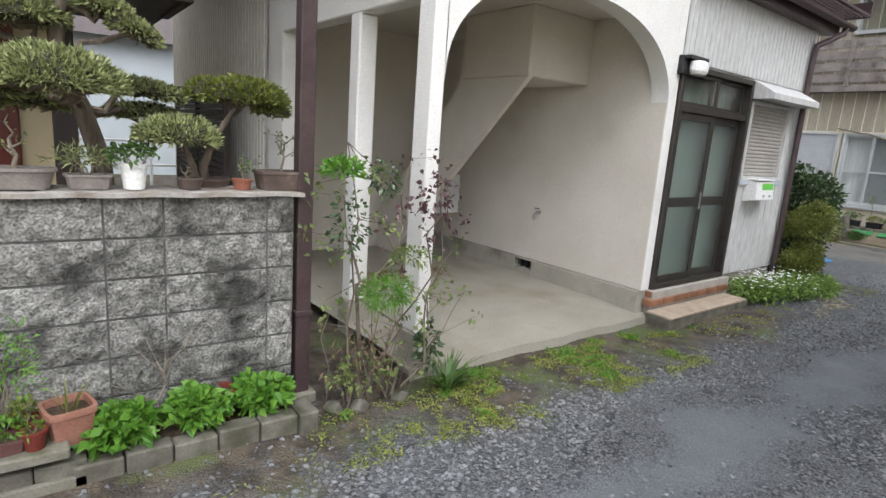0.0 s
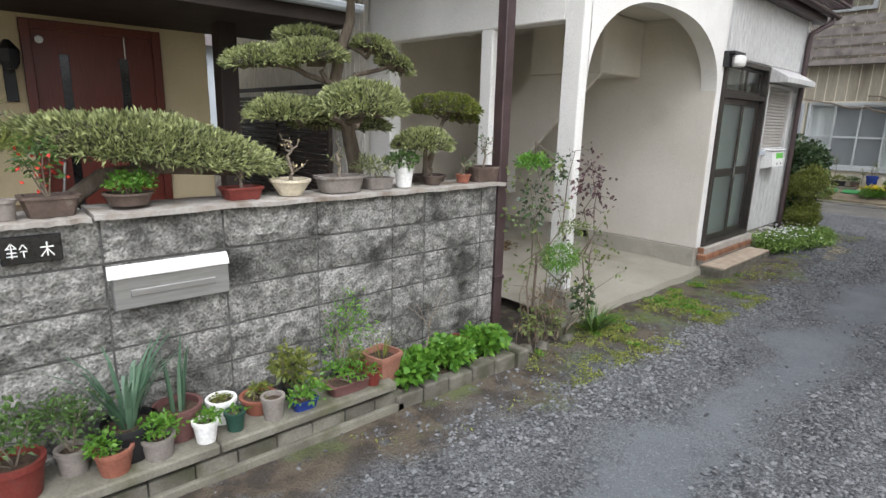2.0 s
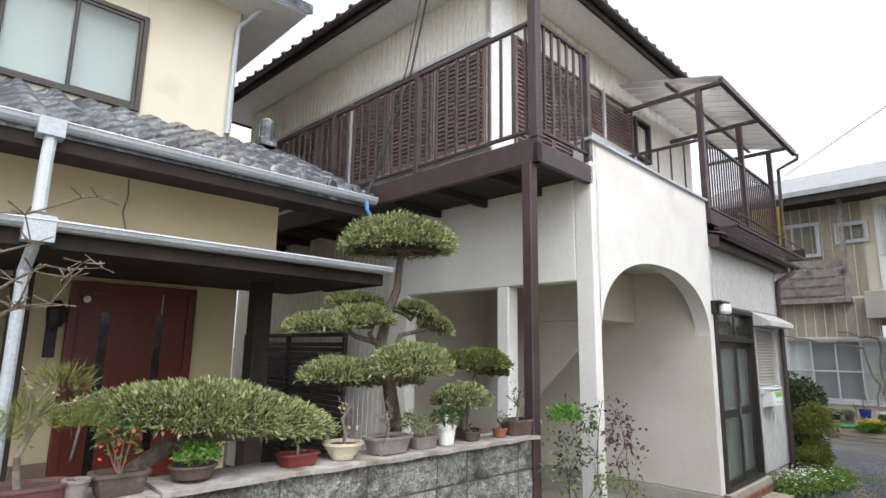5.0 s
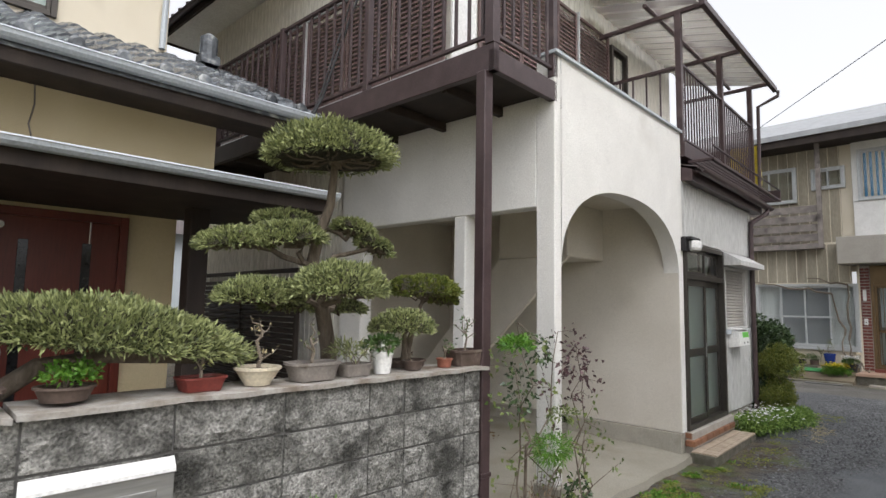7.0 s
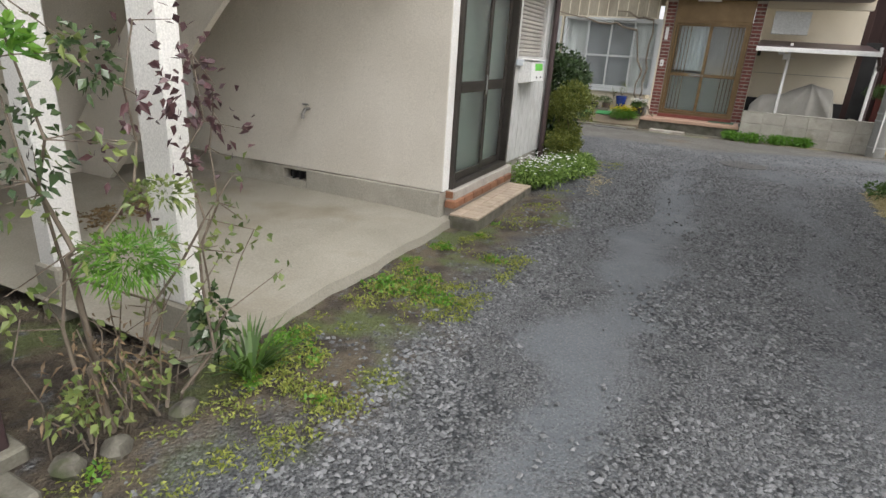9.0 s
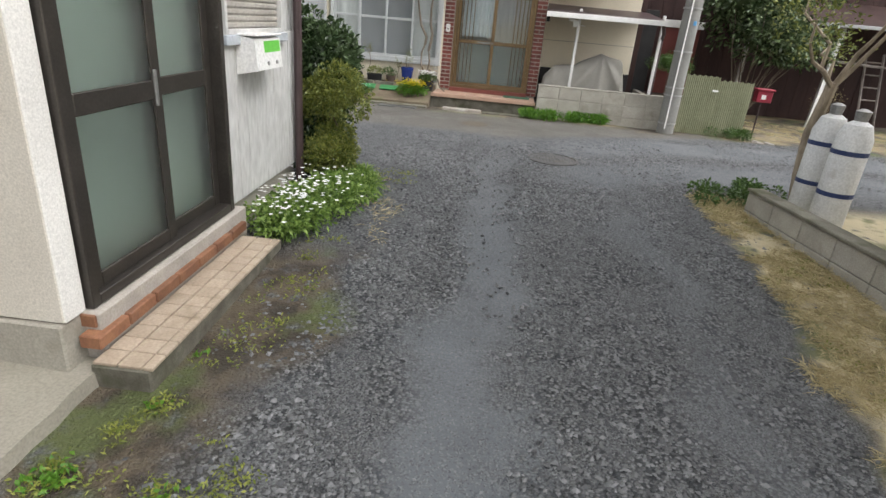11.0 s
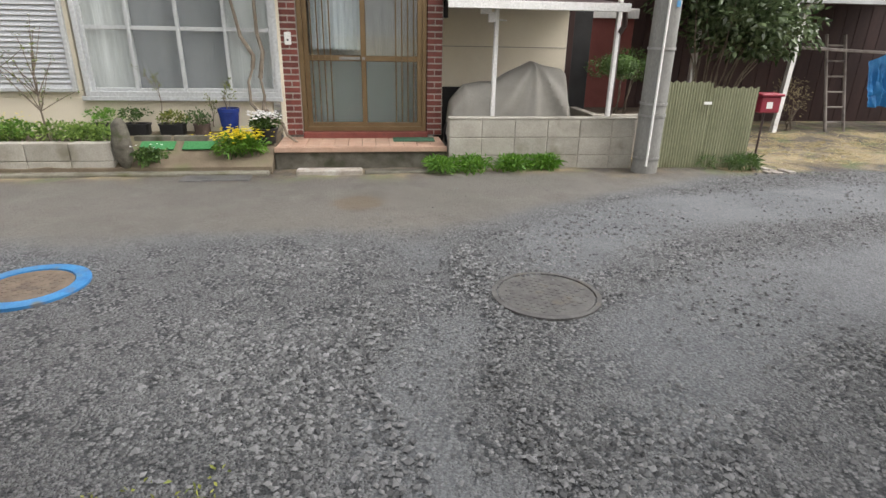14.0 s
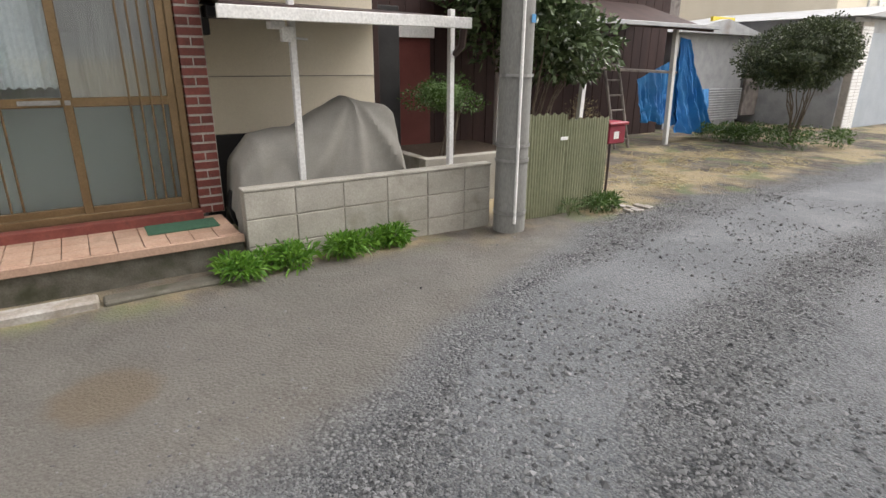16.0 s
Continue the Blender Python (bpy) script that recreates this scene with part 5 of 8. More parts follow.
    g = Geo().add([(-1.285, 2.745, 0.872), (-0.775, 2.745, 0.872), (-0.765, 2.8, 0.905), (-1.275, 2.8, 0.905), (-1.285, 2.745, 0.858), (-0.775, 2.745, 0.858), (-0.765, 2.8, 0.898), (-1.275, 2.8, 0.898)], [(0, 1, 2, 3), (4, 7, 6, 5), (0, 4, 5, 1), (1, 5, 6, 2), (3, 7, 4, 0)])
    part("flap", g, M_WHITE, mb, "white sloping flap")
    part("slot", Geo().box(-1.2, -0.84, 2.749, 2.757, 0.77, 0.8), M_STEEL, mb)
    # side of the wall towards the carport
    part("end_face", Geo().box(1.118, 1.128, 2.82, 2.92, -0.14, 1.1), M_BLOCK, W)


build_garden_wall()


def build_pot_shelf():
    S = thing("pot_shelf", "mossy concrete slabs on small blocks along the wall foot", "shelf")
    for x0, x1 in ((-2.6, -0.955), (-0.95, 0.045)):
        part("slab", Geo().box(x0, x1, 2.5, 2.795, 0.032, 0.082, 0.008), M_OLDCONC, S, "mossy concrete slab")
    bm_ = mesh("block", Geo().box(0, 0.19, 0, 0.1, 0, 0.125, 0.005), M_OLDBLOCK)
    for i in range(14):
        part("block", bm_, None, S, m=pose(-2.62 + i * 0.195, 2.53, -0.125))
    part("filling", Geo().box(-2.6, 0.03, 2.6, 2.79, -0.12, 0.03), M_DARK, S)
    part("footing", Geo().box(-2.6, 0.1, 2.5, 2.53, -0.16, -0.06), M_OLDCONC, S)
    P = thing("planter_bed", "low planting bed edged with small concrete blocks", "planter")
    for i, (x, h) in enumerate(((0.05, 0.1), (0.25, 0.11), (0.45, 0.1), (0.65, 0.12), (0.85, 0.115))):
        part("block", Geo().box(x, x + 0.193, 2.5 - 0.02 * i * 0.3, 2.58, -0.16, -0.12 + h, 0.008), M_OLDBLOCK, P)
    part("end_block", Geo().box(1.045, 1.15, 2.44, 2.62, -0.16, 0.012, 0.012), M_OLDBLOCK, P)
    part("soil", Geo().box(0.05, 1.05, 2.57, 2.8, -0.15, -0.03), M_SOIL, P)


build_pot_shelf()


# ---- the weathered house across the cross road ----
def build_house_c():
    X = 13.2
    H = thing("house", "weathered two-storey wooden house with brick doorway and small balcony", "house")
    R = pose(X, 0, 0, 0, 0, -90)          # local x runs along -y, local y runs along +x

    def L(y):                              # world y to local x
        return -y
    part("wall", Geo().box(L(2.5), L(2.45), -0.02, 0.1, 0.2, 2.6).box(L(6.5), L(2.6), 0, 0.12, 2.12, 3.05).box(L(6.5), L(2.6), 0, 0.12, 0.0, 0.68).box(L(6.5), L(4.52), 0, 0.12, 0.68, 2.12), M_CREAM2, H, "faded beige ground-floor wall", R)
    w = window(H, R @ pose(L(4.48), -0.02, 0.7), 2.0, 1.42, 4, M_ALU, M_GREYCURT, rail=0.68, label="aluminium four-pane sliding window with grey curtains", glass=M_GLASS, pleat=0.001)
    part("window_sill", Geo().box(L(4.52), L(2.47), -0.06, 0.0, 0.655, 0.7), M_ALU, H, "white window sill", R)
    bs = part("screen_panel", frame_box(Geo(), L(6.4), L(4.56), 0.74, 2.12, 0.04, -0.05, 0.0), M_ALU, H, "white slatted window blind", R)
    sm = mesh("slat", Geo().add([(L(6.36), -0.03, 0), (L(4.6), -0.03, 0), (L(4.6), -0.012, 0.045), (L(6.36), -0.012, 0.045)], [(0, 1, 2, 3)]), M_GALVW)
    for i in range(26):
        part("slat", sm, None, bs, m=pose(0, 0, 0.78 + i * 0.05))
    for q in (0, 3):
        u0 = L(4.48) + 0.05 + q * 0.475
        part("curtain", Geo().strip([(u0 + 0.475 * i / 12, 0.068 + 0.004 * math.sin(i * 1.4), 0.76) for i in range(13)], [(u0 + 0.475 * i / 12, 0.068 + 0.004 * math.sin(i * 1.4), 2.06) for i in range(13)]), M_CURTAIN, H, "pale blue-grey curtain", R)
    # brick door columns
    bm_ = mesh("brick", Geo().box(0, 0.078, -0.005, 0.06, 0, 0.05, 0.002), M_BRICKRED)
    bw = mesh("brick", Geo().box(0, 0.165, -0.005, 0.06, 0, 0.05, 0.002), M_BRICKRED)
    for yl in (2.45, 0.88):
        col = part("brick_column", Geo().box(L(yl) + 0.004, L(yl) + 0.171, 0, 0.3, 0.28, 2.5), M_JOINT, H, "red brick door column with pale joints", R)
        for r in range(33):
            z = 0.285 + r * 0.066
            if r % 2:
                part("brick", bw, None, col, m=pose(L(yl), 0, z))
            else:
                part("brick", bm_, None, col, m=pose(L(yl), 0, z))
                part("brick", bm_, None, col, m=pose(L(yl) + 0.088, 0, z))
    # sliding glass front door
    bz = surf("gold_bronze_sash", (0.17, 0.115, 0.06), (0.22, 0.15, 0.08), 6, 0.35, 0.03, 90, metal=0.5)
    x0, x1 = L(2.275), L(0.885)
    d = part("door", frame_box(Geo(), x0, x1, 0.32, 2.12, 0.05, 0.02, 0.14).box(x0, x1, 0.02, 0.12, 2.12, 2.5), bz, H, "bronze sliding glass front door with a lace curtain", R)
    mid = (x0 + x1) / 2
    for i, (a, b, y) in enumerate(((x0 + 0.05, mid + 0.03, 0.07), (mid - 0.03, x1 - 0.05, 0.04))):
        lf = part("door_leaf", frame_box(Geo(), a, b, 0.36, 2.08, 0.055, y, y + 0.03).box(a + 0.05, b - 0.05, y, y + 0.03, 1.08, 1.14), bz, d)
        shade_off(part("pane", Geo().box(a + 0.055, b - 0.055, y + 0.012, y + 0.016, 0.42, 1.08, 0.0005), M_FROST, lf))
        shade_off(part("pane", Geo().box(a + 0.055, b - 0.055, y + 0.012, y + 0.016, 1.14, 2.03, 0.0005), M_GLASS, lf))
        for k in range(4):
            u = a + 0.08 + k * 0.066 if i == 0 else b - 0.1 - k * 0.066
            part("bar", Geo().box(u, u + 0.014, y - 0.012, y, 0.42, 2.03), bz, lf)
        part("finger_plate", Geo().box(b - 0.3 if i == 0 else a + 0.012, b - 0.07 if i == 0 else a + 0.045, y - 0.006, y + 0.001, 1.095, 1.125), M_STEEL, lf)
    n = 30
    part("lace_curtain", Geo().strip([(x0 + 0.12 + 0.56 * i / n, 0.13 + 0.01 * math.sin(i * 1.7), 1.2 + 0.012 * math.sin(i * 2.2)) for i in range(n + 1)], [(x0 + 0.12 + 0.56 * i / n, 0.13 + 0.01 * math.sin(i * 1.7), 2.05) for i in range(n + 1)]), surf("white_lace", (0.5, 0.56, 0.6), (0.62, 0.68, 0.7), 60, 0.9, 0.3, 120), d, "white lace curtain")
    # sheet added behind the glass only so that the panes look brighter
    part("hall_curtain", Geo().strip([(x0 + 0.06 + 1.38 * i / n, 0.24 + 0.006 * math.sin(i * 1.3), 0.34) for i in range(n + 1)], [(x0 + 0.06 + 1.38 * i / n, 0.24 + 0.006 * math.sin(i * 1.3), 2.08) for i in range(n + 1)]), surf("grey_backing_sheet", (0.3, 0.305, 0.3), (0.38, 0.385, 0.38), 4, 0.9, 0.2, 30, stretch=(4, 4, 0.2)), d, "grey backing sheet added behind the door to brighten its panes")
    part("hall_lining", Geo().box(x0, x1, 0.9, 0.95, 0.3, 2.2).box(x0 + 0.1, x0 + 0.35, 0.3, 0.5, 0.35, 1.1), M_OLDWOOD, d)
    bl = part("door_bell", Geo().box(L(2.41), L(2.34), -0.03, -0.008, 1.24, 1.37, 0.006), M_WHITE, H, "white door intercom on the brick", R)
    part("button", Geo().box(L(2.385), L(2.365), -0.034, -0.03, 1.28, 1.3), M_BLACK, bl)
    part("name_sign", Geo().box(L(2.41), L(2.35), -0.02, -0.008, 1.75, 1.98, 0.004), M_WHITE, H, "white sign plate on the brick", R)
    # concrete porch and terrace
    P = part("porch", Geo().box(12.62, 13.2, 0.72, 2.52, -0.05, 0.24, 0.008), M_OLDBLOCK, H, "concrete porch base")
    tm = mesh("tile", Geo().box(0, 0.142, 0, 0.142, 0, 0.022, 0.003), M_PORCH)
    for i in range(4):
        for j in range(12):
            part("tile", tm, None, P, m=pose(12.605 + i * 0.147, 0.74 + j * 0.147, 0.24))
    part("edge_strip", Geo().box(12.59, 12.62, 0.72, 2.52, 0.2, 0.255), M_PORCH, P)
    part("threshold", Geo().box(13.1, 13.2, 0.88, 2.27, 0.24, 0.325), M_BRICKRED, P, "red brick threshold")
    prof = [(12.43, -0.1), (12.43, 0.09), (12.6, 0.165), (12.78, 0.255), (12.92, 0.315), (13.22, 0.33), (13.22, -0.1)]
    n = 40
    tg = Geo()
    for i in range(n + 1):
        y = 2.53 + 3.85 * i / n
        tg.v += [(x + 0.012 * noise.noise((y * 3, x * 9, 1)), y, z + (0.014 * noise.noise((x * 7, y * 4, 2)) if z > 0 else 0)) for x, z in prof]
    k = len(prof)
    tg.f = [(i * k + j, (i + 1) * k + j, (i + 1) * k + (j + 1) % k, i * k + (j + 1) % k) for i in range(n) for j in range(k)] + [tuple(range(k)), tuple(n * k + j for j in range(k))[::-1]]
    part("terrace_slope", tg, surf("trodden_earth", (0.12, 0.095, 0.066), (0.19, 0.155, 0.11), 5, 0.95, 0.5, 80, (0.09, 0.1, 0.045), 0.44, 2.5), P, "sloping bare brown earth before the window", smooth=True)
    # pale rendered wall to the side, set back, with a dark base
    part("wall", Geo().box(13.98, 14.1, -0.98, 0.72, 0.76, 2.5).box(13.26, 13.98, 0.7, 0.82, 0.3, 2.5), M_CREAM2, H, "pale rendered wall set back from the door")
    part("groove", Geo().box(13.972, 13.98, -0.98, 0.72, 1.24, 1.25), M_PLINTH, H)
    part("wall_base", Geo().box(13.96, 14.12, -0.98, 0.7, 0.0, 0.76), M_BLACK, H, "black painted wall base")
    part("wall", Geo().box(14.1, 18.0, -1.1, -0.98, 0.0, 5.2), M_BARN, H, "dark board side wall")
    lamp = part("wall_lamp", Geo().box(13.3, 13.5, 0.64, 0.7, 1.55, 1.72).box(13.15, 13.35, 0.5, 0.68, 1.66, 1.74), M_BLACK, H, "black iron bracket lamp")
    # upper storey
    part("upper_wall", Geo().box(L(6.5), L(-0.98), 0.3, 0.42, 2.4, 5.5), M_CREAM2, H, "stained beige upper wall", R)
    sg = siding(Geo(), L(6.4), L(2.75), 3.05, 5.4, 0.29, 0.2, 0.012)
    siding(sg, L(6.4), L(2.6), 2.15, 3.0, -0.01, 0.2, 0.012)
    part("siding", sg, surf("stained_siding", (0.3, 0.27, 0.21), (0.42, 0.38, 0.3), 3, 0.8, 0.1, 60, (0.2, 0.17, 0.13), 0.45, 2, stretch=(1, 1, 0.2)), H, "stained vertical board siding", R)
    window(H, R @ pose(L(4.75), 0.24, 4.05), 1.15, 0.85, 2, M_ALU, M_GREYCURT)
    window(H, R @ pose(L(3.3), 0.24, 4.3), 0.65, 0.5, 2, M_ALU, M_GREYCURT)
    window(H, R @ pose(L(2.42), 0.2, 3.95), 1.4, 1.15, 2, M_ALU, M_BLUECURT)
    part("white_bay", Geo().box(L(2.52), L(0.9), 0.22, 0.3, 3.15, 3.95).box(L(2.52), L(2.42), 0.2, 0.3, 3.95, 5.3).box(L(2.42), L(0.9), 0.2, 0.3, 5.1, 5.3), M_WHITE, H, "white rendered bay", R)
    part("window_frame", Geo().box(L(0.55), L(-0.05), 0.24, 0.3, 1.95, 2.35), M_ALU, H, "", R)
    bal = part("balcony", Geo().box(L(6.0), L(3.05), -0.25, 0.3, 2.9, 3.02).box(L(3.12), L(3.03), -0.27, -0.18, 2.9, 5.3).box(L(4.6), L(4.52), -0.27, -0.18, 3.0, 3.9), M_OLDWOOD, H, "weathered grey wooden balcony", R)
    bd = mesh("board", Geo().box(L(6.0), L(3.08), -0.24, -0.215, 0, 0.16, 0.004), M_OLDWOOD)
    for i in range(4):
        part("board", bd, None, bal, m=pose(0, 0, 3.08 + i * 0.215))
    part("porch_canopy", Geo().box(L(2.75), L(-0.9), -0.55, 0.25, 2.52, 3.1, 0.01), surf("grey_render", (0.3, 0.28, 0.25), (0.38, 0.36, 0.32), 3, 0.9, 0.2, 60), H, "grey rendered canopy over the door", R)
    part("canopy_lamp", Geo().box(L(1.9), L(1.5), -0.2, -0.1, 2.46, 2.52), M_WHITE, H, "", R)
    rf = part("roof", Geo().add([(12.55, 6.8, 5.35), (12.55, -1.4, 5.45), (16.5, -1.4, 6.9), (16.5, 6.8, 6.8), (12.55, 6.8, 5.47), (12.55, -1.4, 5.57), (16.5, -1.4, 7.02), (16.5, 6.8, 6.92), (20, -1.4, 5.5), (20, 6.8, 5.5)], [(0, 1, 2, 3), (7, 6, 5, 4), (0, 4, 5, 1), (1, 5, 6, 2), (3, 7, 4, 0), (6, 7, 9, 8), (2, 8, 9, 3), (2, 6, 8), (3, 9, 7)]), M_GALV, H, "dark sheet-metal roof")
    part("rafter", Geo().box(12.6, 12.66, -1.3, 6.7, 5.22, 5.4).box(12.62, 13.5, -1.2, 6.6, 5.28, 5.33), M_DARK, rf)
    # carport canopy on white posts
    cn = part("side_canopy", Geo().add([(12.6, 0.72, 1.68), (12.6, -1.12, 1.66), (13.98, -1.12, 1.8), (13.98, 0.72, 1.82), (12.6, 0.72, 1.72), (12.6, -1.12, 1.7), (13.98, -1.12, 1.84), (13.98, 0.72, 1.86)], [(0, 3, 2, 1), (4, 5, 6, 7), (0, 1, 5, 4), (1, 2, 6, 5)]), M_BROWN, H, "brown corrugated lean-to canopy")
    part("fascia", Geo().box(12.57, 12.6, -1.14, 0.74, 1.62, 1.7), M_WHITE, cn, "white painted fascia board")
    for y in (0.18, -1.16):
        part("post", Geo().box(12.87, 12.92, y - 0.022, y + 0.022, 0.02, 1.78), M_WHITE, cn, "white painted steel post")
    fl = part("flood_lamp", Geo().box(12.8, 12.86, 0.2, 0.28, 1.5, 1.6).box(12.78, 12.88, 0.26, 0.36, 1.58, 1.63).tube([(12.9, 0.18, 1.53), (12.86, 0.08, 1.52)], 0.008, 5), M_WHITE, cn, "small white sensor lamp on the post")
    part("downpipe", Geo().tube([(12.62, -1.1, 1.66), (12.75, -1.17, 1.5), (12.95, -1.2, 1.4), (12.95, -1.2, 0.1)], 0.03, 8), M_BROWN, cn)


build_house_c()

# low block wall before the side canopy
cw = thing("block_wall", "low grey concrete block wall with moss at its foot", "wall", kind="structure")
part("mortar", Geo().box(12.558, 12.65, -1.358, 0.703, -0.1, 0.54), M_JOINT, cw)
zt = 0.545
for r in range(3):
    x = 0.71
    off = [0.35, 0.36, 0.36, 0.36, 0.36, 0.27]
    for w in off:
        part("block", Geo().box(12.55, 12.656, x - w + 0.004, x - 0.004, zt - 0.188, zt, 0.005), M_CBLOCK, cw)
        x -= w
    zt -= 0.194
part("coping", Geo().box(12.545, 12.66, -1.36, 0.715, 0.545, 0.566, 0.006), M_CBLOCK, cw)

# kerb planks along the cross road
for y0, y1, z, mt, lab in ((2.55, 6.4, 0.055, M_OLDCONC, "long dark concrete kerb"), (1.62, 2.28, 0.07, M_CAP, "pale worn concrete kerb block"), (0.75, 1.6, 0.05, M_OLDBLOCK, "dark mossy concrete kerb block")):
    solid("kerb", Geo().box(12.33, 12.46, y0, y1, -0.06, z, 0.012), mt, lab, "kerb", group="kerbs along the cross road")
solid("drain_cover", Geo().box(12.12, 12.32, 2.7, 3.35, -0.03, 0.035, 0.008), M_IRON, "flat dark drain cover at the kerb", "drain cover")
solid("doormat", Geo().box(12.85, 13.08, 0.82, 1.28, 0.262, 0.274, 0.004), M_MAT, "dark green rubber doormat on the porch tiles", "doormat")

# utility pole
up = thing("utility_pole", "grey concrete utility pole with steel bands and a white cable", "utility pole", pose(12.36, -1.42, 0))
part("shaft", Geo().tube([(0, 0, -0.2), (0, 0, 9.5)], 0.135, 20, 0.1), M_POLE, up, smooth=True)
for z in (0.18, 0.62, 0.74, 1.28, 1.9, 2.6):
    part("band", Geo().lathe([(0.137, -0.012), (0.141, -0.012), (0.141, 0.012), (0.137, 0.012)], 0, 0, z, 20, caps=False), M_STEEL, up)
part("cable", Geo().tube([(-0.13, 0.05, 0.1), (-0.128, 0.05, 3), (-0.11, 0.04, 9)], 0.013, 6), M_WHITE, up, "white cable guard")
part("tag", Geo().box(-0.138, -0.132, -0.06, -0.02, 1.66, 1.72), M_BLUECURT, up, "small blue tag")
part("crossarm", Geo().box(-0.06, 0.06, -0.8, 0.8, 8.9, 9.0), M_STEEL, up)

# corrugated plastic fence
fc = thing("fence", "faded green corrugated plastic fence panel", "fence")
part("sheet", corrugated(Geo(), (12.48, -1.6, 0), (12.45, -2.12, 0), 0.03, 0.95, 17, 0.0045), M_FENCEG, fc)
part("sheet", corrugated(Geo(), (12.465, -2.08, 0), (12.43, -2.64, 0), 0.03, 0.9, 18, 0.0045), M_FENCEG, fc)
part("stake", Geo().box(12.5, 12.55, -1.7, -1.65, -0.05, 0.85), M_OLDWOOD, fc)
part("stake", Geo().box(12.48, 12.53, -2.55, -2.5, -0.05, 0.85), M_OLDWOOD, fc)
part("rail", Geo().box(12.5, 12.54, -2.65, -1.6, 0.55, 0.6), M_OLDWOOD, fc)
part("sticker", Geo().box(12.428, 12.434, -2.12, -2.03, 0.72, 0.75), M_WHITE, fc, "pale sticker")
rb = thing("post_box", "red tin box on a thin dark stake beside the fence", "post box", pose(12.6, -2.88, 0))
part("box", Geo().box(-0.08, 0.08, -0.12, 0.12, 0.62, 0.8, 0.012).box(-0.1, 0.1, -0.14, 0.14, 0.8, 0.83, 0.008), M_REDBOX, rb)
part("stake", Geo().tube([(0, 0, -0.05), (0, 0, 0.62)], 0.012, 6), M_BROWN, rb)
part("sticker", Geo().box(-0.084, -0.08, -0.02, 0.05, 0.67, 0.74), M_WHITE, rb)

# manhole covers
M_RUST = surf("rusty_iron", (0.1, 0.075, 0.055), (0.16, 0.125, 0.095), 12, 0.7, 0.3, 80, (0.07, 0.06, 0.05), 0.42, 8)


def manhole(x, y, r, mt, label):
    z = ground_z(x, y)
    inner = M_IRON if mt is M_IRON else M_RUST
    band = 0.025 if mt is M_IRON else 0.075
    T = thing("manhole_cover", label, "manhole cover", pose(x, y, z + 0.004), group="manhole covers")
    part("ring", Geo().lathe([(r, -0.03), (r, 0.008), (r - band, 0.01), (r - band - 0.005, -0.03)], n=40), M_IRON if mt is M_IRON else mt, T)
    g = Geo().lathe([(r - band - 0.009, -0.03), (r - band - 0.009, 0.004), (r - band - 0.02, 0.006)], n=40)
    part("lid", g, inner, T)
    rng = rngof(3)
    stud = mesh("stud", Geo().lathe([(0.016, 0), (0.014, 0.004)], n=6), inner)
    k = 0
    for i in range(-7, 8):
        for j in range(-7, 8):
            px, py = i * 0.042 + (j % 2) * 0.021, j * 0.037
            if math.hypot(px, py) < r - band - 0.045 and rng.random() > 0.25:
                part("stud", stud, None, T, m=pose(px, py, 0.005))


manhole(9.39, 0.59, 0.3, M_IRON, "round grey cast-iron manhole cover set in the gravel")
manhole(9.75, 3.42, 0.3, M_BLUEIRON, "small blue painted cast-iron cover in the lane")


# ---- dark barn with lean-to, and what stands by it ----
def build_barn():
    H = thing("barn", "dark red-brown boarded barn with a lean-to on white posts", "barn")
    g = Geo().box(16.2, 16.3, -8.4, -1.1, 0.0, 4.6)
    part("wall", g, M_BARN, H)
    bd = mesh("board", Geo().box(-0.012, 0, 0, 0.235, 0, 4.55, 0.003), M_BARN)
    for i in range(30):
        part("board", bd, None, H, m=pose(16.2, -8.4 + i * 0.243, 0.02))
    rf = part("lean_to_roof", Geo().add([(14.7, -3.0, 1.9), (14.7, -7.6, 1.86), (16.2, -7.6, 2.35), (16.2, -3.0, 2.4), (14.7, -3.0, 1.94), (14.7, -7.6, 1.9), (16.2, -7.6, 2.39), (16.2, -3.0, 2.44)], [(0, 3, 2, 1), (4, 5, 6, 7), (0, 1, 5, 4), (1, 2, 6, 5), (0, 4, 7, 3)]), M_BARN, H, "sagging dark lean-to roof with a metal edge")
    part("fascia", Geo().box(14.62, 14.7, -7.65, -3.0, 1.9, 1.96), M_GALV, rf)
    for y, dy in ((-4.85, -0.1), (-7.05, 0.1), (-3.3, 0.0)):
        part("post", Geo().tube([(14.95, y, 0.0), (14.95, y + dy, 1.95)], 0.05, 4), M_WHITE, rf, "white painted post")
    part("brace", Geo().tube([(14.95, -4.9, 1.3), (14.95, -7.1, 1.22)], 0.025, 5), M_OLDWOOD, rf)
    part("roof", Geo().add([(15.7, -8.9, 4.5), (15.7, -0.9, 4.5), (18.5, -0.9, 6.0), (18.5, -8.9, 6.0), (21, -0.9, 4.5), (21, -8.9, 4.5)], [(0, 1, 2, 3), (3, 2, 4, 5)]), M_TILEA, H)
    part("wall", Geo().box(16.3, 20.5, -8.4, -8.3, 0.0, 4.6), M_BARN, H)
    part("maroon_panel", Geo().box(15.4, 15.45, -2.5, -1.72, 0.0, 1.66), M_MAROON, H, "maroon board panel")
    part("white_board", Geo().box(15.37, 15.42, -2.55, -1.68, 1.66, 1.8), M_WHITE, H)
    part("shed_window", Geo().box(14.13, 14.16, -1.35, -1.0, 0.3, 1.9), M_BLACK, H)


build_barn()

ld = thing("ladder", "old aluminium ladder leaning against the lean-to", "ladder")
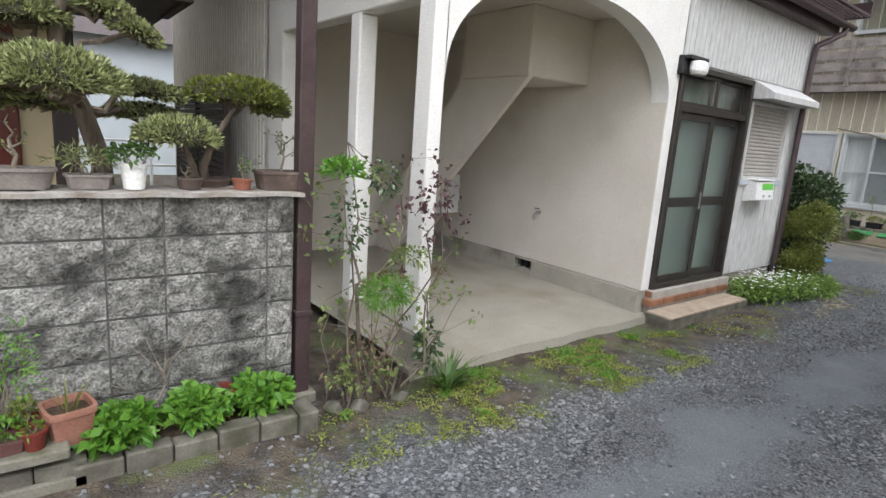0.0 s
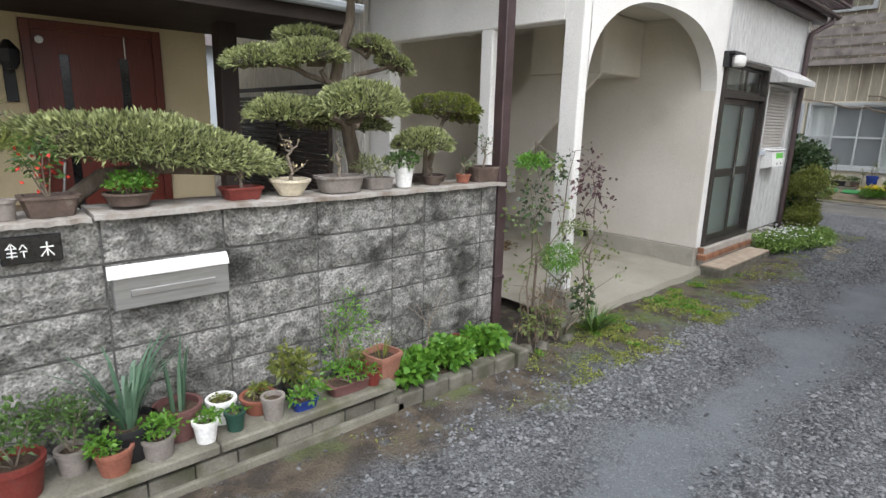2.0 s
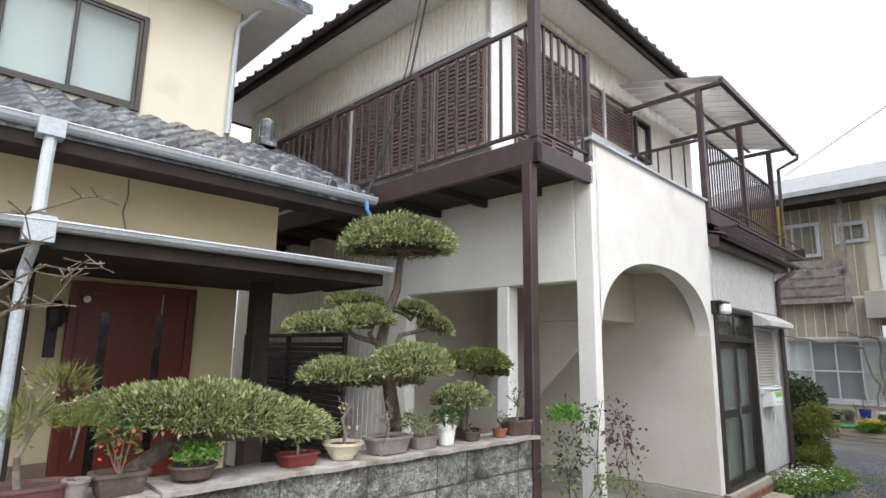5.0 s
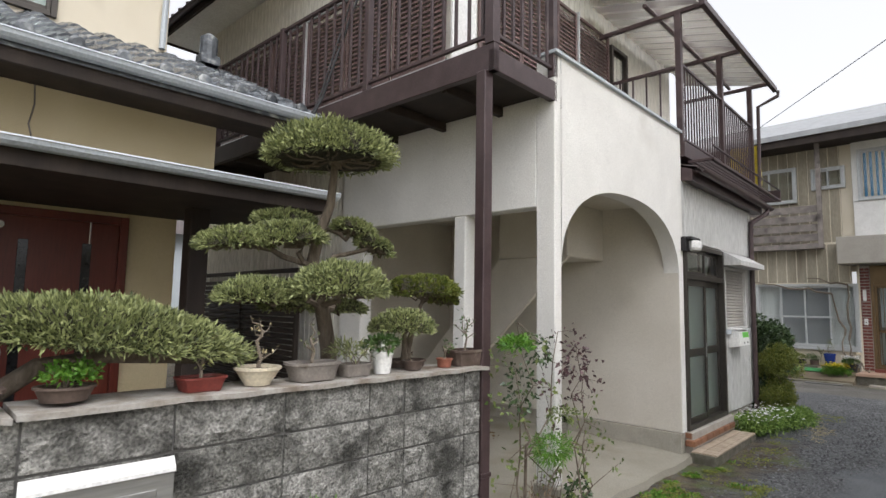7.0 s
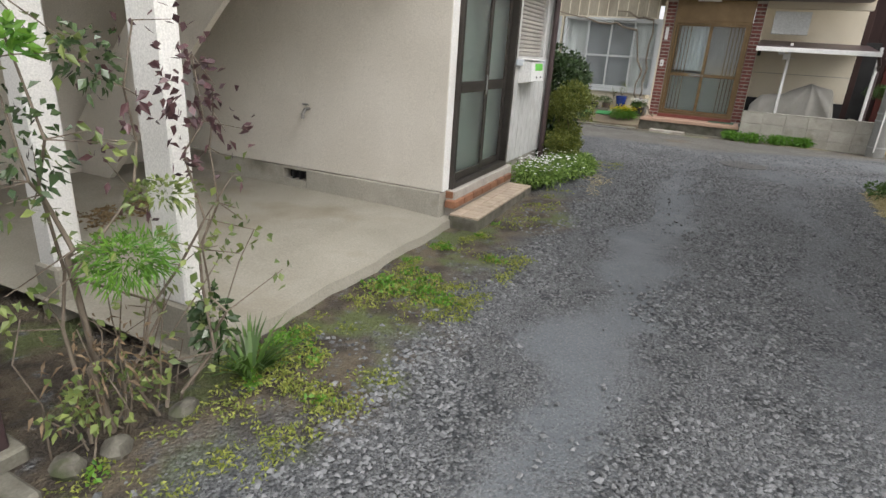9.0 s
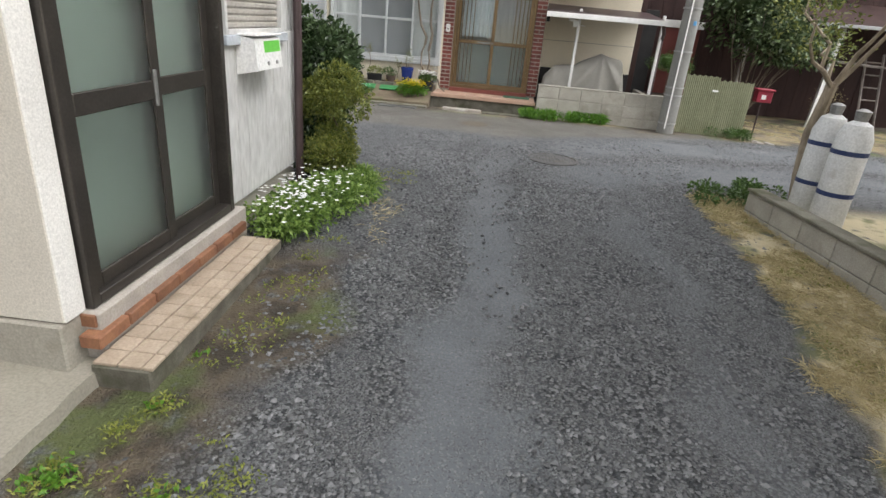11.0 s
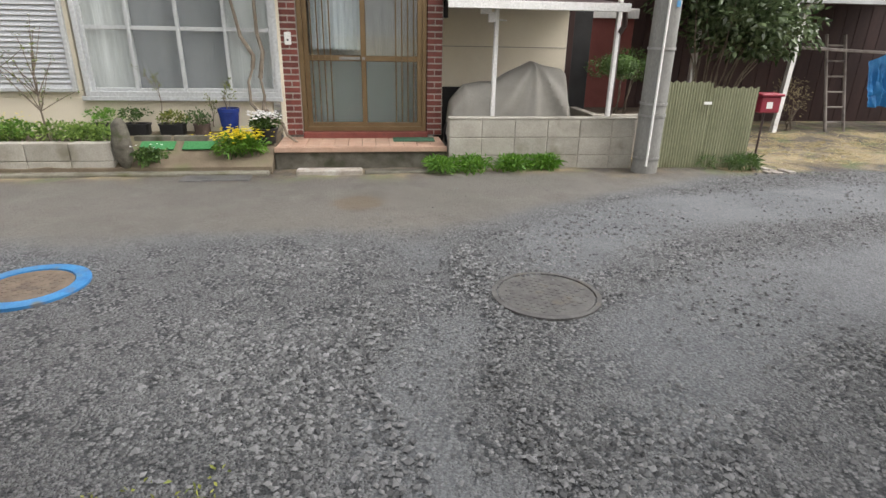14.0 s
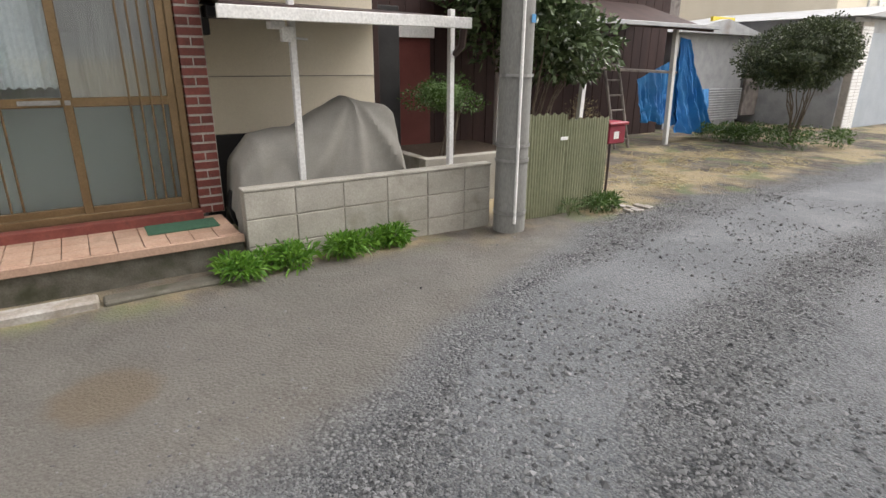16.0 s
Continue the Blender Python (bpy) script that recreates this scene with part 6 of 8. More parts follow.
for y in (-5.72, -6.05):
    part("stile", Geo().tube([(15.0, y - 0.1, 0.0), (15.35, y + (0.06 if y > -6 else -0.06) * 0, 1.5)], 0.024, 6), M_OLDWOOD, ld)
for i in range(6):
    t = (i + 0.7) / 6.4
    part("rung", Geo().tube([(15.0 + 0.35 * t, -5.72 - 0.1 * (1 - t), 1.5 * t), (15.0 + 0.35 * t, -6.05 - 0.1 * (1 - t), 1.5 * t)], 0.015, 6), M_OLDWOOD, ld)


tp = thing("tarpaulin", "crumpled bright blue tarpaulin hung from the lean-to", "tarpaulin")


def hung(a0, a1, b0, b1, n, m, amp, seed):
    """A gathered sheet: its top edge a0-a1 widens to the foot edge b0-b1, with folds that run down."""
    g = Geo()
    a0, a1, b0, b1 = Vector(a0), Vector(a1), Vector(b0), Vector(b1)
    side = (b1 - b0).cross(Vector((0, 0, 1))).normalized()
    for i in range(n + 1):
        s = i / n
        for j in range(m + 1):
            t = j / m
            p = a0.lerp(a1, s).lerp(b0.lerp(b1, s), t)
            k = amp * (0.25 + t * 0.9) * (noise.noise((s * 7, t * 1.2, seed)) + 0.55 * noise.noise((s * 19, t * 2.0, seed + 4)) + 0.25 * noise.noise((s * 9, t * 11, seed + 7)))
            p = p + side * k + Vector((0, 0, 0.07 * noise.noise((s * 6, 3.0, seed)) * t))
            g.v.append(tuple(p))
    q = m + 1
    g.f = [(i * q + j, (i + 1) * q + j, (i + 1) * q + j + 1, i * q + j + 1) for i in range(n) for j in range(m)]
    return g


part("sheet", hung((15.2, -7.45, 1.8), (15.2, -7.75, 1.75), (15.0, -7.35, 0.2), (15.2, -8.75, 0.1), 70, 36, 0.2, 1), M_BLUETARP, tp, smooth=True)
part("sheet", hung((15.25, -6.5, 1.1), (15.2, -7.5, 1.5), (15.15, -6.6, 0.42), (15.1, -7.55, 0.3), 44, 22, 0.17, 8), M_BLUETARP, tp, smooth=True)
part("sheet", hung((16.15, -9.4, 0.85), (16.15, -10.0, 0.85), (16.05, -9.3, 0.45), (16.05, -9.9, 0.35), 20, 10, 0.1, 5), M_BLUETARP, tp, smooth=True)

# covered motorbike
cv = thing("vehicle_cover", "grey cloth cover draped over a motorbike", "cover")
g = Geo()
prof_h = [(0.66, 0.3), (0.61, 0.66), (0.46, 0.85), (0.32, 0.87), (0.13, 0.885), (0.0, 0.96), (-0.18, 1.05), (-0.32, 1.11), (-0.48, 1.06), (-0.66, 1.03), (-0.73, 0.75), (-0.8, 0.3)]
n = 90
rows = []
for i in range(n + 1):
    s = i / n * (len(prof_h) - 1)
    k = min(int(s), len(prof_h) - 2)
    f = s - k
    y = prof_h[k][0] * (1 - f) + prof_h[k + 1][0] * f
    h = prof_h[k][1] * (1 - f) + prof_h[k + 1][1] * f
    row = []
    for j in range(33):
        a = (j / 32 - 0.5) * math.pi
        ca, sa = math.cos(a), math.sin(a)
        ang = math.atan2(y + 0.32, 1.15 - h * abs(ca) ** 0.4)
        fold = (0.03 * math.sin(ang * 11 + 1.2) + 0.022 * noise.noise((ang * 9, a, 5))) * min(1.0, 1.3 - abs(ca))
        x = 13.22 + math.copysign((0.15 + 0.19 * min(1.0, h)) * abs(sa) ** 0.75 + fold, sa)
        row.append((x, y + 0.01 * noise.noise((a * 3, h * 4, 2)), 0.08 + (h - 0.08) * abs(ca) ** 0.42 + 0.008 * noise.noise((y * 6, a * 2, 9))))
    rows.append(row)
g.v = [p for r in rows for p in r]
g.f = [(i * 33 + j, (i + 1) * 33 + j, (i + 1) * 33 + j + 1, i * 33 + j + 1) for i in range(n) for j in range(32)]
part("cloth", g, M_COVER, cv, smooth=True)
part("wheel", Geo().lathe([(0.2, -0.05), (0.28, -0.05), (0.28, 0.05), (0.2, 0.05)], n=20, caps=False), M_BLACK, cv, m=pose(13.22, 0.4, 0.3, 0, 90, 0))

# low planter wall in the neighbour's yard
pw = thing("planter_wall", "low grey concrete planter wall in the yard", "wall")
part("wall", Geo().box(13.3, 13.4, -2.6, -1.15, 0.0, 0.5, 0.008).box(13.4, 14.6, -1.25, -1.15, 0.0, 0.5, 0.008), M_CBLOCK, pw)
part("soil", Geo().box(13.4, 14.6, -2.6, -1.25, 0.0, 0.44), M_SOIL, pw)

# low sheds, the garage and far houses at the end of the cross road
def shed(name, label, x0, x1, y0, y1, h, mt, roof, rh=0.5, cat="shed"):
    T = thing(name, label, cat)
    part("wall", Geo().box(x0, x1, y0, y1, 0.0, h), mt, T)
    g = Geo().add([(x0 - 0.3, y0 - 0.3, h), (x1 + 0.3, y0 - 0.3, h), (x1 + 0.3, y1 + 0.3, h), (x0 - 0.3, y1 + 0.3, h), (x0 - 0.3, (y0 + y1) / 2, h + rh), (x1 + 0.3, (y0 + y1) / 2, h + rh)], [(0, 1, 5, 4), (2, 3, 4, 5), (0, 4, 3), (1, 2, 5), (3, 2, 1, 0)])
    part("roof", g, roof, T)
    return T


s = shed("shed", "grey sheet-metal shed behind the tarpaulin", 16.4, 18.5, -11.6, -8.9, 1.95, M_GALV, M_GALV, 0.3)
cor = Geo()
for i in range(13):
    cor.tube([(16.36, -11.6, 0.15 + i * 0.055), (16.36, -9.0, 0.15 + i * 0.055)], 0.026, 6)
part("corrugated_skirt", cor, M_GALV, s)
part("yellow_board", Geo().box(16.3, 16.36, -10.8, -10.0, 1.95, 2.3), M_YELLOW, s)
part("plank_panel", Geo().box(16.33, 16.4, -12.6, -11.7, 0.2, 1.75), M_OLDWOOD, s)
s = shed("house", "old house with a dark tiled gable roof beyond the sheds", 20, 26, -14, -7, 3.6, M_OLDWOOD, M_TILEA, 1.8, "house")
part("gable", Geo().box(19.92, 20.0, -11.5, -9.0, 2.4, 3.6), M_WHITE, s)
part("upper_wall", Geo().box(18.9, 20.0, -8.2, -4.5, 0.0, 4.2), M_OLDWOOD, s)
s = shed("garage", "blue-grey garage with a white brick corner", 14.6, 19.0, -18.0, -12.3, 2.3, M_GALV, M_GALV, 0.4, "garage")
part("roller_door", Geo().box(14.5, 14.6, -17.0, -12.9, 0.0, 2.0), surf("blue_grey_door", (0.3, 0.34, 0.38), (0.36, 0.4, 0.44), 3, 0.5, 0.1, 60), s, "blue-grey roller door")
col = part("brick_column", Geo().box(14.45, 14.6, -12.85, -12.35, 0.0, 2.2), M_JOINT, s, "white brick column")
bm_ = mesh("brick", Geo().box(-0.02, 0.0, 0, 0.235, 0, 0.06, 0.003), M_WHITE)
for r in range(30):
    for k in range(2):
        part("brick", bm_, None, col, m=pose(14.45, -12.84 + k * 0.245, 0.02 + r * 0.07))
s = shed("house", "pale far house beyond the garage", 18, 26, -27, -19, 5.5, M_CREAM2, M_TILEA, 1.8, "house")
window(s, pose(17.97, -21.0, 2.6, 0, 0, -90), 1.6, 1.2, 2, M_ALU, M_GREYCURT)

# cream house on the near side of the lane with its low block wall
def build_house_d():
    H = thing("house", "cream rendered house on the open side of the lane", "house")
    part("wall", Geo().box(2.5, 7.4, -6.5, -2.1, 0.0, 5.4, 0.01), M_CREAM2, H)
    part("roof", Geo().add([(2.1, -6.9, 5.4), (7.6, -6.9, 5.4), (7.6, -1.35, 5.4), (2.1, -1.35, 5.4), (4.0, -4.1, 7.0), (5.7, -4.1, 7.0)], [(0, 1, 5, 4), (1, 2, 5), (2, 3, 4, 5), (3, 0, 4), (3, 2, 1, 0)]), M_TILE, H)
    W = thing("block_wall", "low grey concrete block wall beside straw-strewn verge", "wall", pose(8.04, -1.08, 0, 0, 0, 9), kind="structure")
    bm_ = mesh("block", Geo().box(0, 0.39, 0, 0.12, 0, 0.17, 0.005), M_CBLOCK)
    for i in range(13):
        for r in range(2):
            part("block", bm_, None, W, m=pose(-5.14 + i * 0.395, -0.14, -0.13 + r * 0.176))
    part("coping", Geo().box(-5.14, 0.0, -0.16, 0.0, 0.222, 0.25, 0.006), M_OLDCONC, W)
    for i in range(2):
        B = thing("gas_bottle", "white propane gas bottle with navy bands on the wall side", "gas bottle", pose(7.86 + i * 0.4, -1.73, -0.05), group="gas bottles")
        part("body", Geo().lathe([(0.12, 0.0), (0.14, 0.03), (0.14, 0.85), (0.1, 0.97), (0.05, 1.0)], n=18), M_TANK, B, smooth=True)
        part("band", Geo().lathe([(0.142, 0.36), (0.142, 0.4)], n=18, caps=False), M_NAVY, B)
        part("band", Geo().lathe([(0.142, 0.72), (0.142, 0.76)], n=18, caps=False), M_NAVY, B)
        part("valve", Geo().lathe([(0.05, 1.0), (0.06, 1.08), (0.02, 1.1)], n=10), M_STEEL, B)
        part("foot_ring", Geo().lathe([(0.12, -0.1), (0.12, 0.02)], n=18, caps=False), M_TANK, B)


build_house_d()


# ---- plants ----
def dome(g, c, r, n, leaf, rng, tilt=0.0, rim=0.22):
    """Clipped foliage: narrow leaves that stand out of a low dome with an open flat underside."""
    q = rng.normal(size=(n, 3))
    q[:, 2] = np.abs(q[:, 2])
    q /= np.linalg.norm(q, axis=1, keepdims=True)
    low = rng.random(n) < rim
    q[low, 2] *= 0.25
    q[low] /= np.linalg.norm(q[low], axis=1, keepdims=True)
    ph = rng.uniform(0, 6.28, 4)
    lump = 1 + 0.07 * np.sin(q[:, 0] * 6 + ph[0]) * np.sin(q[:, 1] * 6 + ph[1]) + 0.05 * np.sin(q[:, 0] * 13 + q[:, 1] * 11 + ph[2])
    rad = lump * rng.uniform(0.8, 1.0, n)
    p = np.asarray(c) + q * rad[:, None] * np.asarray(r)
    p[:, 2] += tilt * (p[:, 0] - c[0]) - 0.018 * rng.random(n) * low
    d = q * np.array([0.75, 0.75, 0.55]) + rng.normal(size=q.shape) * 0.36 + np.array([0, 0, 0.5])
    d[low, 2] -= 0.55
    return g.leaves(p, d, leaf[0], leaf[1], rng, 0.06)


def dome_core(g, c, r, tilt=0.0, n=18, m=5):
    """The inside of a clipped pad as a solid core, its shade in the colour, flat below."""
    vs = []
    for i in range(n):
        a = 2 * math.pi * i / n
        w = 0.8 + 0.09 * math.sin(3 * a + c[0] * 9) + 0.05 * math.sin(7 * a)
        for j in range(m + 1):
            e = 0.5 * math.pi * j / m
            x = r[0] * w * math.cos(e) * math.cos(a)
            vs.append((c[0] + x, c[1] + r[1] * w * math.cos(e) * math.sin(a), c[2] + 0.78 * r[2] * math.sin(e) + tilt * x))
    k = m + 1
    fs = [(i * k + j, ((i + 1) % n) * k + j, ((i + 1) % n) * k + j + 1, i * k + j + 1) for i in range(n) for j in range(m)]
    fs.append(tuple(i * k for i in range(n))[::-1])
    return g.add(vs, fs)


def topiary(name, label, base, trunk, pads, leaf=(0.036, 0.0105), mat=None, branch_r=0.02, thick=0.06, density=15000):
    """A cloud-pruned tree: trunk points, and pads (centre of the underside, radii, tilt)."""
    rng = rngof(int(abs(base[0]) * 100) + 77)
    T = thing(name, label, "tree")
    part("trunk", Geo().tube(trunk, thick, 10, thick * 0.36), M_BARK, T, "rough grey-brown trunk", smooth=True)
    for c, r, tilt in pads:
        c = Vector(c)
        best = min((Vector(p) for p in trunk if p[2] < c.z + 0.02), key=lambda p: (p - c).length)
        g = Geo()
        hub = c + Vector((0, 0, 0.01))
        g.tube(wander(best, hub, 5, 0.02, rng), branch_r, 6, branch_r * 0.6)
        for k in range(13):
            a = 2 * math.pi * k / 13 + rng.uniform(-0.25, 0.25)
            ex, ey = r[0] * 0.85 * math.cos(a), r[1] * 0.85 * math.sin(a)
            sag = Vector((0, 0, -0.025 + tilt * ex * 0.6))
            g.tube(wander(hub, hub + Vector((ex * 0.6, ey * 0.6, 0)) + sag, 3, 0.012, rng), branch_r * 0.5, 5, 0.005)
            g.tube(wander(hub + Vector((ex * 0.6, ey * 0.6, 0)) + sag, hub + Vector((ex, ey, 0.02 + tilt * ex)), 3, 0.01, rng), 0.006, 4, 0.003)
        part("limb", g, M_BARK, T)
        part("twig_mass", dome_core(Geo(), c, r, tilt), M_PADSHADE, T)
        area = 2 * math.pi * (r[0] * r[1]) ** 0.5 * (0.6 * r[2] + 0.4 * (r[0] * r[1]) ** 0.5)
        g = dome(Geo(), c, (r[0] - 0.025, r[1] - 0.025, r[2] - 0.03), int(area * density), leaf, rng, tilt)
        part("crown", g, mat or M_PODO, T)
    return T


topiary("cloud_pruned_tree", "cloud-pruned podocarp with rounded leafy pads behind the wall", (0.08, 3.15),
        [(0.34, 3.28, -0.1), (0.31, 3.28, 0.8), (0.27, 3.27, 1.25), (0.2, 3.25, 1.5), (0.1, 3.22, 1.74), (0.13, 3.2, 1.93), (0.18, 3.17, 2.1), (0.18, 3.14, 2.34)],
        [((0.13, 3.12, 2.35), (0.4, 0.38, 0.25), 0.05), ((-0.33, 3.3, 1.83), (0.22, 0.2, 0.12), 0.1), ((-0.06, 3.24, 1.87), (0.25, 0.22, 0.14), 0.1), ((0.04, 3.45, 2.01), (0.21, 0.2, 0.09), 0.0),
         ((0.3, 3.1, 1.95), (0.15, 0.15, 0.09), -0.2), ((0.42, 3.05, 1.86), (0.13, 0.13, 0.09), -0.35), ((0.08, 2.88, 1.58), (0.29, 0.26, 0.19), 0.0), ((-0.24, 3.18, 1.54), (0.25, 0.22, 0.14), 0.0),
         ((0.02, 3.34, 1.5), (0.17, 0.16, 0.1), 0.0), ((0.5, 3.45, 1.6), (0.24, 0.16, 0.1), -0.1), ((0.5, 3.5, 1.48), (0.22, 0.14, 0.09), 0.0)])
topiary("cloud_pruned_bonsai", "small spreading bonsai tree with yellow-green and dark green pads", (0.78, 3.1),
        [(0.73, 3.08, 1.15), (0.72, 3.06, 1.25), (0.79, 3.08, 1.4), (0.9, 3.12, 1.56)],
        [((0.95, 3.14, 1.6), (0.27, 0.24, 0.15), 0.0), ((0.78, 3.16, 1.62), (0.14, 0.13, 0.11), 0.0), ((1.1, 3.12, 1.55), (0.12, 0.12, 0.08), -0.1)], (0.03, 0.012), M_YELLOWG, 0.012, 0.03, 12000)
topiary("cloud_pruned_bonsai", "low podocarp bonsai with one pale clipped pad", (0.58, 3.0),
        [(0.68, 3.05, 1.15), (0.66, 3.02, 1.24), (0.62, 2.98, 1.33), (0.6, 2.95, 1.38)],
        [((0.58, 2.95, 1.375), (0.22, 0.2, 0.14), 0.0)], (0.034, 0.01), None, 0.012, 0.026)
topiary("trained_pine", "long flat-trained podocarp branch clipped into one cushion", (-1.05, 3.1),
        [(-1.5, 3.3, -0.1), (-1.48, 3.25, 0.6), (-1.4, 3.15, 1.1), (-1.2, 3.08, 1.26), (-0.95, 3.07, 1.29), (-0.6, 3.05, 1.26)],
        [((-0.97, 3.05, 1.33), (0.62, 0.28, 0.225), -0.13)], density=19000)


def pot_shape(rt, rb, h, square=2.0, sx=1.0, sy=1.0, rim=0.012):
    g = Geo().lathe([(rb * 0.6, 0.0), (rb, 0.0), (rb * 1.02, 0.006), (rt * 0.96, h * 0.8), (rt * 0.97, h * 0.84), (rt + rim * 0.3, h * 0.85), (rt + rim * 0.3, h), (rt - rim, h), (rt - rim * 1.2, h * 0.72)], 0, 0, 0, 24, sx, sy, False, square)
    return g


def potted(label, x, y, z, rt, rb, h, mat, plant=None, square=2.0, sx=1.0, sy=1.0, rz=0.0, name="potted_plant", feet=False):
    T = thing(name, label, "potted plant" if plant else "flower pot", pose(x, y, z, 0, 0, rz))
    part("pot", pot_shape(rt, rb, h, square, sx, sy), mat, T, smooth=True)
    part("soil", Geo().lathe([(0.0, h * 0.82), (rt * 0.5, h * 0.83), (rt * 0.93, h * 0.8)], 0, 0, 0, 20, sx, sy, False, square), M_SOIL, T)
    if feet:
        for a in (-0.6, 0.6):
            part("foot", Geo().box(rt * sx * a - 0.012, rt * sx * a + 0.012, -rb * sy * 0.8, rb * sy * 0.8, -0.012, 0.004), mat, T)
    if plant:
        plant(T, h * 0.82)
    return T


def bushy(r, hgt, n, mat, leaf=(0.03, 0.02), seed=1, stems=5, low=-0.4):
    def f(T, z):
        rng = rngof(seed)
        g = Geo()
        for k in range(stems):
            a = rng.uniform(0, 6.28)
            g.tube(wander((0, 0, z - 0.01), (r * 0.7 * math.cos(a), r * 0.7 * math.sin(a), z + hgt * rng.uniform(0.5, 0.95)), 3, r * 0.08, rng), 0.004, 5, 0.002)
        part("stem", g, M_TWIG, T)
        g = Geo()
        for k in range(4):
            c = rng.normal(size=3) * np.array([r * 0.35, r * 0.35, hgt * 0.12])
            blob(g, (c[0], c[1], z + hgt * 0.55 + c[2]), (r * 0.75, r * 0.75, hgt * 0.5), n // 4, leaf[0], leaf[1], rng, 0.7, 0.3, low, 0.35, 0.2, 0.2)
        part("foliage", g, mat, T)
    return f


def blades(n, length, width, mat, spread_=0.35, seed=2, bend=0.25):
    def f(T, z):
        rng = rngof(seed)
        g = Geo()
        for k in range(n):
            a, s = rng.uniform(0, 6.28), rng.uniform(0.05, spread_)
            ln = length * rng.uniform(0.65, 1.1)
            d = Vector((math.cos(a) * s, math.sin(a) * s, 1)).normalized()
            side = Vector((-math.sin(a), math.cos(a), 0)) * width * 0.5
            b0 = Vector((math.cos(a) * 0.03, math.sin(a) * 0.03, z))
            pts = [b0 + d * ln * t + Vector((math.cos(a), math.sin(a), -0.4)) * ln * bend * t ** 3 for t in (0, 0.35, 0.7, 1.0)]
            ws = (0.8, 1.0, 0.7, 0.05)
            g.strip([tuple(p - side * w) for p, w in zip(pts, ws)], [tuple(p + side * w) for p, w in zip(pts, ws)])
        part("blade", g, mat, T)
    return f


def bare(hgt, n, seed=3, tip=None, mat=None, thick=0.008):
    def f(T, z):
        rng = rngof(seed)
        g, ends = Geo(), []
        top = (rng.uniform(-0.03, 0.03), 0, z + hgt * 0.6)
        main = wander((0, 0, z - 0.01), top, 4, 0.012, rng)
        g.tube(main, thick, 7, thick * 0.6)
        for k in range(n):
            p = main[rng.integers(2, 5)]
            e = (p[0] + rng.normal() * hgt * 0.25, p[1] + rng.normal() * hgt * 0.15, p[2] + hgt * rng.uniform(0.15, 0.5))
            br = wander(p, e, 3, 0.01, rng)
            g.tube(br, thick * 0.5, 5, 0.002)
            ends += br[1:]
        part("branch", g, M_TWIG, T)
        if tip:
            g = Geo()
            pos = np.repeat(np.array(ends), tip, 0) + rng.normal(size=(len(ends) * tip, 3)) * 0.012
            g.leaves(pos, rng.normal(size=pos.shape) + np.array([0, 0, 0.5]), 0.022, 0.014, rng)
            part("foliage", g, mat or M_MID, T)
    return f


ZT = 1.14
GP = "bonsai pots on the wall"
on_wall = [
    potted("long brown bonsai tray with a twisted bare sapling", 1.08, 2.9, ZT, 0.1, 0.085, 0.1, M_BONSAI, bare(0.28, 7, 31, 2, M_MID), 6, 1.35, 0.85, feet=True),
    potted("small orange bonsai pot with a seedling", 0.87, 2.88, ZT, 0.05, 0.04, 0.055, M_TERRA, bare(0.14, 4, 32, 3, M_MID), 2, 1, 1),
    potted("small dark bonsai pot with stub of wood", 0.62, 2.9, ZT, 0.06, 0.048, 0.055, M_BONSAI, bare(0.1, 3, 33), 2, 1, 1),
    potted("white plastic pot with a leafy seedling and a label", 0.37, 2.88, ZT, 0.06, 0.045, 0.12, M_WHITE, bushy(0.12, 0.1, 220, M_MID, (0.035, 0.018), 34)),
    potted("dark grey bonsai tray with low spiky foliage", 0.19, 2.9, ZT, 0.075, 0.065, 0.065, M_GREYPOT, bushy(0.12, 0.12, 260, M_PODO, (0.05, 0.008), 35), 5, 1.25, 0.8, feet=True),
    potted("wide grey-brown oval bonsai bowl with a pale crooked stem", -0.07, 2.9, ZT, 0.1, 0.08, 0.09, M_GREYPOT, bare(0.22, 4, 36, 2, M_PODO, 0.012), 3.5, 1.4, 0.9, feet=True),
    potted("cream glazed round bowl with a bare pruned shrub", -0.37, 2.9, ZT, 0.105, 0.06, 0.085, M_CREAMPOT, bare(0.26, 7, 37, 1, M_STRAW, 0.011), 2, 1, 1),
    potted("oxblood bonsai tray with a small forked tree", -0.635, 2.9, ZT, 0.08, 0.065, 0.06, M_REDPOT, bare(0.2, 6, 38, 3, M_PODO), 5, 1.25, 0.85, feet=True),
    potted("shallow brown bowl of bright green ground cover", -1.14, 2.9, ZT + 0.01, 0.09, 0.07, 0.055, M_BONSAI, bushy(0.09, 0.09, 420, M_BRIGHT, (0.022, 0.016), 39), 2, 1.1, 1),
    potted("dark rectangular bonsai pot with red-flowering shrub", -1.43, 2.89, ZT - 0.01, 0.08, 0.062, 0.085, M_BONSAI, bushy(0.1, 0.22, 240, M_MID, (0.028, 0.016), 40), 5, 1.3, 0.9, feet=True),
    potted("small empty grey clay pot", -1.585, 2.86, ZT - 0.01, 0.045, 0.038, 0.08, M_GREYPOT),
    potted("large oval brown bonsai tray with a leaning pine", -1.76, 2.9, ZT - 0.01, 0.11, 0.1, 0.075, M_PLUM, bare(0.4, 6, 42, 4, M_PODO, 0.014), 3, 1.5, 0.9),
    potted("dark round bonsai bowl under the bonsai tree", 0.73, 3.08, ZT - 0.04, 0.11, 0.09, 0.08, M_BONSAI, None, 2, 1.2, 1),
]
for t in on_wall:
    tagged(t, group=GP)
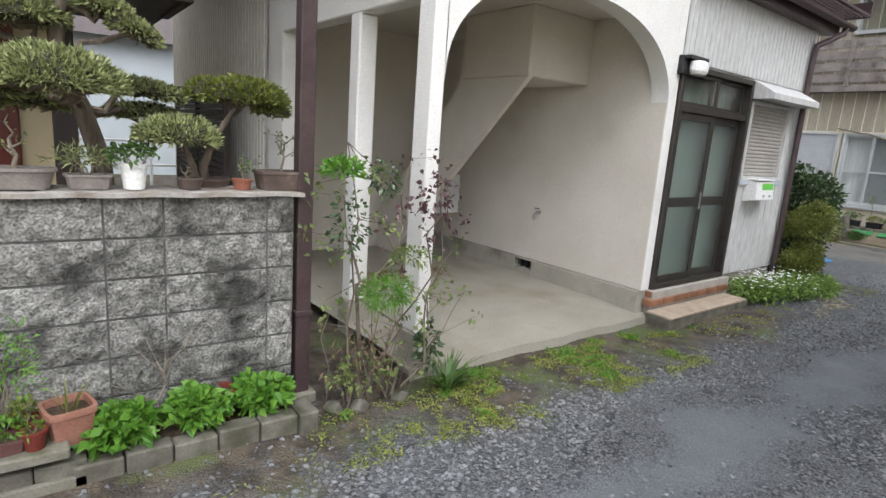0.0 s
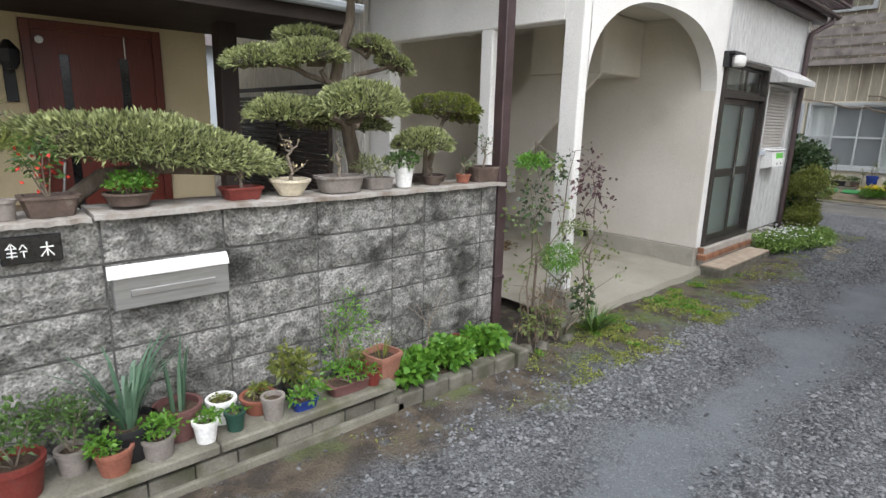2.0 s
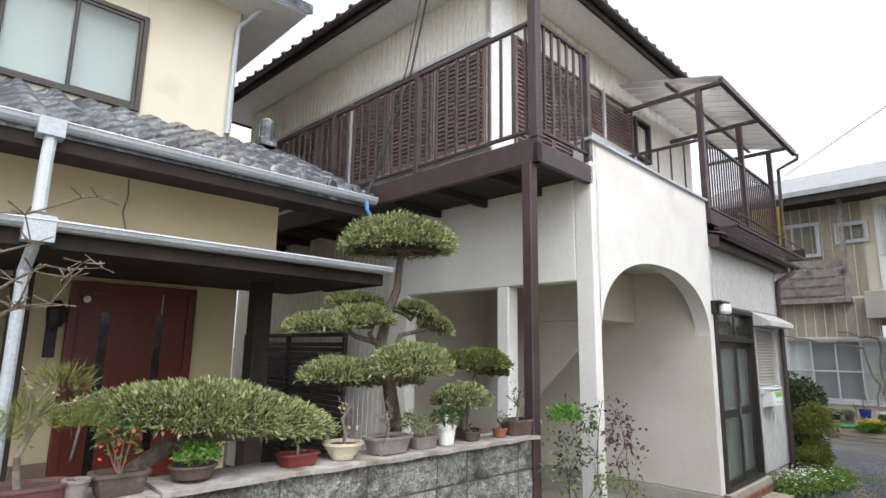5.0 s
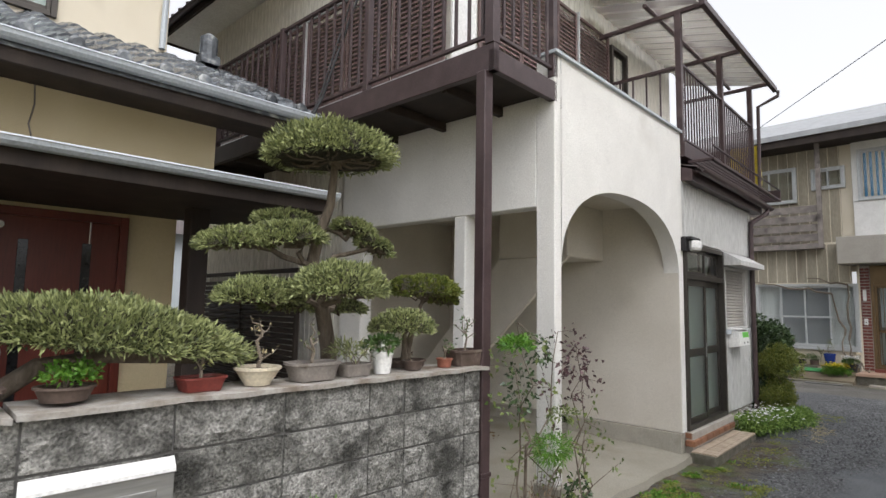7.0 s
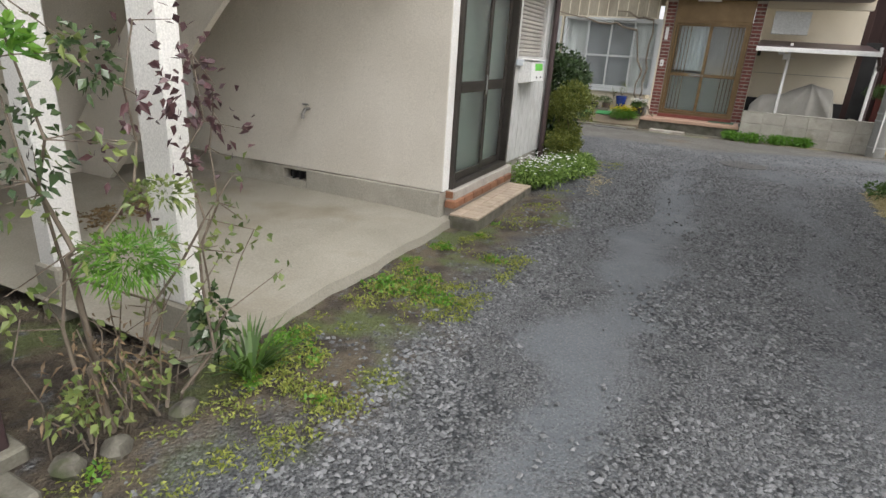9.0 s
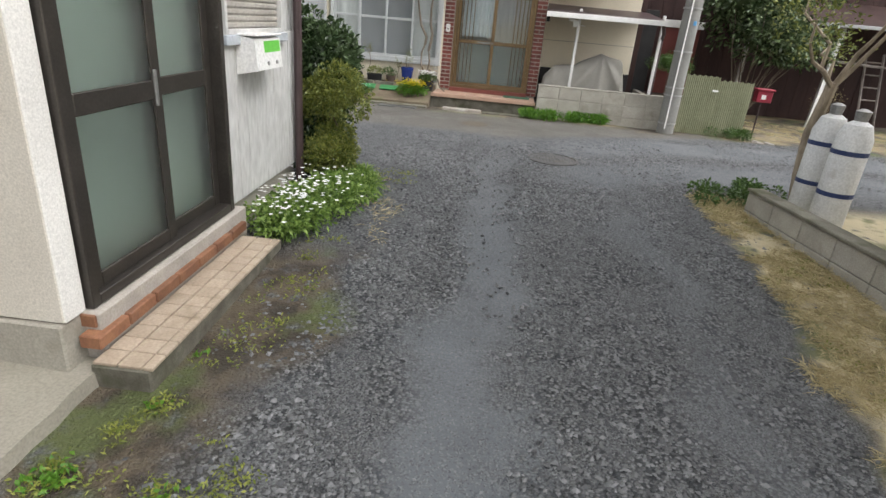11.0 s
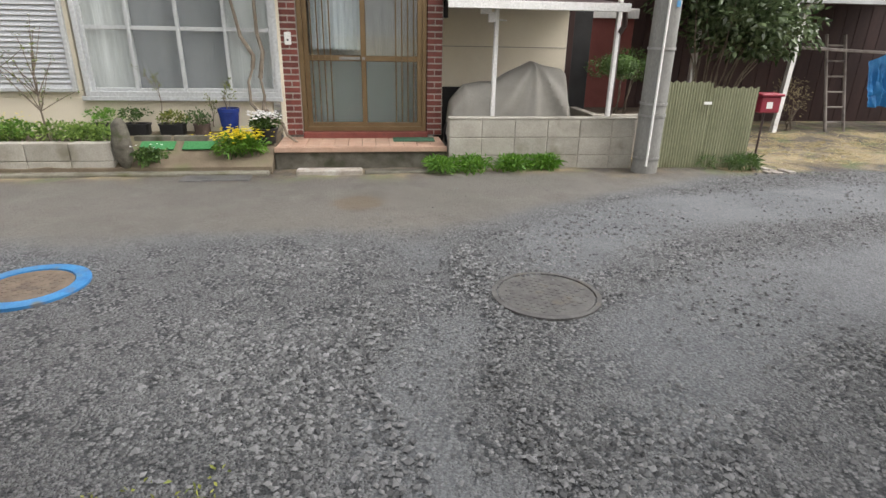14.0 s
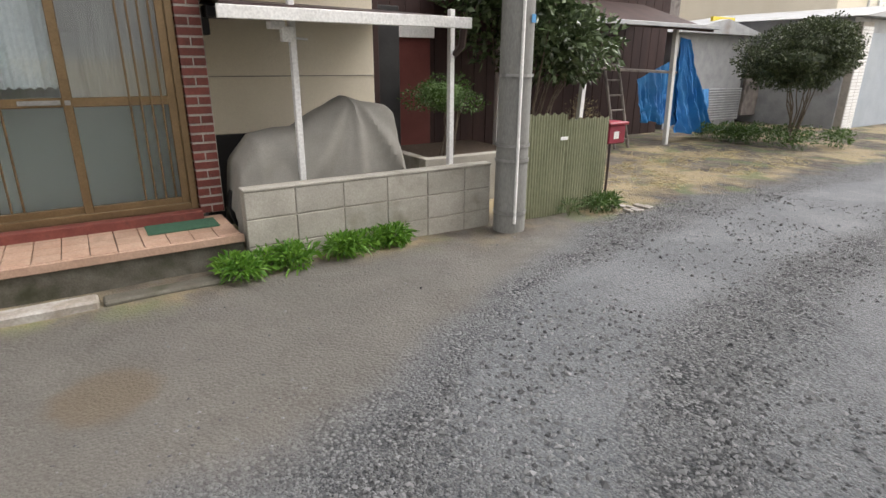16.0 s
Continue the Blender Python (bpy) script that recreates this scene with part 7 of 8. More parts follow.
part("label_stick", Geo().box(-0.012, 0.012, -0.004, 0.004, 0.1, 0.19), M_WHITE, on_wall[3])
g = Geo()
rng = rngof(41)
p = rng.normal(size=(26, 3)) * np.array([0.05, 0.05, 0.05]) + np.array([-0.02, -0.03, 0.2])
part("blossom", g.leaves(p, rng.normal(size=p.shape), 0.022, 0.018, rng), M_PETALR, on_wall[9], "small red blossoms")
pn = Geo()
rng = rngof(43)
for c in ((0.1, 0, 0.42), (0.0, 0, 0.3), (0.17, -0.02, 0.27), (-0.1, 0.0, 0.24)):
    blob(pn, c, (0.1, 0.08, 0.06), 260, 0.07, 0.003, rng, 0.9, 0.5, -0.3, 0.1, 0.0)
part("needle", pn, M_YELLOWG, on_wall[11], "yellow-green pine needles")

ZS = 0.082
GS = "pots on the low shelf"
on_shelf = [
    potted("black plastic pot of tall blue-green leek-like blades", -1.28, 2.68, ZS, 0.12, 0.09, 0.16, M_BLACK, blades(34, 0.42, 0.02, M_BLUEG, 0.45, 51)),
    potted("plum plastic pot with upright blue-green blades", -1.07, 2.7, ZS, 0.105, 0.075, 0.16, M_PLUM, blades(9, 0.34, 0.018, M_BLUEG, 0.12, 52, 0.05)),
    potted("white plastic pot with mossy soil", -0.87, 2.71, ZS, 0.07, 0.055, 0.12, M_WHITE, bushy(0.05, 0.03, 140, M_YELLOWG, (0.015, 0.01), 53)),
    potted("small dark green pot with a sprout", -0.85, 2.59, ZS, 0.048, 0.036, 0.095, M_GREENPOT, bushy(0.035, 0.04, 26, M_BRIGHT, (0.03, 0.02), 54)),
    potted("small white pot with succulent rosettes", -0.99, 2.58, ZS, 0.056, 0.042, 0.105, M_WHITE, bushy(0.055, 0.05, 120, M_BRIGHT, (0.025, 0.016), 55)),
    potted("wide brown bowl with a sprawling seedling", -0.69, 2.69, ZS, 0.09, 0.065, 0.085, M_TERRA, bushy(0.07, 0.05, 90, M_YELLOWG, (0.03, 0.015), 56)),
    potted("slim grey clay pot of bare soil", -0.665, 2.575, ZS, 0.056, 0.045, 0.12, M_GREYPOT),
    potted("blue glazed rectangular pot with bright leaves", -0.5, 2.58, ZS, 0.06, 0.05, 0.05, M_BLUEPOT, bushy(0.085, 0.11, 240, M_BRIGHT, (0.03, 0.017), 58), 5, 1.15, 0.9),
    potted("black nursery pot with a maple-like seedling", -0.5, 2.71, ZS, 0.055, 0.045, 0.08, M_BLACK, bushy(0.12, 0.22, 330, M_YELLOWG, (0.04, 0.02), 59)),
    potted("long brown plastic trough with feathery greens", -0.22, 2.6, ZS, 0.075, 0.065, 0.06, M_PLUM, bushy(0.1, 0.1, 220, M_BRIGHT, (0.035, 0.014), 60), 6, 1.7, 0.8),
    potted("tall feathery green seedling in a dark pot", -0.18, 2.73, ZS, 0.045, 0.04, 0.07, M_BLACK, bushy(0.15, 0.42, 420, M_BRIGHT, (0.035, 0.01), 61)),
    potted("small red plastic pot with a sprout", -0.075, 2.57, ZS, 0.047, 0.035, 0.085, M_REDPOT, bushy(0.03, 0.04, 30, M_BRIGHT, (0.02, 0.012), 62)),
    potted("red plastic pot with yellowing seedlings", -0.1, 2.69, ZS, 0.062, 0.05, 0.09, M_REDPOT, bushy(0.06, 0.09, 120, M_YELLOWG, (0.028, 0.014), 63)),
    potted("pink square plastic pot with dry stems", 0.05, 2.66, ZS - 0.04, 0.1, 0.075, 0.17, M_PINKPOT, blades(16, 0.17, 0.006, M_YELLOWG, 0.5, 64), 7, 0.95, 0.95, 12),
    potted("terracotta pot of bright trailing leaves", -1.36, 2.585, ZS, 0.075, 0.055, 0.11, M_TERRA, bushy(0.085, 0.07, 220, M_BRIGHT, (0.026, 0.016), 65)),
    potted("grey plastic pot of pale green leaves", -1.19, 2.585, ZS, 0.068, 0.055, 0.1, M_GREYPOT, bushy(0.085, 0.09, 260, M_BRIGHT, (0.028, 0.018), 66)),
    potted("grey pot with a dusty shrub", -1.49, 2.69, ZS, 0.062, 0.05, 0.11, M_GREYPOT, bushy(0.13, 0.24, 520, M_MID, (0.024, 0.013), 67)),
    potted("red-brown plastic pot with a mossy shrub", -1.68, 2.64, ZS, 0.1, 0.075, 0.16, M_REDPOT, bushy(0.14, 0.24, 420, M_MID, (0.03, 0.016), 68)),
]
for t in on_shelf:
    tagged(t, group=GS)


def clump(name, label, cat, boxes, mat, leaf, n, hgt, seed, kind="", flower=None, stems=True):
    """A low planting over plan patches (x, y, rx, ry)."""
    rng = rngof(seed)
    T = thing(name, label, cat, kind=kind)
    g, st, fl = Geo(), Geo(), Geo()
    for x, y, rx, ry, z in boxes:
        for k in range(max(3, int(n / len(boxes) / 60))):
            a, r = rng.uniform(0, 6.28), math.sqrt(rng.uniform(0, 1))
            c = (x + rx * r * math.cos(a), y + ry * r * math.sin(a), z + hgt * rng.uniform(0.45, 0.75))
            blob(g, c, (hgt * 0.55, hgt * 0.55, hgt * 0.45), 60, leaf[0], leaf[1], rng, 0.8, 0.2, -0.5, 0.4, 0.25, 0.1)
            if stems:
                for q in range(3):
                    st.tube(wander((c[0], c[1], z - 0.02), (c[0] + rng.normal() * hgt * 0.3, c[1] + rng.normal() * hgt * 0.3, c[2] + hgt * 0.2), 2, 0.01, rng), 0.003, 4, 0.002)
            if flower and rng.random() < flower[2]:
                for q in range(flower[3]):
                    e = Vector(c) + Vector((rng.normal() * hgt * 0.45, rng.normal() * hgt * 0.45, hgt * rng.uniform(0.35, 0.75)))
                    pts = np.array([e] * 6)
                    ang = rng.uniform(0, 1) + np.arange(6) * 1.05
                    fl.leaves(pts, np.stack([np.cos(ang), np.sin(ang), 0.35 + 0 * ang], 1), flower[1], flower[1] * 0.8, rng, 0.0, 0.9)
    part("foliage", g, mat, T)
    if stems:
        part("stem", st, M_MID, T)
    if flower:
        part("blossom", fl, flower[0], T)
    return T


clump("leafy_plant", "lush bright green parsley-leaved plants in the bed", "plant", [(0.26, 2.62, 0.12, 0.08, -0.03), (0.6, 2.64, 0.08, 0.07, -0.03), (0.92, 2.66, 0.1, 0.08, -0.03)], M_BRIGHT, (0.062, 0.046), 2100, 0.16, 71)
potted("red plastic pot half hidden behind the bed plants", 0.7, 2.73, -0.03, 0.09, 0.07, 0.14, M_REDPOT)
sap = thing("dry_sapling", "thin leafless sapling by the bed", "plant", pose(0.42, 2.7, -0.03))
bare(0.5, 9, 72, None, None, 0.006)(sap, 0.0)

# rose bush between the post and the pillar
def rose_bush():
    rng = rngof(81)
    T = thing("rose_bush", "straggly rose bush with green and purplish leaves by the pillar", "shrub")
    st, gl, gp, gb, gd = Geo(), Geo(), Geo(), Geo(), Geo()
    canes = [((1.42, 2.66, -0.1), (1.38, 2.7, 1.42)), ((1.5, 2.66, -0.1), (1.38, 2.72, 1.12)), ((1.65, 2.6, -0.1), (1.95, 2.6, 1.25)), ((1.55, 2.66, -0.1), (1.75, 2.62, 1.35)), ((1.7, 2.62, -0.1), (1.98, 2.55, 1.05)), ((1.75, 2.6, -0.1), (1.9, 2.5, 0.6))]
    for i, (a, b) in enumerate(canes):
        w = wander(a, b, 7, 0.055, rng)
        st.tube(w, 0.016 if i == 1 else 0.008, 6, 0.003)
        for j in range(2, 8):
            for q in range(2):
                e = Vector(w[j]) + Vector(rng.normal(size=3) * np.array([0.1, 0.07, 0.07]))
                st.tube([w[j], tuple(e)], 0.003, 4, 0.0015)
                k = 6
                pos = np.array([e] * k) + rng.normal(size=(k, 3)) * 0.03
                d = rng.normal(size=(k, 3)) + np.array([0, 0, 0.2])
                top = w[j][2] > 0.75 and i in (2, 3, 4)
                (gp if top else gl).leaves(pos, d, 0.042, 0.026, rng, 0.2)
    blob(gb, (1.36, 2.7, 1.27), (0.12, 0.11, 0.06), 330, 0.04, 0.02, rng, 0.8, 0.3, -0.6, 0.2, 0.15)
    blob(gb, (1.6, 2.58, 0.58), (0.15, 0.12, 0.11), 900, 0.05, 0.007, rng, 0.8, 0.1, -0.9, 0.2, 0.25)
    blob(gl, (1.76, 2.58, 0.78), (0.13, 0.1, 0.06), 150, 0.035, 0.016, rng, 0.8, 0.1, -0.9, 0.2, 0.25)
    blob(gl, (1.5, 2.62, 0.08), (0.24, 0.12, 0.12), 190, 0.04, 0.024, rng, 0.8, 0.1, -0.9, 0.2, 0.25)
    blob(gd, (1.9, 2.56, 0.22), (0.08, 0.08, 0.17), 110, 0.05, 0.035, rng, 0.8, 0.1, -0.9, 0.2, 0.25)
    for k in range(16):
        a = (rng.uniform(1.28, 1.9), rng.uniform(2.56, 2.74), -0.1)
        st.tube(wander(a, (a[0] + rng.normal() * 0.1, a[1] + rng.normal() * 0.06, rng.uniform(0.1, 0.5)), 4, 0.03, rng), 0.004, 4, 0.002)
    dry = Geo()
    blob(dry, (1.5, 2.62, 0.2), (0.24, 0.12, 0.22), 150, 0.045, 0.012, rng, 0.6, -0.1, -0.95, 0.1, 0.4)
    part("dry_leaves", dry, leafy("dead_rose_leaves", (0.07, 0.045, 0.025), (0.2, 0.14, 0.08), 0.8, 0.1), T, "dry brown leaves at the base")
    blob(gp, (1.88, 2.56, 1.15), (0.15, 0.1, 0.2), 90, 0.045, 0.026, rng, 0.8, 0.1, -0.9, 0.2, 0.3)
    blob(gd, (1.62, 2.68, 1.22), (0.1, 0.09, 0.13), 90, 0.04, 0.024, rng, 0.8, 0.1, -0.9, 0.2, 0.3)
    blob(gd, (1.4, 2.68, 0.98), (0.12, 0.1, 0.2), 110, 0.045, 0.026, rng, 0.8, 0.1, -0.9, 0.2, 0.3)
    part("stem", st, M_BARK, T)
    part("foliage", gl, M_ROSE, T)
    part("dark_foliage", gd, M_DEEP, T, "dark green rose leaves")
    part("bright_foliage", gb, M_BRIGHT, T)
    part("purple_foliage", gp, M_PURPLE, T)


rose_bush()
tuft = thing("leek_tuft", "tuft of strappy green leaves at the pillar foot", "plant", pose(2.05, 2.52, -0.11))
blades(60, 0.26, 0.016, M_MID, 0.9, 82, 0.5)(tuft, 0.0)
for i, (x, y) in enumerate(((1.72, 2.54), (1.45, 2.56), (1.3, 2.6))):
    g = Geo()
    core(g, (0, 0, 0), (0.075, 0.06, 0.055), 9, 5)
    for k, v in enumerate(g.v):
        s = 1 + 0.25 * noise.noise((v[0] * 30 + i, v[1] * 30, v[2] * 30))
        g.v[k] = (v[0] * s, v[1] * s, v[2] * s)
    solid("rock", g, M_BARKROCK, "mossy grey edging stone under the rose bush", "rock", pose(x, y, -0.105, 0, 0, i * 50), group="edging stones", smooth=True)

# white flowers and clipped shrubs at the corner of the white house
clump("flower_bed", "mound of white flowers and green leaves at the wall foot", "flowers", [(6.4, 2.66, 0.2, 0.19, -0.09), (6.7, 2.6, 0.28, 0.25, -0.08), (7.05, 2.54, 0.3, 0.26, -0.07)], M_BED, (0.045, 0.024), 6600, 0.23, 91, flower=(M_PETALW, 0.019, 0.24, 7))
clump("verge_plants", "green grass and leaves below the clipped shrub", "plants", [(7.35, 2.5, 0.28, 0.22, -0.05)], M_BED, (0.085, 0.012), 2400, 0.2, 99)


def shrub(name, label, pads, mat, leaf, trunk_at, seed):
    rng = rngof(seed)
    T = thing(name, label, "shrub")
    st = Geo()
    for c, r, n in pads:
        for k in range(4):
            st.tube(wander((trunk_at[0] + rng.normal() * 0.03, trunk_at[1] + rng.normal() * 0.03, ground_z(*trunk_at) - 0.03), (c[0] + rng.normal() * r[0] * 0.4, c[1] + rng.normal() * r[1] * 0.4, c[2]), 5, 0.03, rng), 0.014, 6, 0.005)
    part("trunk", st, M_BARK, T)
    g = Geo()
    for c, r, n in pads:
        if mat is not M_STRAW:
            core(g, c, (r[0] * 0.66, r[1] * 0.66, r[2] * 0.62))
        for k in range(6):
            o = rng.normal(size=3) * np.array(r) * 0.3
            blob(g, np.array(c) + o, np.array(r) * rng.uniform(0.6, 0.85), n // 6, leaf[0], leaf[1], rng, 0.8, 0.2, -0.8, 0.6, 0.15, 0.2)
    part("crown", g, mat, T)


shrub("camellia", "dark glossy-leaved camellia at the house corner", [((8.08, 2.99, 1.02), (0.38, 0.35, 0.33), 5200), ((8.15, 2.97, 0.62), (0.36, 0.36, 0.35), 3000), ((7.85, 3.0, 0.3), (0.33, 0.3, 0.35), 2200)], M_DEEP, (0.065, 0.036), (8.05, 2.98), 92)
shrub("azalea", "yellow-green clipped azalea before the camellia", [((7.66, 2.72, 0.76), (0.27, 0.25, 0.23), 7500), ((7.52, 2.7, 0.32), (0.3, 0.26, 0.2), 6500)], M_YELLOWG, (0.032, 0.016), (7.7, 2.75), 93)
T = shrub("round_shrub", "small clipped round shrub in the yard", [((13.75, -1.65, 1.06), (0.36, 0.36, 0.2), 3600)], M_MID, (0.03, 0.014), (13.75, -1.62), 94)
T = shrub("camellia_tree", "broad glossy camellia tree over the fence", [((14.2, -3.2, 1.75), (0.8, 0.75, 0.45), 3400), ((14.3, -3.9, 1.5), (0.6, 0.6, 0.45), 2200), ((14.1, -2.7, 2.2), (0.8, 0.7, 0.5), 2600), ((14.4, -3.6, 2.4), (0.8, 0.8, 0.5), 2200)], M_CAMTREE, (0.1, 0.05), (14.3, -3.2), 95)
T = shrub("street_tree", "round-crowned dark evergreen tree beside the cross road", [((13.85, -9.0, 1.65), (0.7, 0.7, 0.42), 15000), ((13.95, -9.4, 1.4), (0.72, 0.72, 0.36), 13000), ((13.75, -8.6, 1.4), (0.68, 0.68, 0.36), 13000)], M_STREET, (0.05, 0.028), (13.9, -9.2), 96)
shrub("dry_shrub", "dry brown twiggy shrub by the barn", [((15.1, -5.2, 0.5), (0.3, 0.3, 0.4), 500)], M_STRAW, (0.05, 0.008), (15.1, -5.2), 97)
clump("verge_plants", "rough green weeds under the street tree", "plants", [(13.8, -8.9, 0.8, 0.8, 0.0), (14.6, -8.4, 0.6, 0.4, 0.0)], M_MID, (0.07, 0.024), 3200, 0.3, 98)

# flowers and pots on the terrace of the weathered house
clump("yellow_flowers", "yellow flowers above strappy green leaves on the terrace edge", "flowers", [(12.62, 2.86, 0.08, 0.18, 0.15)], M_BRIGHT, (0.075, 0.016), 1100, 0.2, 101, flower=(M_PETALY, 0.022, 1.0, 14))
potted("dark round tub full of white blossoms", 12.82, 2.63, 0.262, 0.13, 0.1, 0.16, M_BLACK, None)
clump("white_flowers", "dense white blossoms in the tub", "flowers", [(12.82, 2.63, 0.07, 0.08, 0.38)], M_MID, (0.05, 0.02), 420, 0.14, 102, flower=(M_PETALW, 0.026, 1.0, 14), stems=False)
potted("tall cobalt blue glazed pot", 13.03, 3.03, 0.318, 0.11, 0.08, 0.28, M_BLUEPOT, bushy(0.06, 0.3, 60, M_YELLOWG, (0.04, 0.02), 103))
for i, (y, w, lab) in enumerate(((3.32, 1.0, "round brown pot with a small shrub below the window"), (3.62, 1.5, "dark plastic trough of mixed greens below the window"), (3.98, 1.5, "black plastic trough with a tall yellow-budded seedling"), (4.32, 1.3, "dark trough of pink and green bedding plants"))):
    potted(lab, 13.03, y, 0.318, 0.11, 0.1, 0.12, (M_BONSAI, M_BLACK, M_BLACK, M_BLACK)[i], bushy(0.14, 0.14, 240, (M_MID, M_YELLOWG, M_MID, M_BRIGHT)[i], (0.04, 0.02), 110 + i), (2, 6, 6, 6)[i], 0.75, w * 0.8)
for y, h, k in ((3.72, 0.62, 3), (3.2, 0.34, 4)):
    T = thing("seedling", "thin stem with yellow-green buds in a trough", "plant", pose(13.03, y, 0.41))
    bare(h, 6, 150 + k, 5, M_YELLOWG, 0.006)(T, 0.0)
for y, w in ((3.4, 0.34), (3.78, 0.36)):
    solid("plank", Geo().box(12.84, 12.9, y - w / 2, y + w / 2, 0.27, 0.335, 0.006), M_OLDBLOCK, "short grey concrete plank before the pots", "plank", group="planks before the pots")
# block planter and standing stone at the terrace end
bp_ = thing("block_planter", "low grey concrete block planter full of flowers", "planter")
part("soil", Geo().box(12.56, 12.95, 4.05, 6.36, 0.1, 0.27), M_SOIL, bp_)
for r in range(2):
    for k in range(6):
        y0 = 4.02 + k * 0.395
        part("block", Geo().box(12.44, 12.56, y0 + 0.003, y0 + 0.39, -0.02 + 0.178 * r, 0.154 + 0.178 * r, 0.006), M_CBLOCK, bp_)
g = Geo()
core(g, (0, 0, 0), (0.07, 0.11, 0.25), 12, 8)
for k, v in enumerate(g.v):
    q = 1 + 0.3 * noise.noise((v[0] * 14, v[1] * 14, v[2] * 9 + 4))
    g.v[k] = (v[0] * q, v[1] * q, v[2] * (0.9 + 0.1 * q))
solid("standing_stone", g, M_BARKROCK, "rough dark upright stone at the planter end", "rock", pose(12.44, 3.92, 0.33), smooth=True)
clump("leafy_plant", "daisies and leaves at the foot of the stone", "plant", [(12.5, 3.7, 0.06, 0.1, 0.1)], M_MID, (0.05, 0.022), 420, 0.15, 161, flower=(M_PETALW, 0.016, 0.5, 3))
sh = thing("rose_shrub", "loose leafy shrub on canes before the slatted blind", "shrub", pose(12.8, 4.75, 0.26))
bare(1.1, 16, 162, 5, M_ROSE, 0.012)(sh, 0.0)
sh = thing("rose_shrub", "loose leafy shrub on canes before the slatted blind", "shrub", pose(12.85, 5.35, 0.26))
bare(1.2, 14, 163, 5, M_ROSE, 0.012)(sh, 0.0)
clump("leafy_plant", "green leafy weeds by the porch kerb", "plant", [(12.4, 0.82, 0.09, 0.16, 0.0), (12.43, 0.48, 0.08, 0.2, 0.0), (12.46, 0.05, 0.05, 0.16, 0.0), (12.47, -0.3, 0.04, 0.14, 0.0)], M_BRIGHT, (0.085, 0.018), 2300, 0.15, 104)
clump("leafy_plant", "grassy weeds at the fence foot", "plant", [(12.36, -2.4, 0.06, 0.3, 0.02)], M_MID, (0.09, 0.012), 600, 0.14, 105)
clump("leafy_plant", "green border plants on the terrace", "plant", [(12.7, 4.35, 0.1, 0.25, 0.27), (12.72, 4.9, 0.12, 0.35, 0.27), (12.72, 5.6, 0.12, 0.45, 0.27)], M_BED, (0.05, 0.022), 2600, 0.2, 106)
clump("yellow_flowers", "small yellow flowers among the terrace greens", "flowers", [(12.64, 5.0, 0.07, 0.6, 0.3)], M_BRIGHT, (0.05, 0.02), 500, 0.2, 116, flower=(M_PETALY, 0.015, 0.6, 5))
vine = thing("climbing_vine", "bare woody climber trained up the window side", "climber")
rng = rngof(107)
g = Geo()
for a, b, k in (((12.95, 2.72, 0.15), (13.1, 2.75, 1.0), 5), ((13.1, 2.75, 1.0), (13.1, 2.95, 1.9), 5), ((13.0, 2.68, 0.15), (13.1, 2.68, 0.9), 4), ((13.1, 2.68, 0.9), (13.1, 2.66, 2.1), 5), ((13.1, 2.95, 1.9), (13.12, 4.6, 2.2), 8), ((13.1, 2.66, 2.1), (13.1, 3.4, 2.25), 5), ((12.9, 2.62, 0.6), (12.85, 2.3, 0.25), 4)):
    g.tube(wander(a, b, k, 0.03, rng), 0.024, 6, 0.012)
part("stem", g, M_TWIG, vine)
for i, y in enumerate((3.28, 3.7)):
    solid("turf_mat", Geo().box(-0.07, 0.07, -0.17, 0.17, 0.0, 0.012, 0.003), M_TURF, "small green turf mat on the earth slope", "mat", pose(12.74, y, 0.248, 0, -25, 0), group="turf mats")

# tree, weeds and straw on the open side of the lane
tr = thing("garden_tree", "old bent fruit tree by the low wall", "tree")
rng = rngof(120)
g = Geo().tube([(8.62, -1.86, -0.1), (8.64, -1.8, 0.3), (8.68, -1.78, 0.7), (8.6, -1.8, 1.2)], 0.085, 10, 0.05)
lf = Geo()
for e in ((8.2, -1.3, 1.7), (8.9, -1.5, 1.9), (8.4, -2.3, 2.0), (8.0, -1.9, 2.1), (9.1, -1.9, 1.5)):
    w = wander((8.6, -1.8, 1.15), e, 4, 0.06, rng)
    g.tube(w, 0.025, 6, 0.008)
    blob(lf, e, (0.35, 0.35, 0.25), 260, 0.05, 0.02, rng, 0.6, 0.3, -0.8, 0.2, 0.1)
part("trunk", g, surf("pale_bark", (0.22, 0.18, 0.13), (0.36, 0.3, 0.23), 14, 0.95, 0.6, 70, (0.1, 0.08, 0.06), 0.42, 6, stretch=(1, 1, 0.4)), tr)
part("crown", lf, M_YELLOWG, tr)
clump("verge_plants", "green weeds beside the low wall", "plants", [(8.3, -1.0, 0.35, 0.25, 0.0), (8.6, -1.4, 0.3, 0.3, 0.0)], M_MID, (0.06, 0.024), 900, 0.16, 121)


def scatter(name, label, cat, seed, zones, mat, make):
    rng = rngof(seed)
    g = Geo()
    for x0, x1, y0, y1, n in zones:
        make(g, rng, rng.uniform(x0, x1, n), rng.uniform(y0, y1, n))
    solid(name, g, mat, label, cat, kind="stuff")


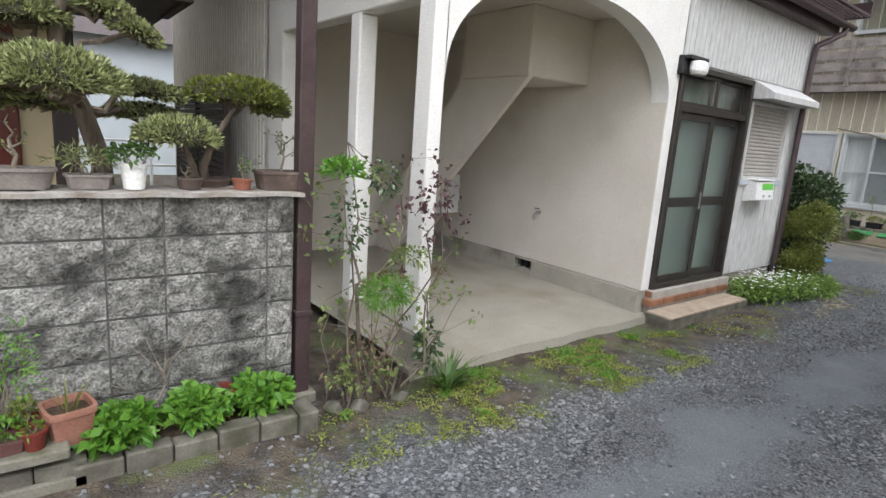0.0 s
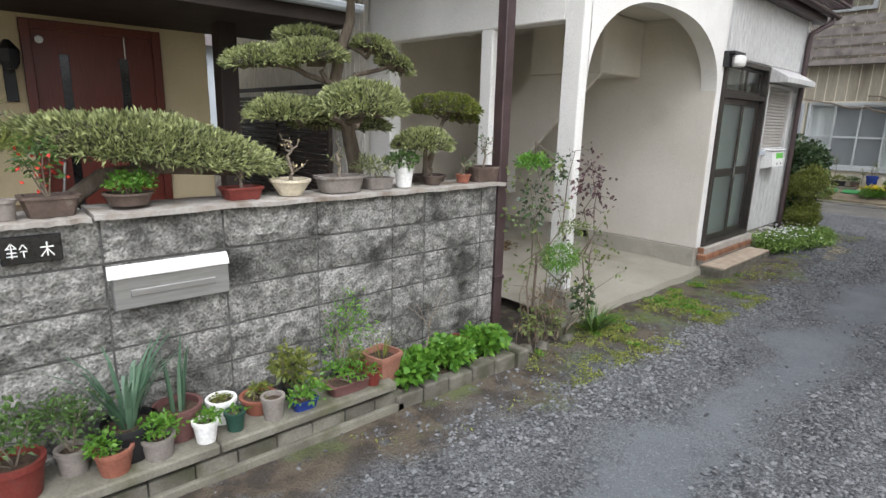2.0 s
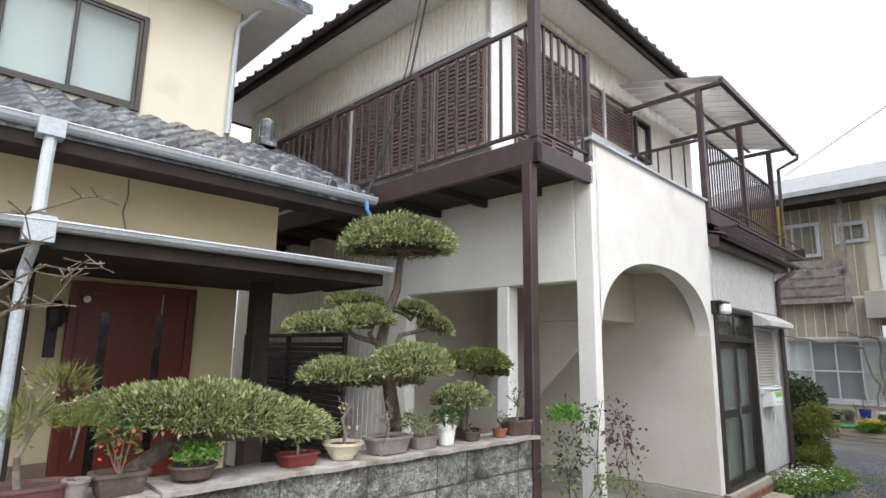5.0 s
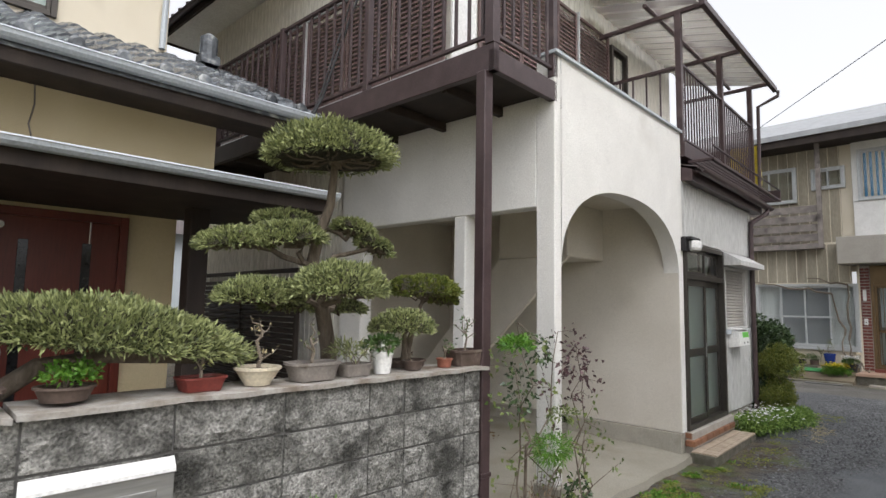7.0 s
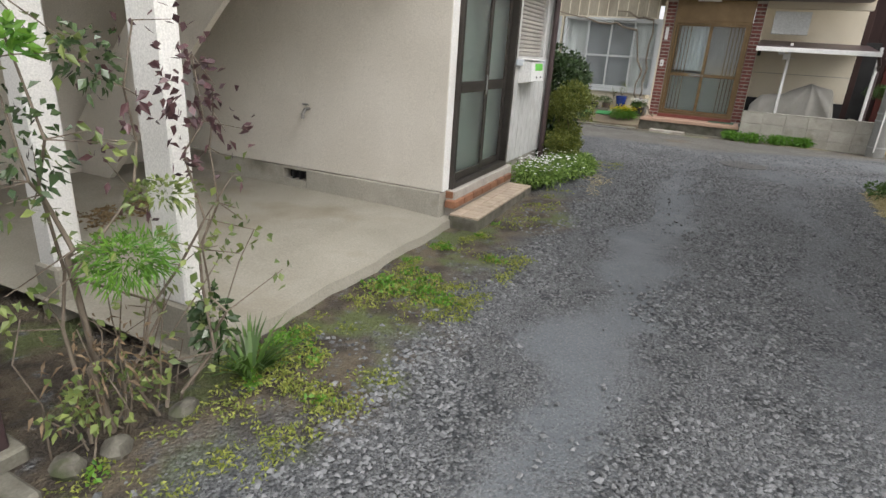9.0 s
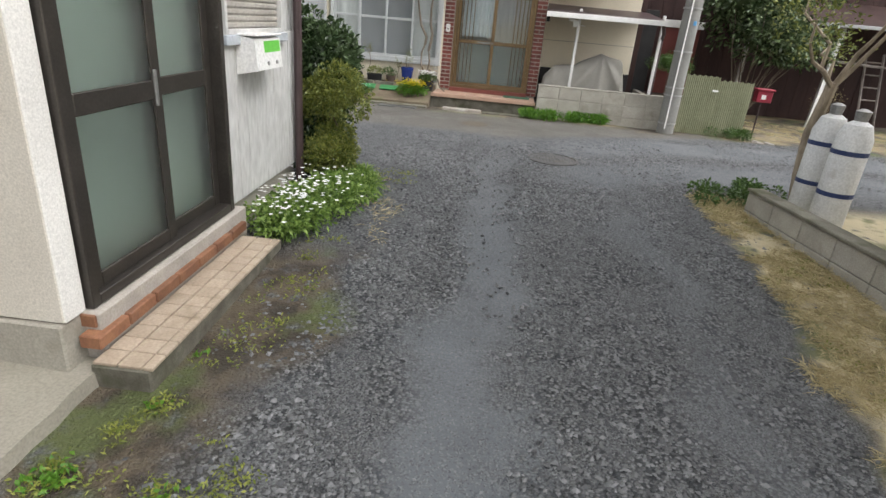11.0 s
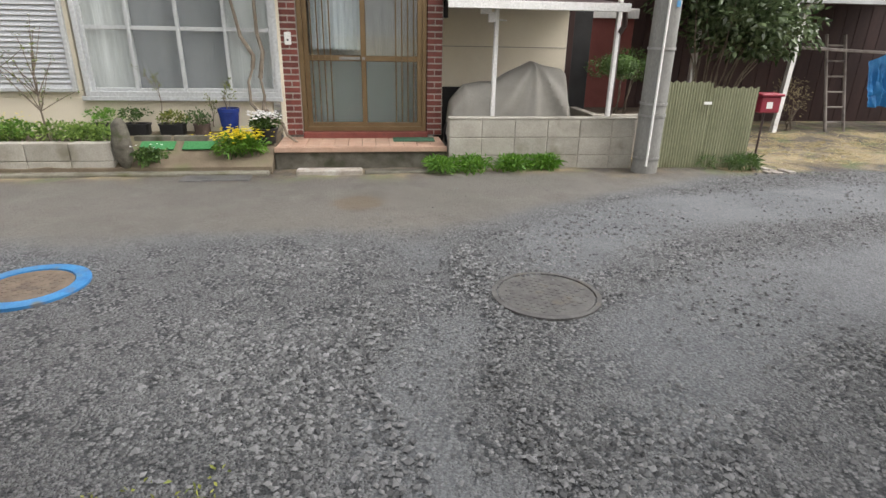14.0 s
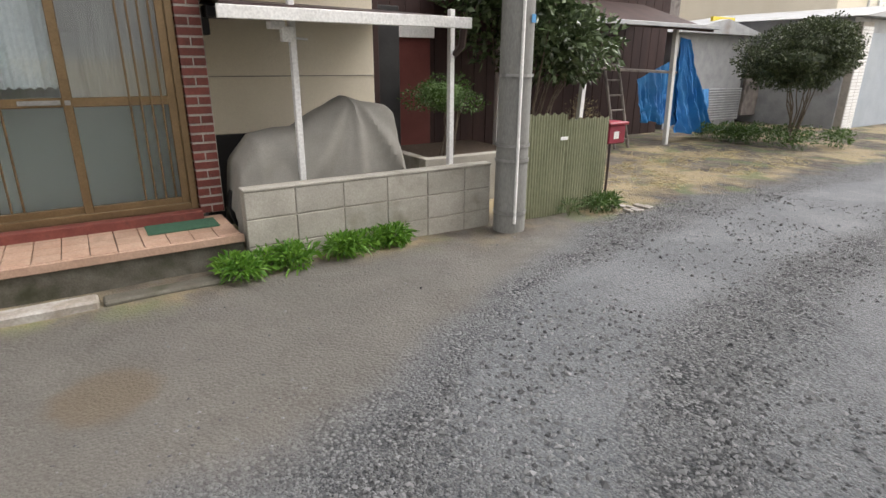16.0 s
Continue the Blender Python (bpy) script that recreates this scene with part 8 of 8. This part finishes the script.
def stones(size):
    octa = np.array([(1, 0, 0), (-1, 0, 0), (0, 1, 0), (0, -1, 0), (0, 0, 1), (0, 0, -1)], float)
    faces = [(0, 2, 4), (2, 1, 4), (1, 3, 4), (3, 0, 4), (2, 0, 5), (1, 2, 5), (3, 1, 5), (0, 3, 5)]

    def f(g, rng, xs, ys):
        for x, y in zip(xs, ys):
            yy = y + (noise.noise((x * 0.9, y * 0.9, 11)) * 0.35)
            if x > 10.22 + max(0.0, 1.1 - y) * 0.53 and rng.random() < 0.9:
                continue
            off = x - 11.25 + 1.3 * math.exp(0.75 * (y - 0.5)) + 0.2 * noise.noise((x * 1.3, y * 1.3, 17))
            if x > 8.6 and y < 0.8 and (abs(off) < 0.5 or abs(off + 1.45) < 0.5) and rng.random() < 0.72:
                continue
            if x < 10.3 and (abs(yy - 1.25) < 0.22 or abs(yy) < 0.12) and rng.random() < 0.9:
                continue
            if x < 6.5 and y + 0.3 * noise.noise((x * 3, y * 3, 8)) > 2.08 and rng.random() < 0.85:
                continue
            if x < 9 and y + 0.098 * (x - 4) < -0.38 and rng.random() < 0.9:
                continue
            if noise.noise((x * 1.1, y * 1.1, 2)) < -0.1 and rng.random() < 0.85:
                continue
            s = size * (0.6 if x > 10.2 + max(0.0, 1.1 - y) * 0.53 else 1.0) * rng.uniform(0.5, 1.5) * np.array([rng.uniform(0.7, 1.3), rng.uniform(0.7, 1.3), rng.uniform(0.45, 0.8)])
            a = rng.uniform(0, 6.28)
            v = (octa + rng.normal(size=(6, 3)) * 0.18) * s
            c, q = math.cos(a), math.sin(a)
            z = ground_z(x, y) + 0.012 * noise.noise((x * 1.3, y * 1.3, 0))
            g.add([(x + p[0] * c - p[1] * q, y + p[0] * q + p[1] * c, z + p[2] + s[2] * 0.25) for p in v], faces)
    return f


def weeds(length, width, per, rise=0.7, cut=0.05):
    def f(g, rng, xs, ys):
        for x, y in zip(xs, ys):
            if noise.noise((x * 1.7, y * 1.7, 31)) + 0.7 * noise.noise((x * 7, y * 7, 5)) < cut:
                continue
            pos = np.stack([x + rng.normal(size=per) * 0.025, y + rng.normal(size=per) * 0.025, np.full(per, ground_z(x, y) + 0.008)], 1)
            d = rng.normal(size=(per, 3)) * np.array([0.6, 0.6, 0.6 * rise]) + np.array([0, 0, rise])
            g.leaves(pos, d, length, width, rng, 0.25)
    return f


M_LOOSE = leafy("loose_stone", (0.018, 0.02, 0.023), (0.215, 0.22, 0.225), 0.8, 0.0)
scatter("gravel", "loose grey gravel stones over the lane", "gravel", 131, [(-2.5, 5.5, -0.8, 2.45, 36000), (5.5, 11.0, -1.0, 2.3, 30000), (-2.0, 3.0, 1.6, 2.5, 3500), (7.5, 10.5, -0.6, 2.5, 6000), (9.5, 12.2, -5.0, 1.5, 12000)], M_LOOSE, stones(0.0108))
M_WEED = leafy("moss_green_leaves", (0.09, 0.13, 0.02), (0.3, 0.32, 0.07), 0.6)
scatter("weeds", "low bright green weeds along the carport edge", "weeds", 132, [(2.0, 4.6, 1.95, 2.66, 2300), (3.8, 8.2, -1.3, -0.75, 900), (1.1, 2.2, 2.0, 2.55, 520), (4.4, 6.4, 2.2, 2.5, 220), (-1.0, 1.2, 2.1, 2.45, 40), (7.0, 8.2, 2.0, 2.5, 120)], M_WEED, weeds(0.026, 0.01, 6, 0.6, 0.1))
scatter("weeds", "bright green leafy weeds between the stones", "weeds", 133, [(2.0, 4.7, 2.1, 2.66, 620), (1.1, 2.1, 2.2, 2.5, 90), (4.2, 5.0, 2.2, 2.55, 80), (12.2, 12.5, -1.2, 0.6, 60)], M_BRIGHT, weeds(0.04, 0.018, 8, 0.7, 0.34))
scatter("dry_grass", "pale dry grass and straw on the verge", "dry grass", 134, [(3.5, 5.5, -1.3, -0.5, 1500), (5.5, 8.6, -1.35, -0.72, 2200), (6.4, 7.8, 2.0, 2.3, 40), (12.6, 14.8, -7.5, -3.2, 900)], M_STRAW, weeds(0.09, 0.005, 9, 0.16, -0.1))
scatter("dry_grass", "dead leaves swept on the carport floor", "dry leaves", 135, [(2.7, 3.6, 4.6, 5.0, 60)], surf("dead_leaf", (0.1, 0.07, 0.035), (0.2, 0.14, 0.07), 20, 0.9, 0.2), lambda g, rng, xs, ys: [g.leaves(np.stack([x + rng.normal(size=8) * 0.04, y + rng.normal(size=8) * 0.03, np.full(8, 0.012)], 1), rng.normal(size=(8, 3)) * np.array([1, 1, 0.12]), 0.05, 0.02, rng) for x, y in zip(xs, ys)])
scatter("litter", "few pale wood chips by the fence foot", "wood chips", 136, [(12.15, 12.4, -3.1, -2.75, 14)], M_CAP, lambda g, rng, xs, ys: [g.box(x - 0.05, x + 0.05, y - 0.02, y + 0.02, 0.02, 0.04) for x, y in zip(xs, ys)])

# overhead cables
cb = thing("power_cable", "black cables rising from the porch eave", "cable")
part("wire", Geo().tube([(0.86, 4.55, 3.1), (1.0, 4.6, 3.35), (1.35, 4.5, 4.6), (1.7, 4.3, 7.0), (2.0, 4.0, 9.0)], 0.012, 5), M_BLACK, cb)
part("wire", Geo().tube([(0.84, 4.56, 3.1), (0.97, 4.6, 3.33), (1.3, 4.52, 4.6), (1.6, 4.3, 7.0), (1.8, 4.0, 9.0)], 0.008, 5), M_BLACK, cb)
part("clamp", Geo().tube([(0.86, 4.52, 3.1), (0.86, 4.5, 3.0), (0.9, 4.5, 2.95)], 0.02, 6), M_BLUECURT, cb)
T = thing("power_cable", "thin overhead cable crossing the sky", "cable")
part("wire", Geo().tube([(12.36, -1.42, 8.8), (20, 6, 8.0), (40, 26, 9.0)], 0.012, 5), M_BLACK, T)
# bare branch with buds before the porch
br = thing("plum_tree", "leafless budding plum branches beside the porch pipe", "tree")
rng = rngof(140)
g = Geo().tube([(-2.0, 3.4, -0.1), (-1.98, 3.38, 1.2), (-1.95, 3.4, 2.2)], 0.03, 7, 0.015)
for z in (1.95, 2.1, 2.25, 1.85):
    w = wander((-1.97, 3.4, z - 0.15), (-1.97 + rng.uniform(0.2, 0.5), 3.35, z + rng.uniform(-0.05, 0.25)), 5, 0.04, rng)
    g.tube(w, 0.008, 6, 0.003)
    for p in w[1:]:
        for k in range(4):
            g.tube([p, (p[0] + rng.normal() * 0.06, p[1] + rng.normal() * 0.05, p[2] + rng.uniform(-0.02, 0.06))], 0.003, 4, 0.004)
part("branch", g, M_BARK, br)
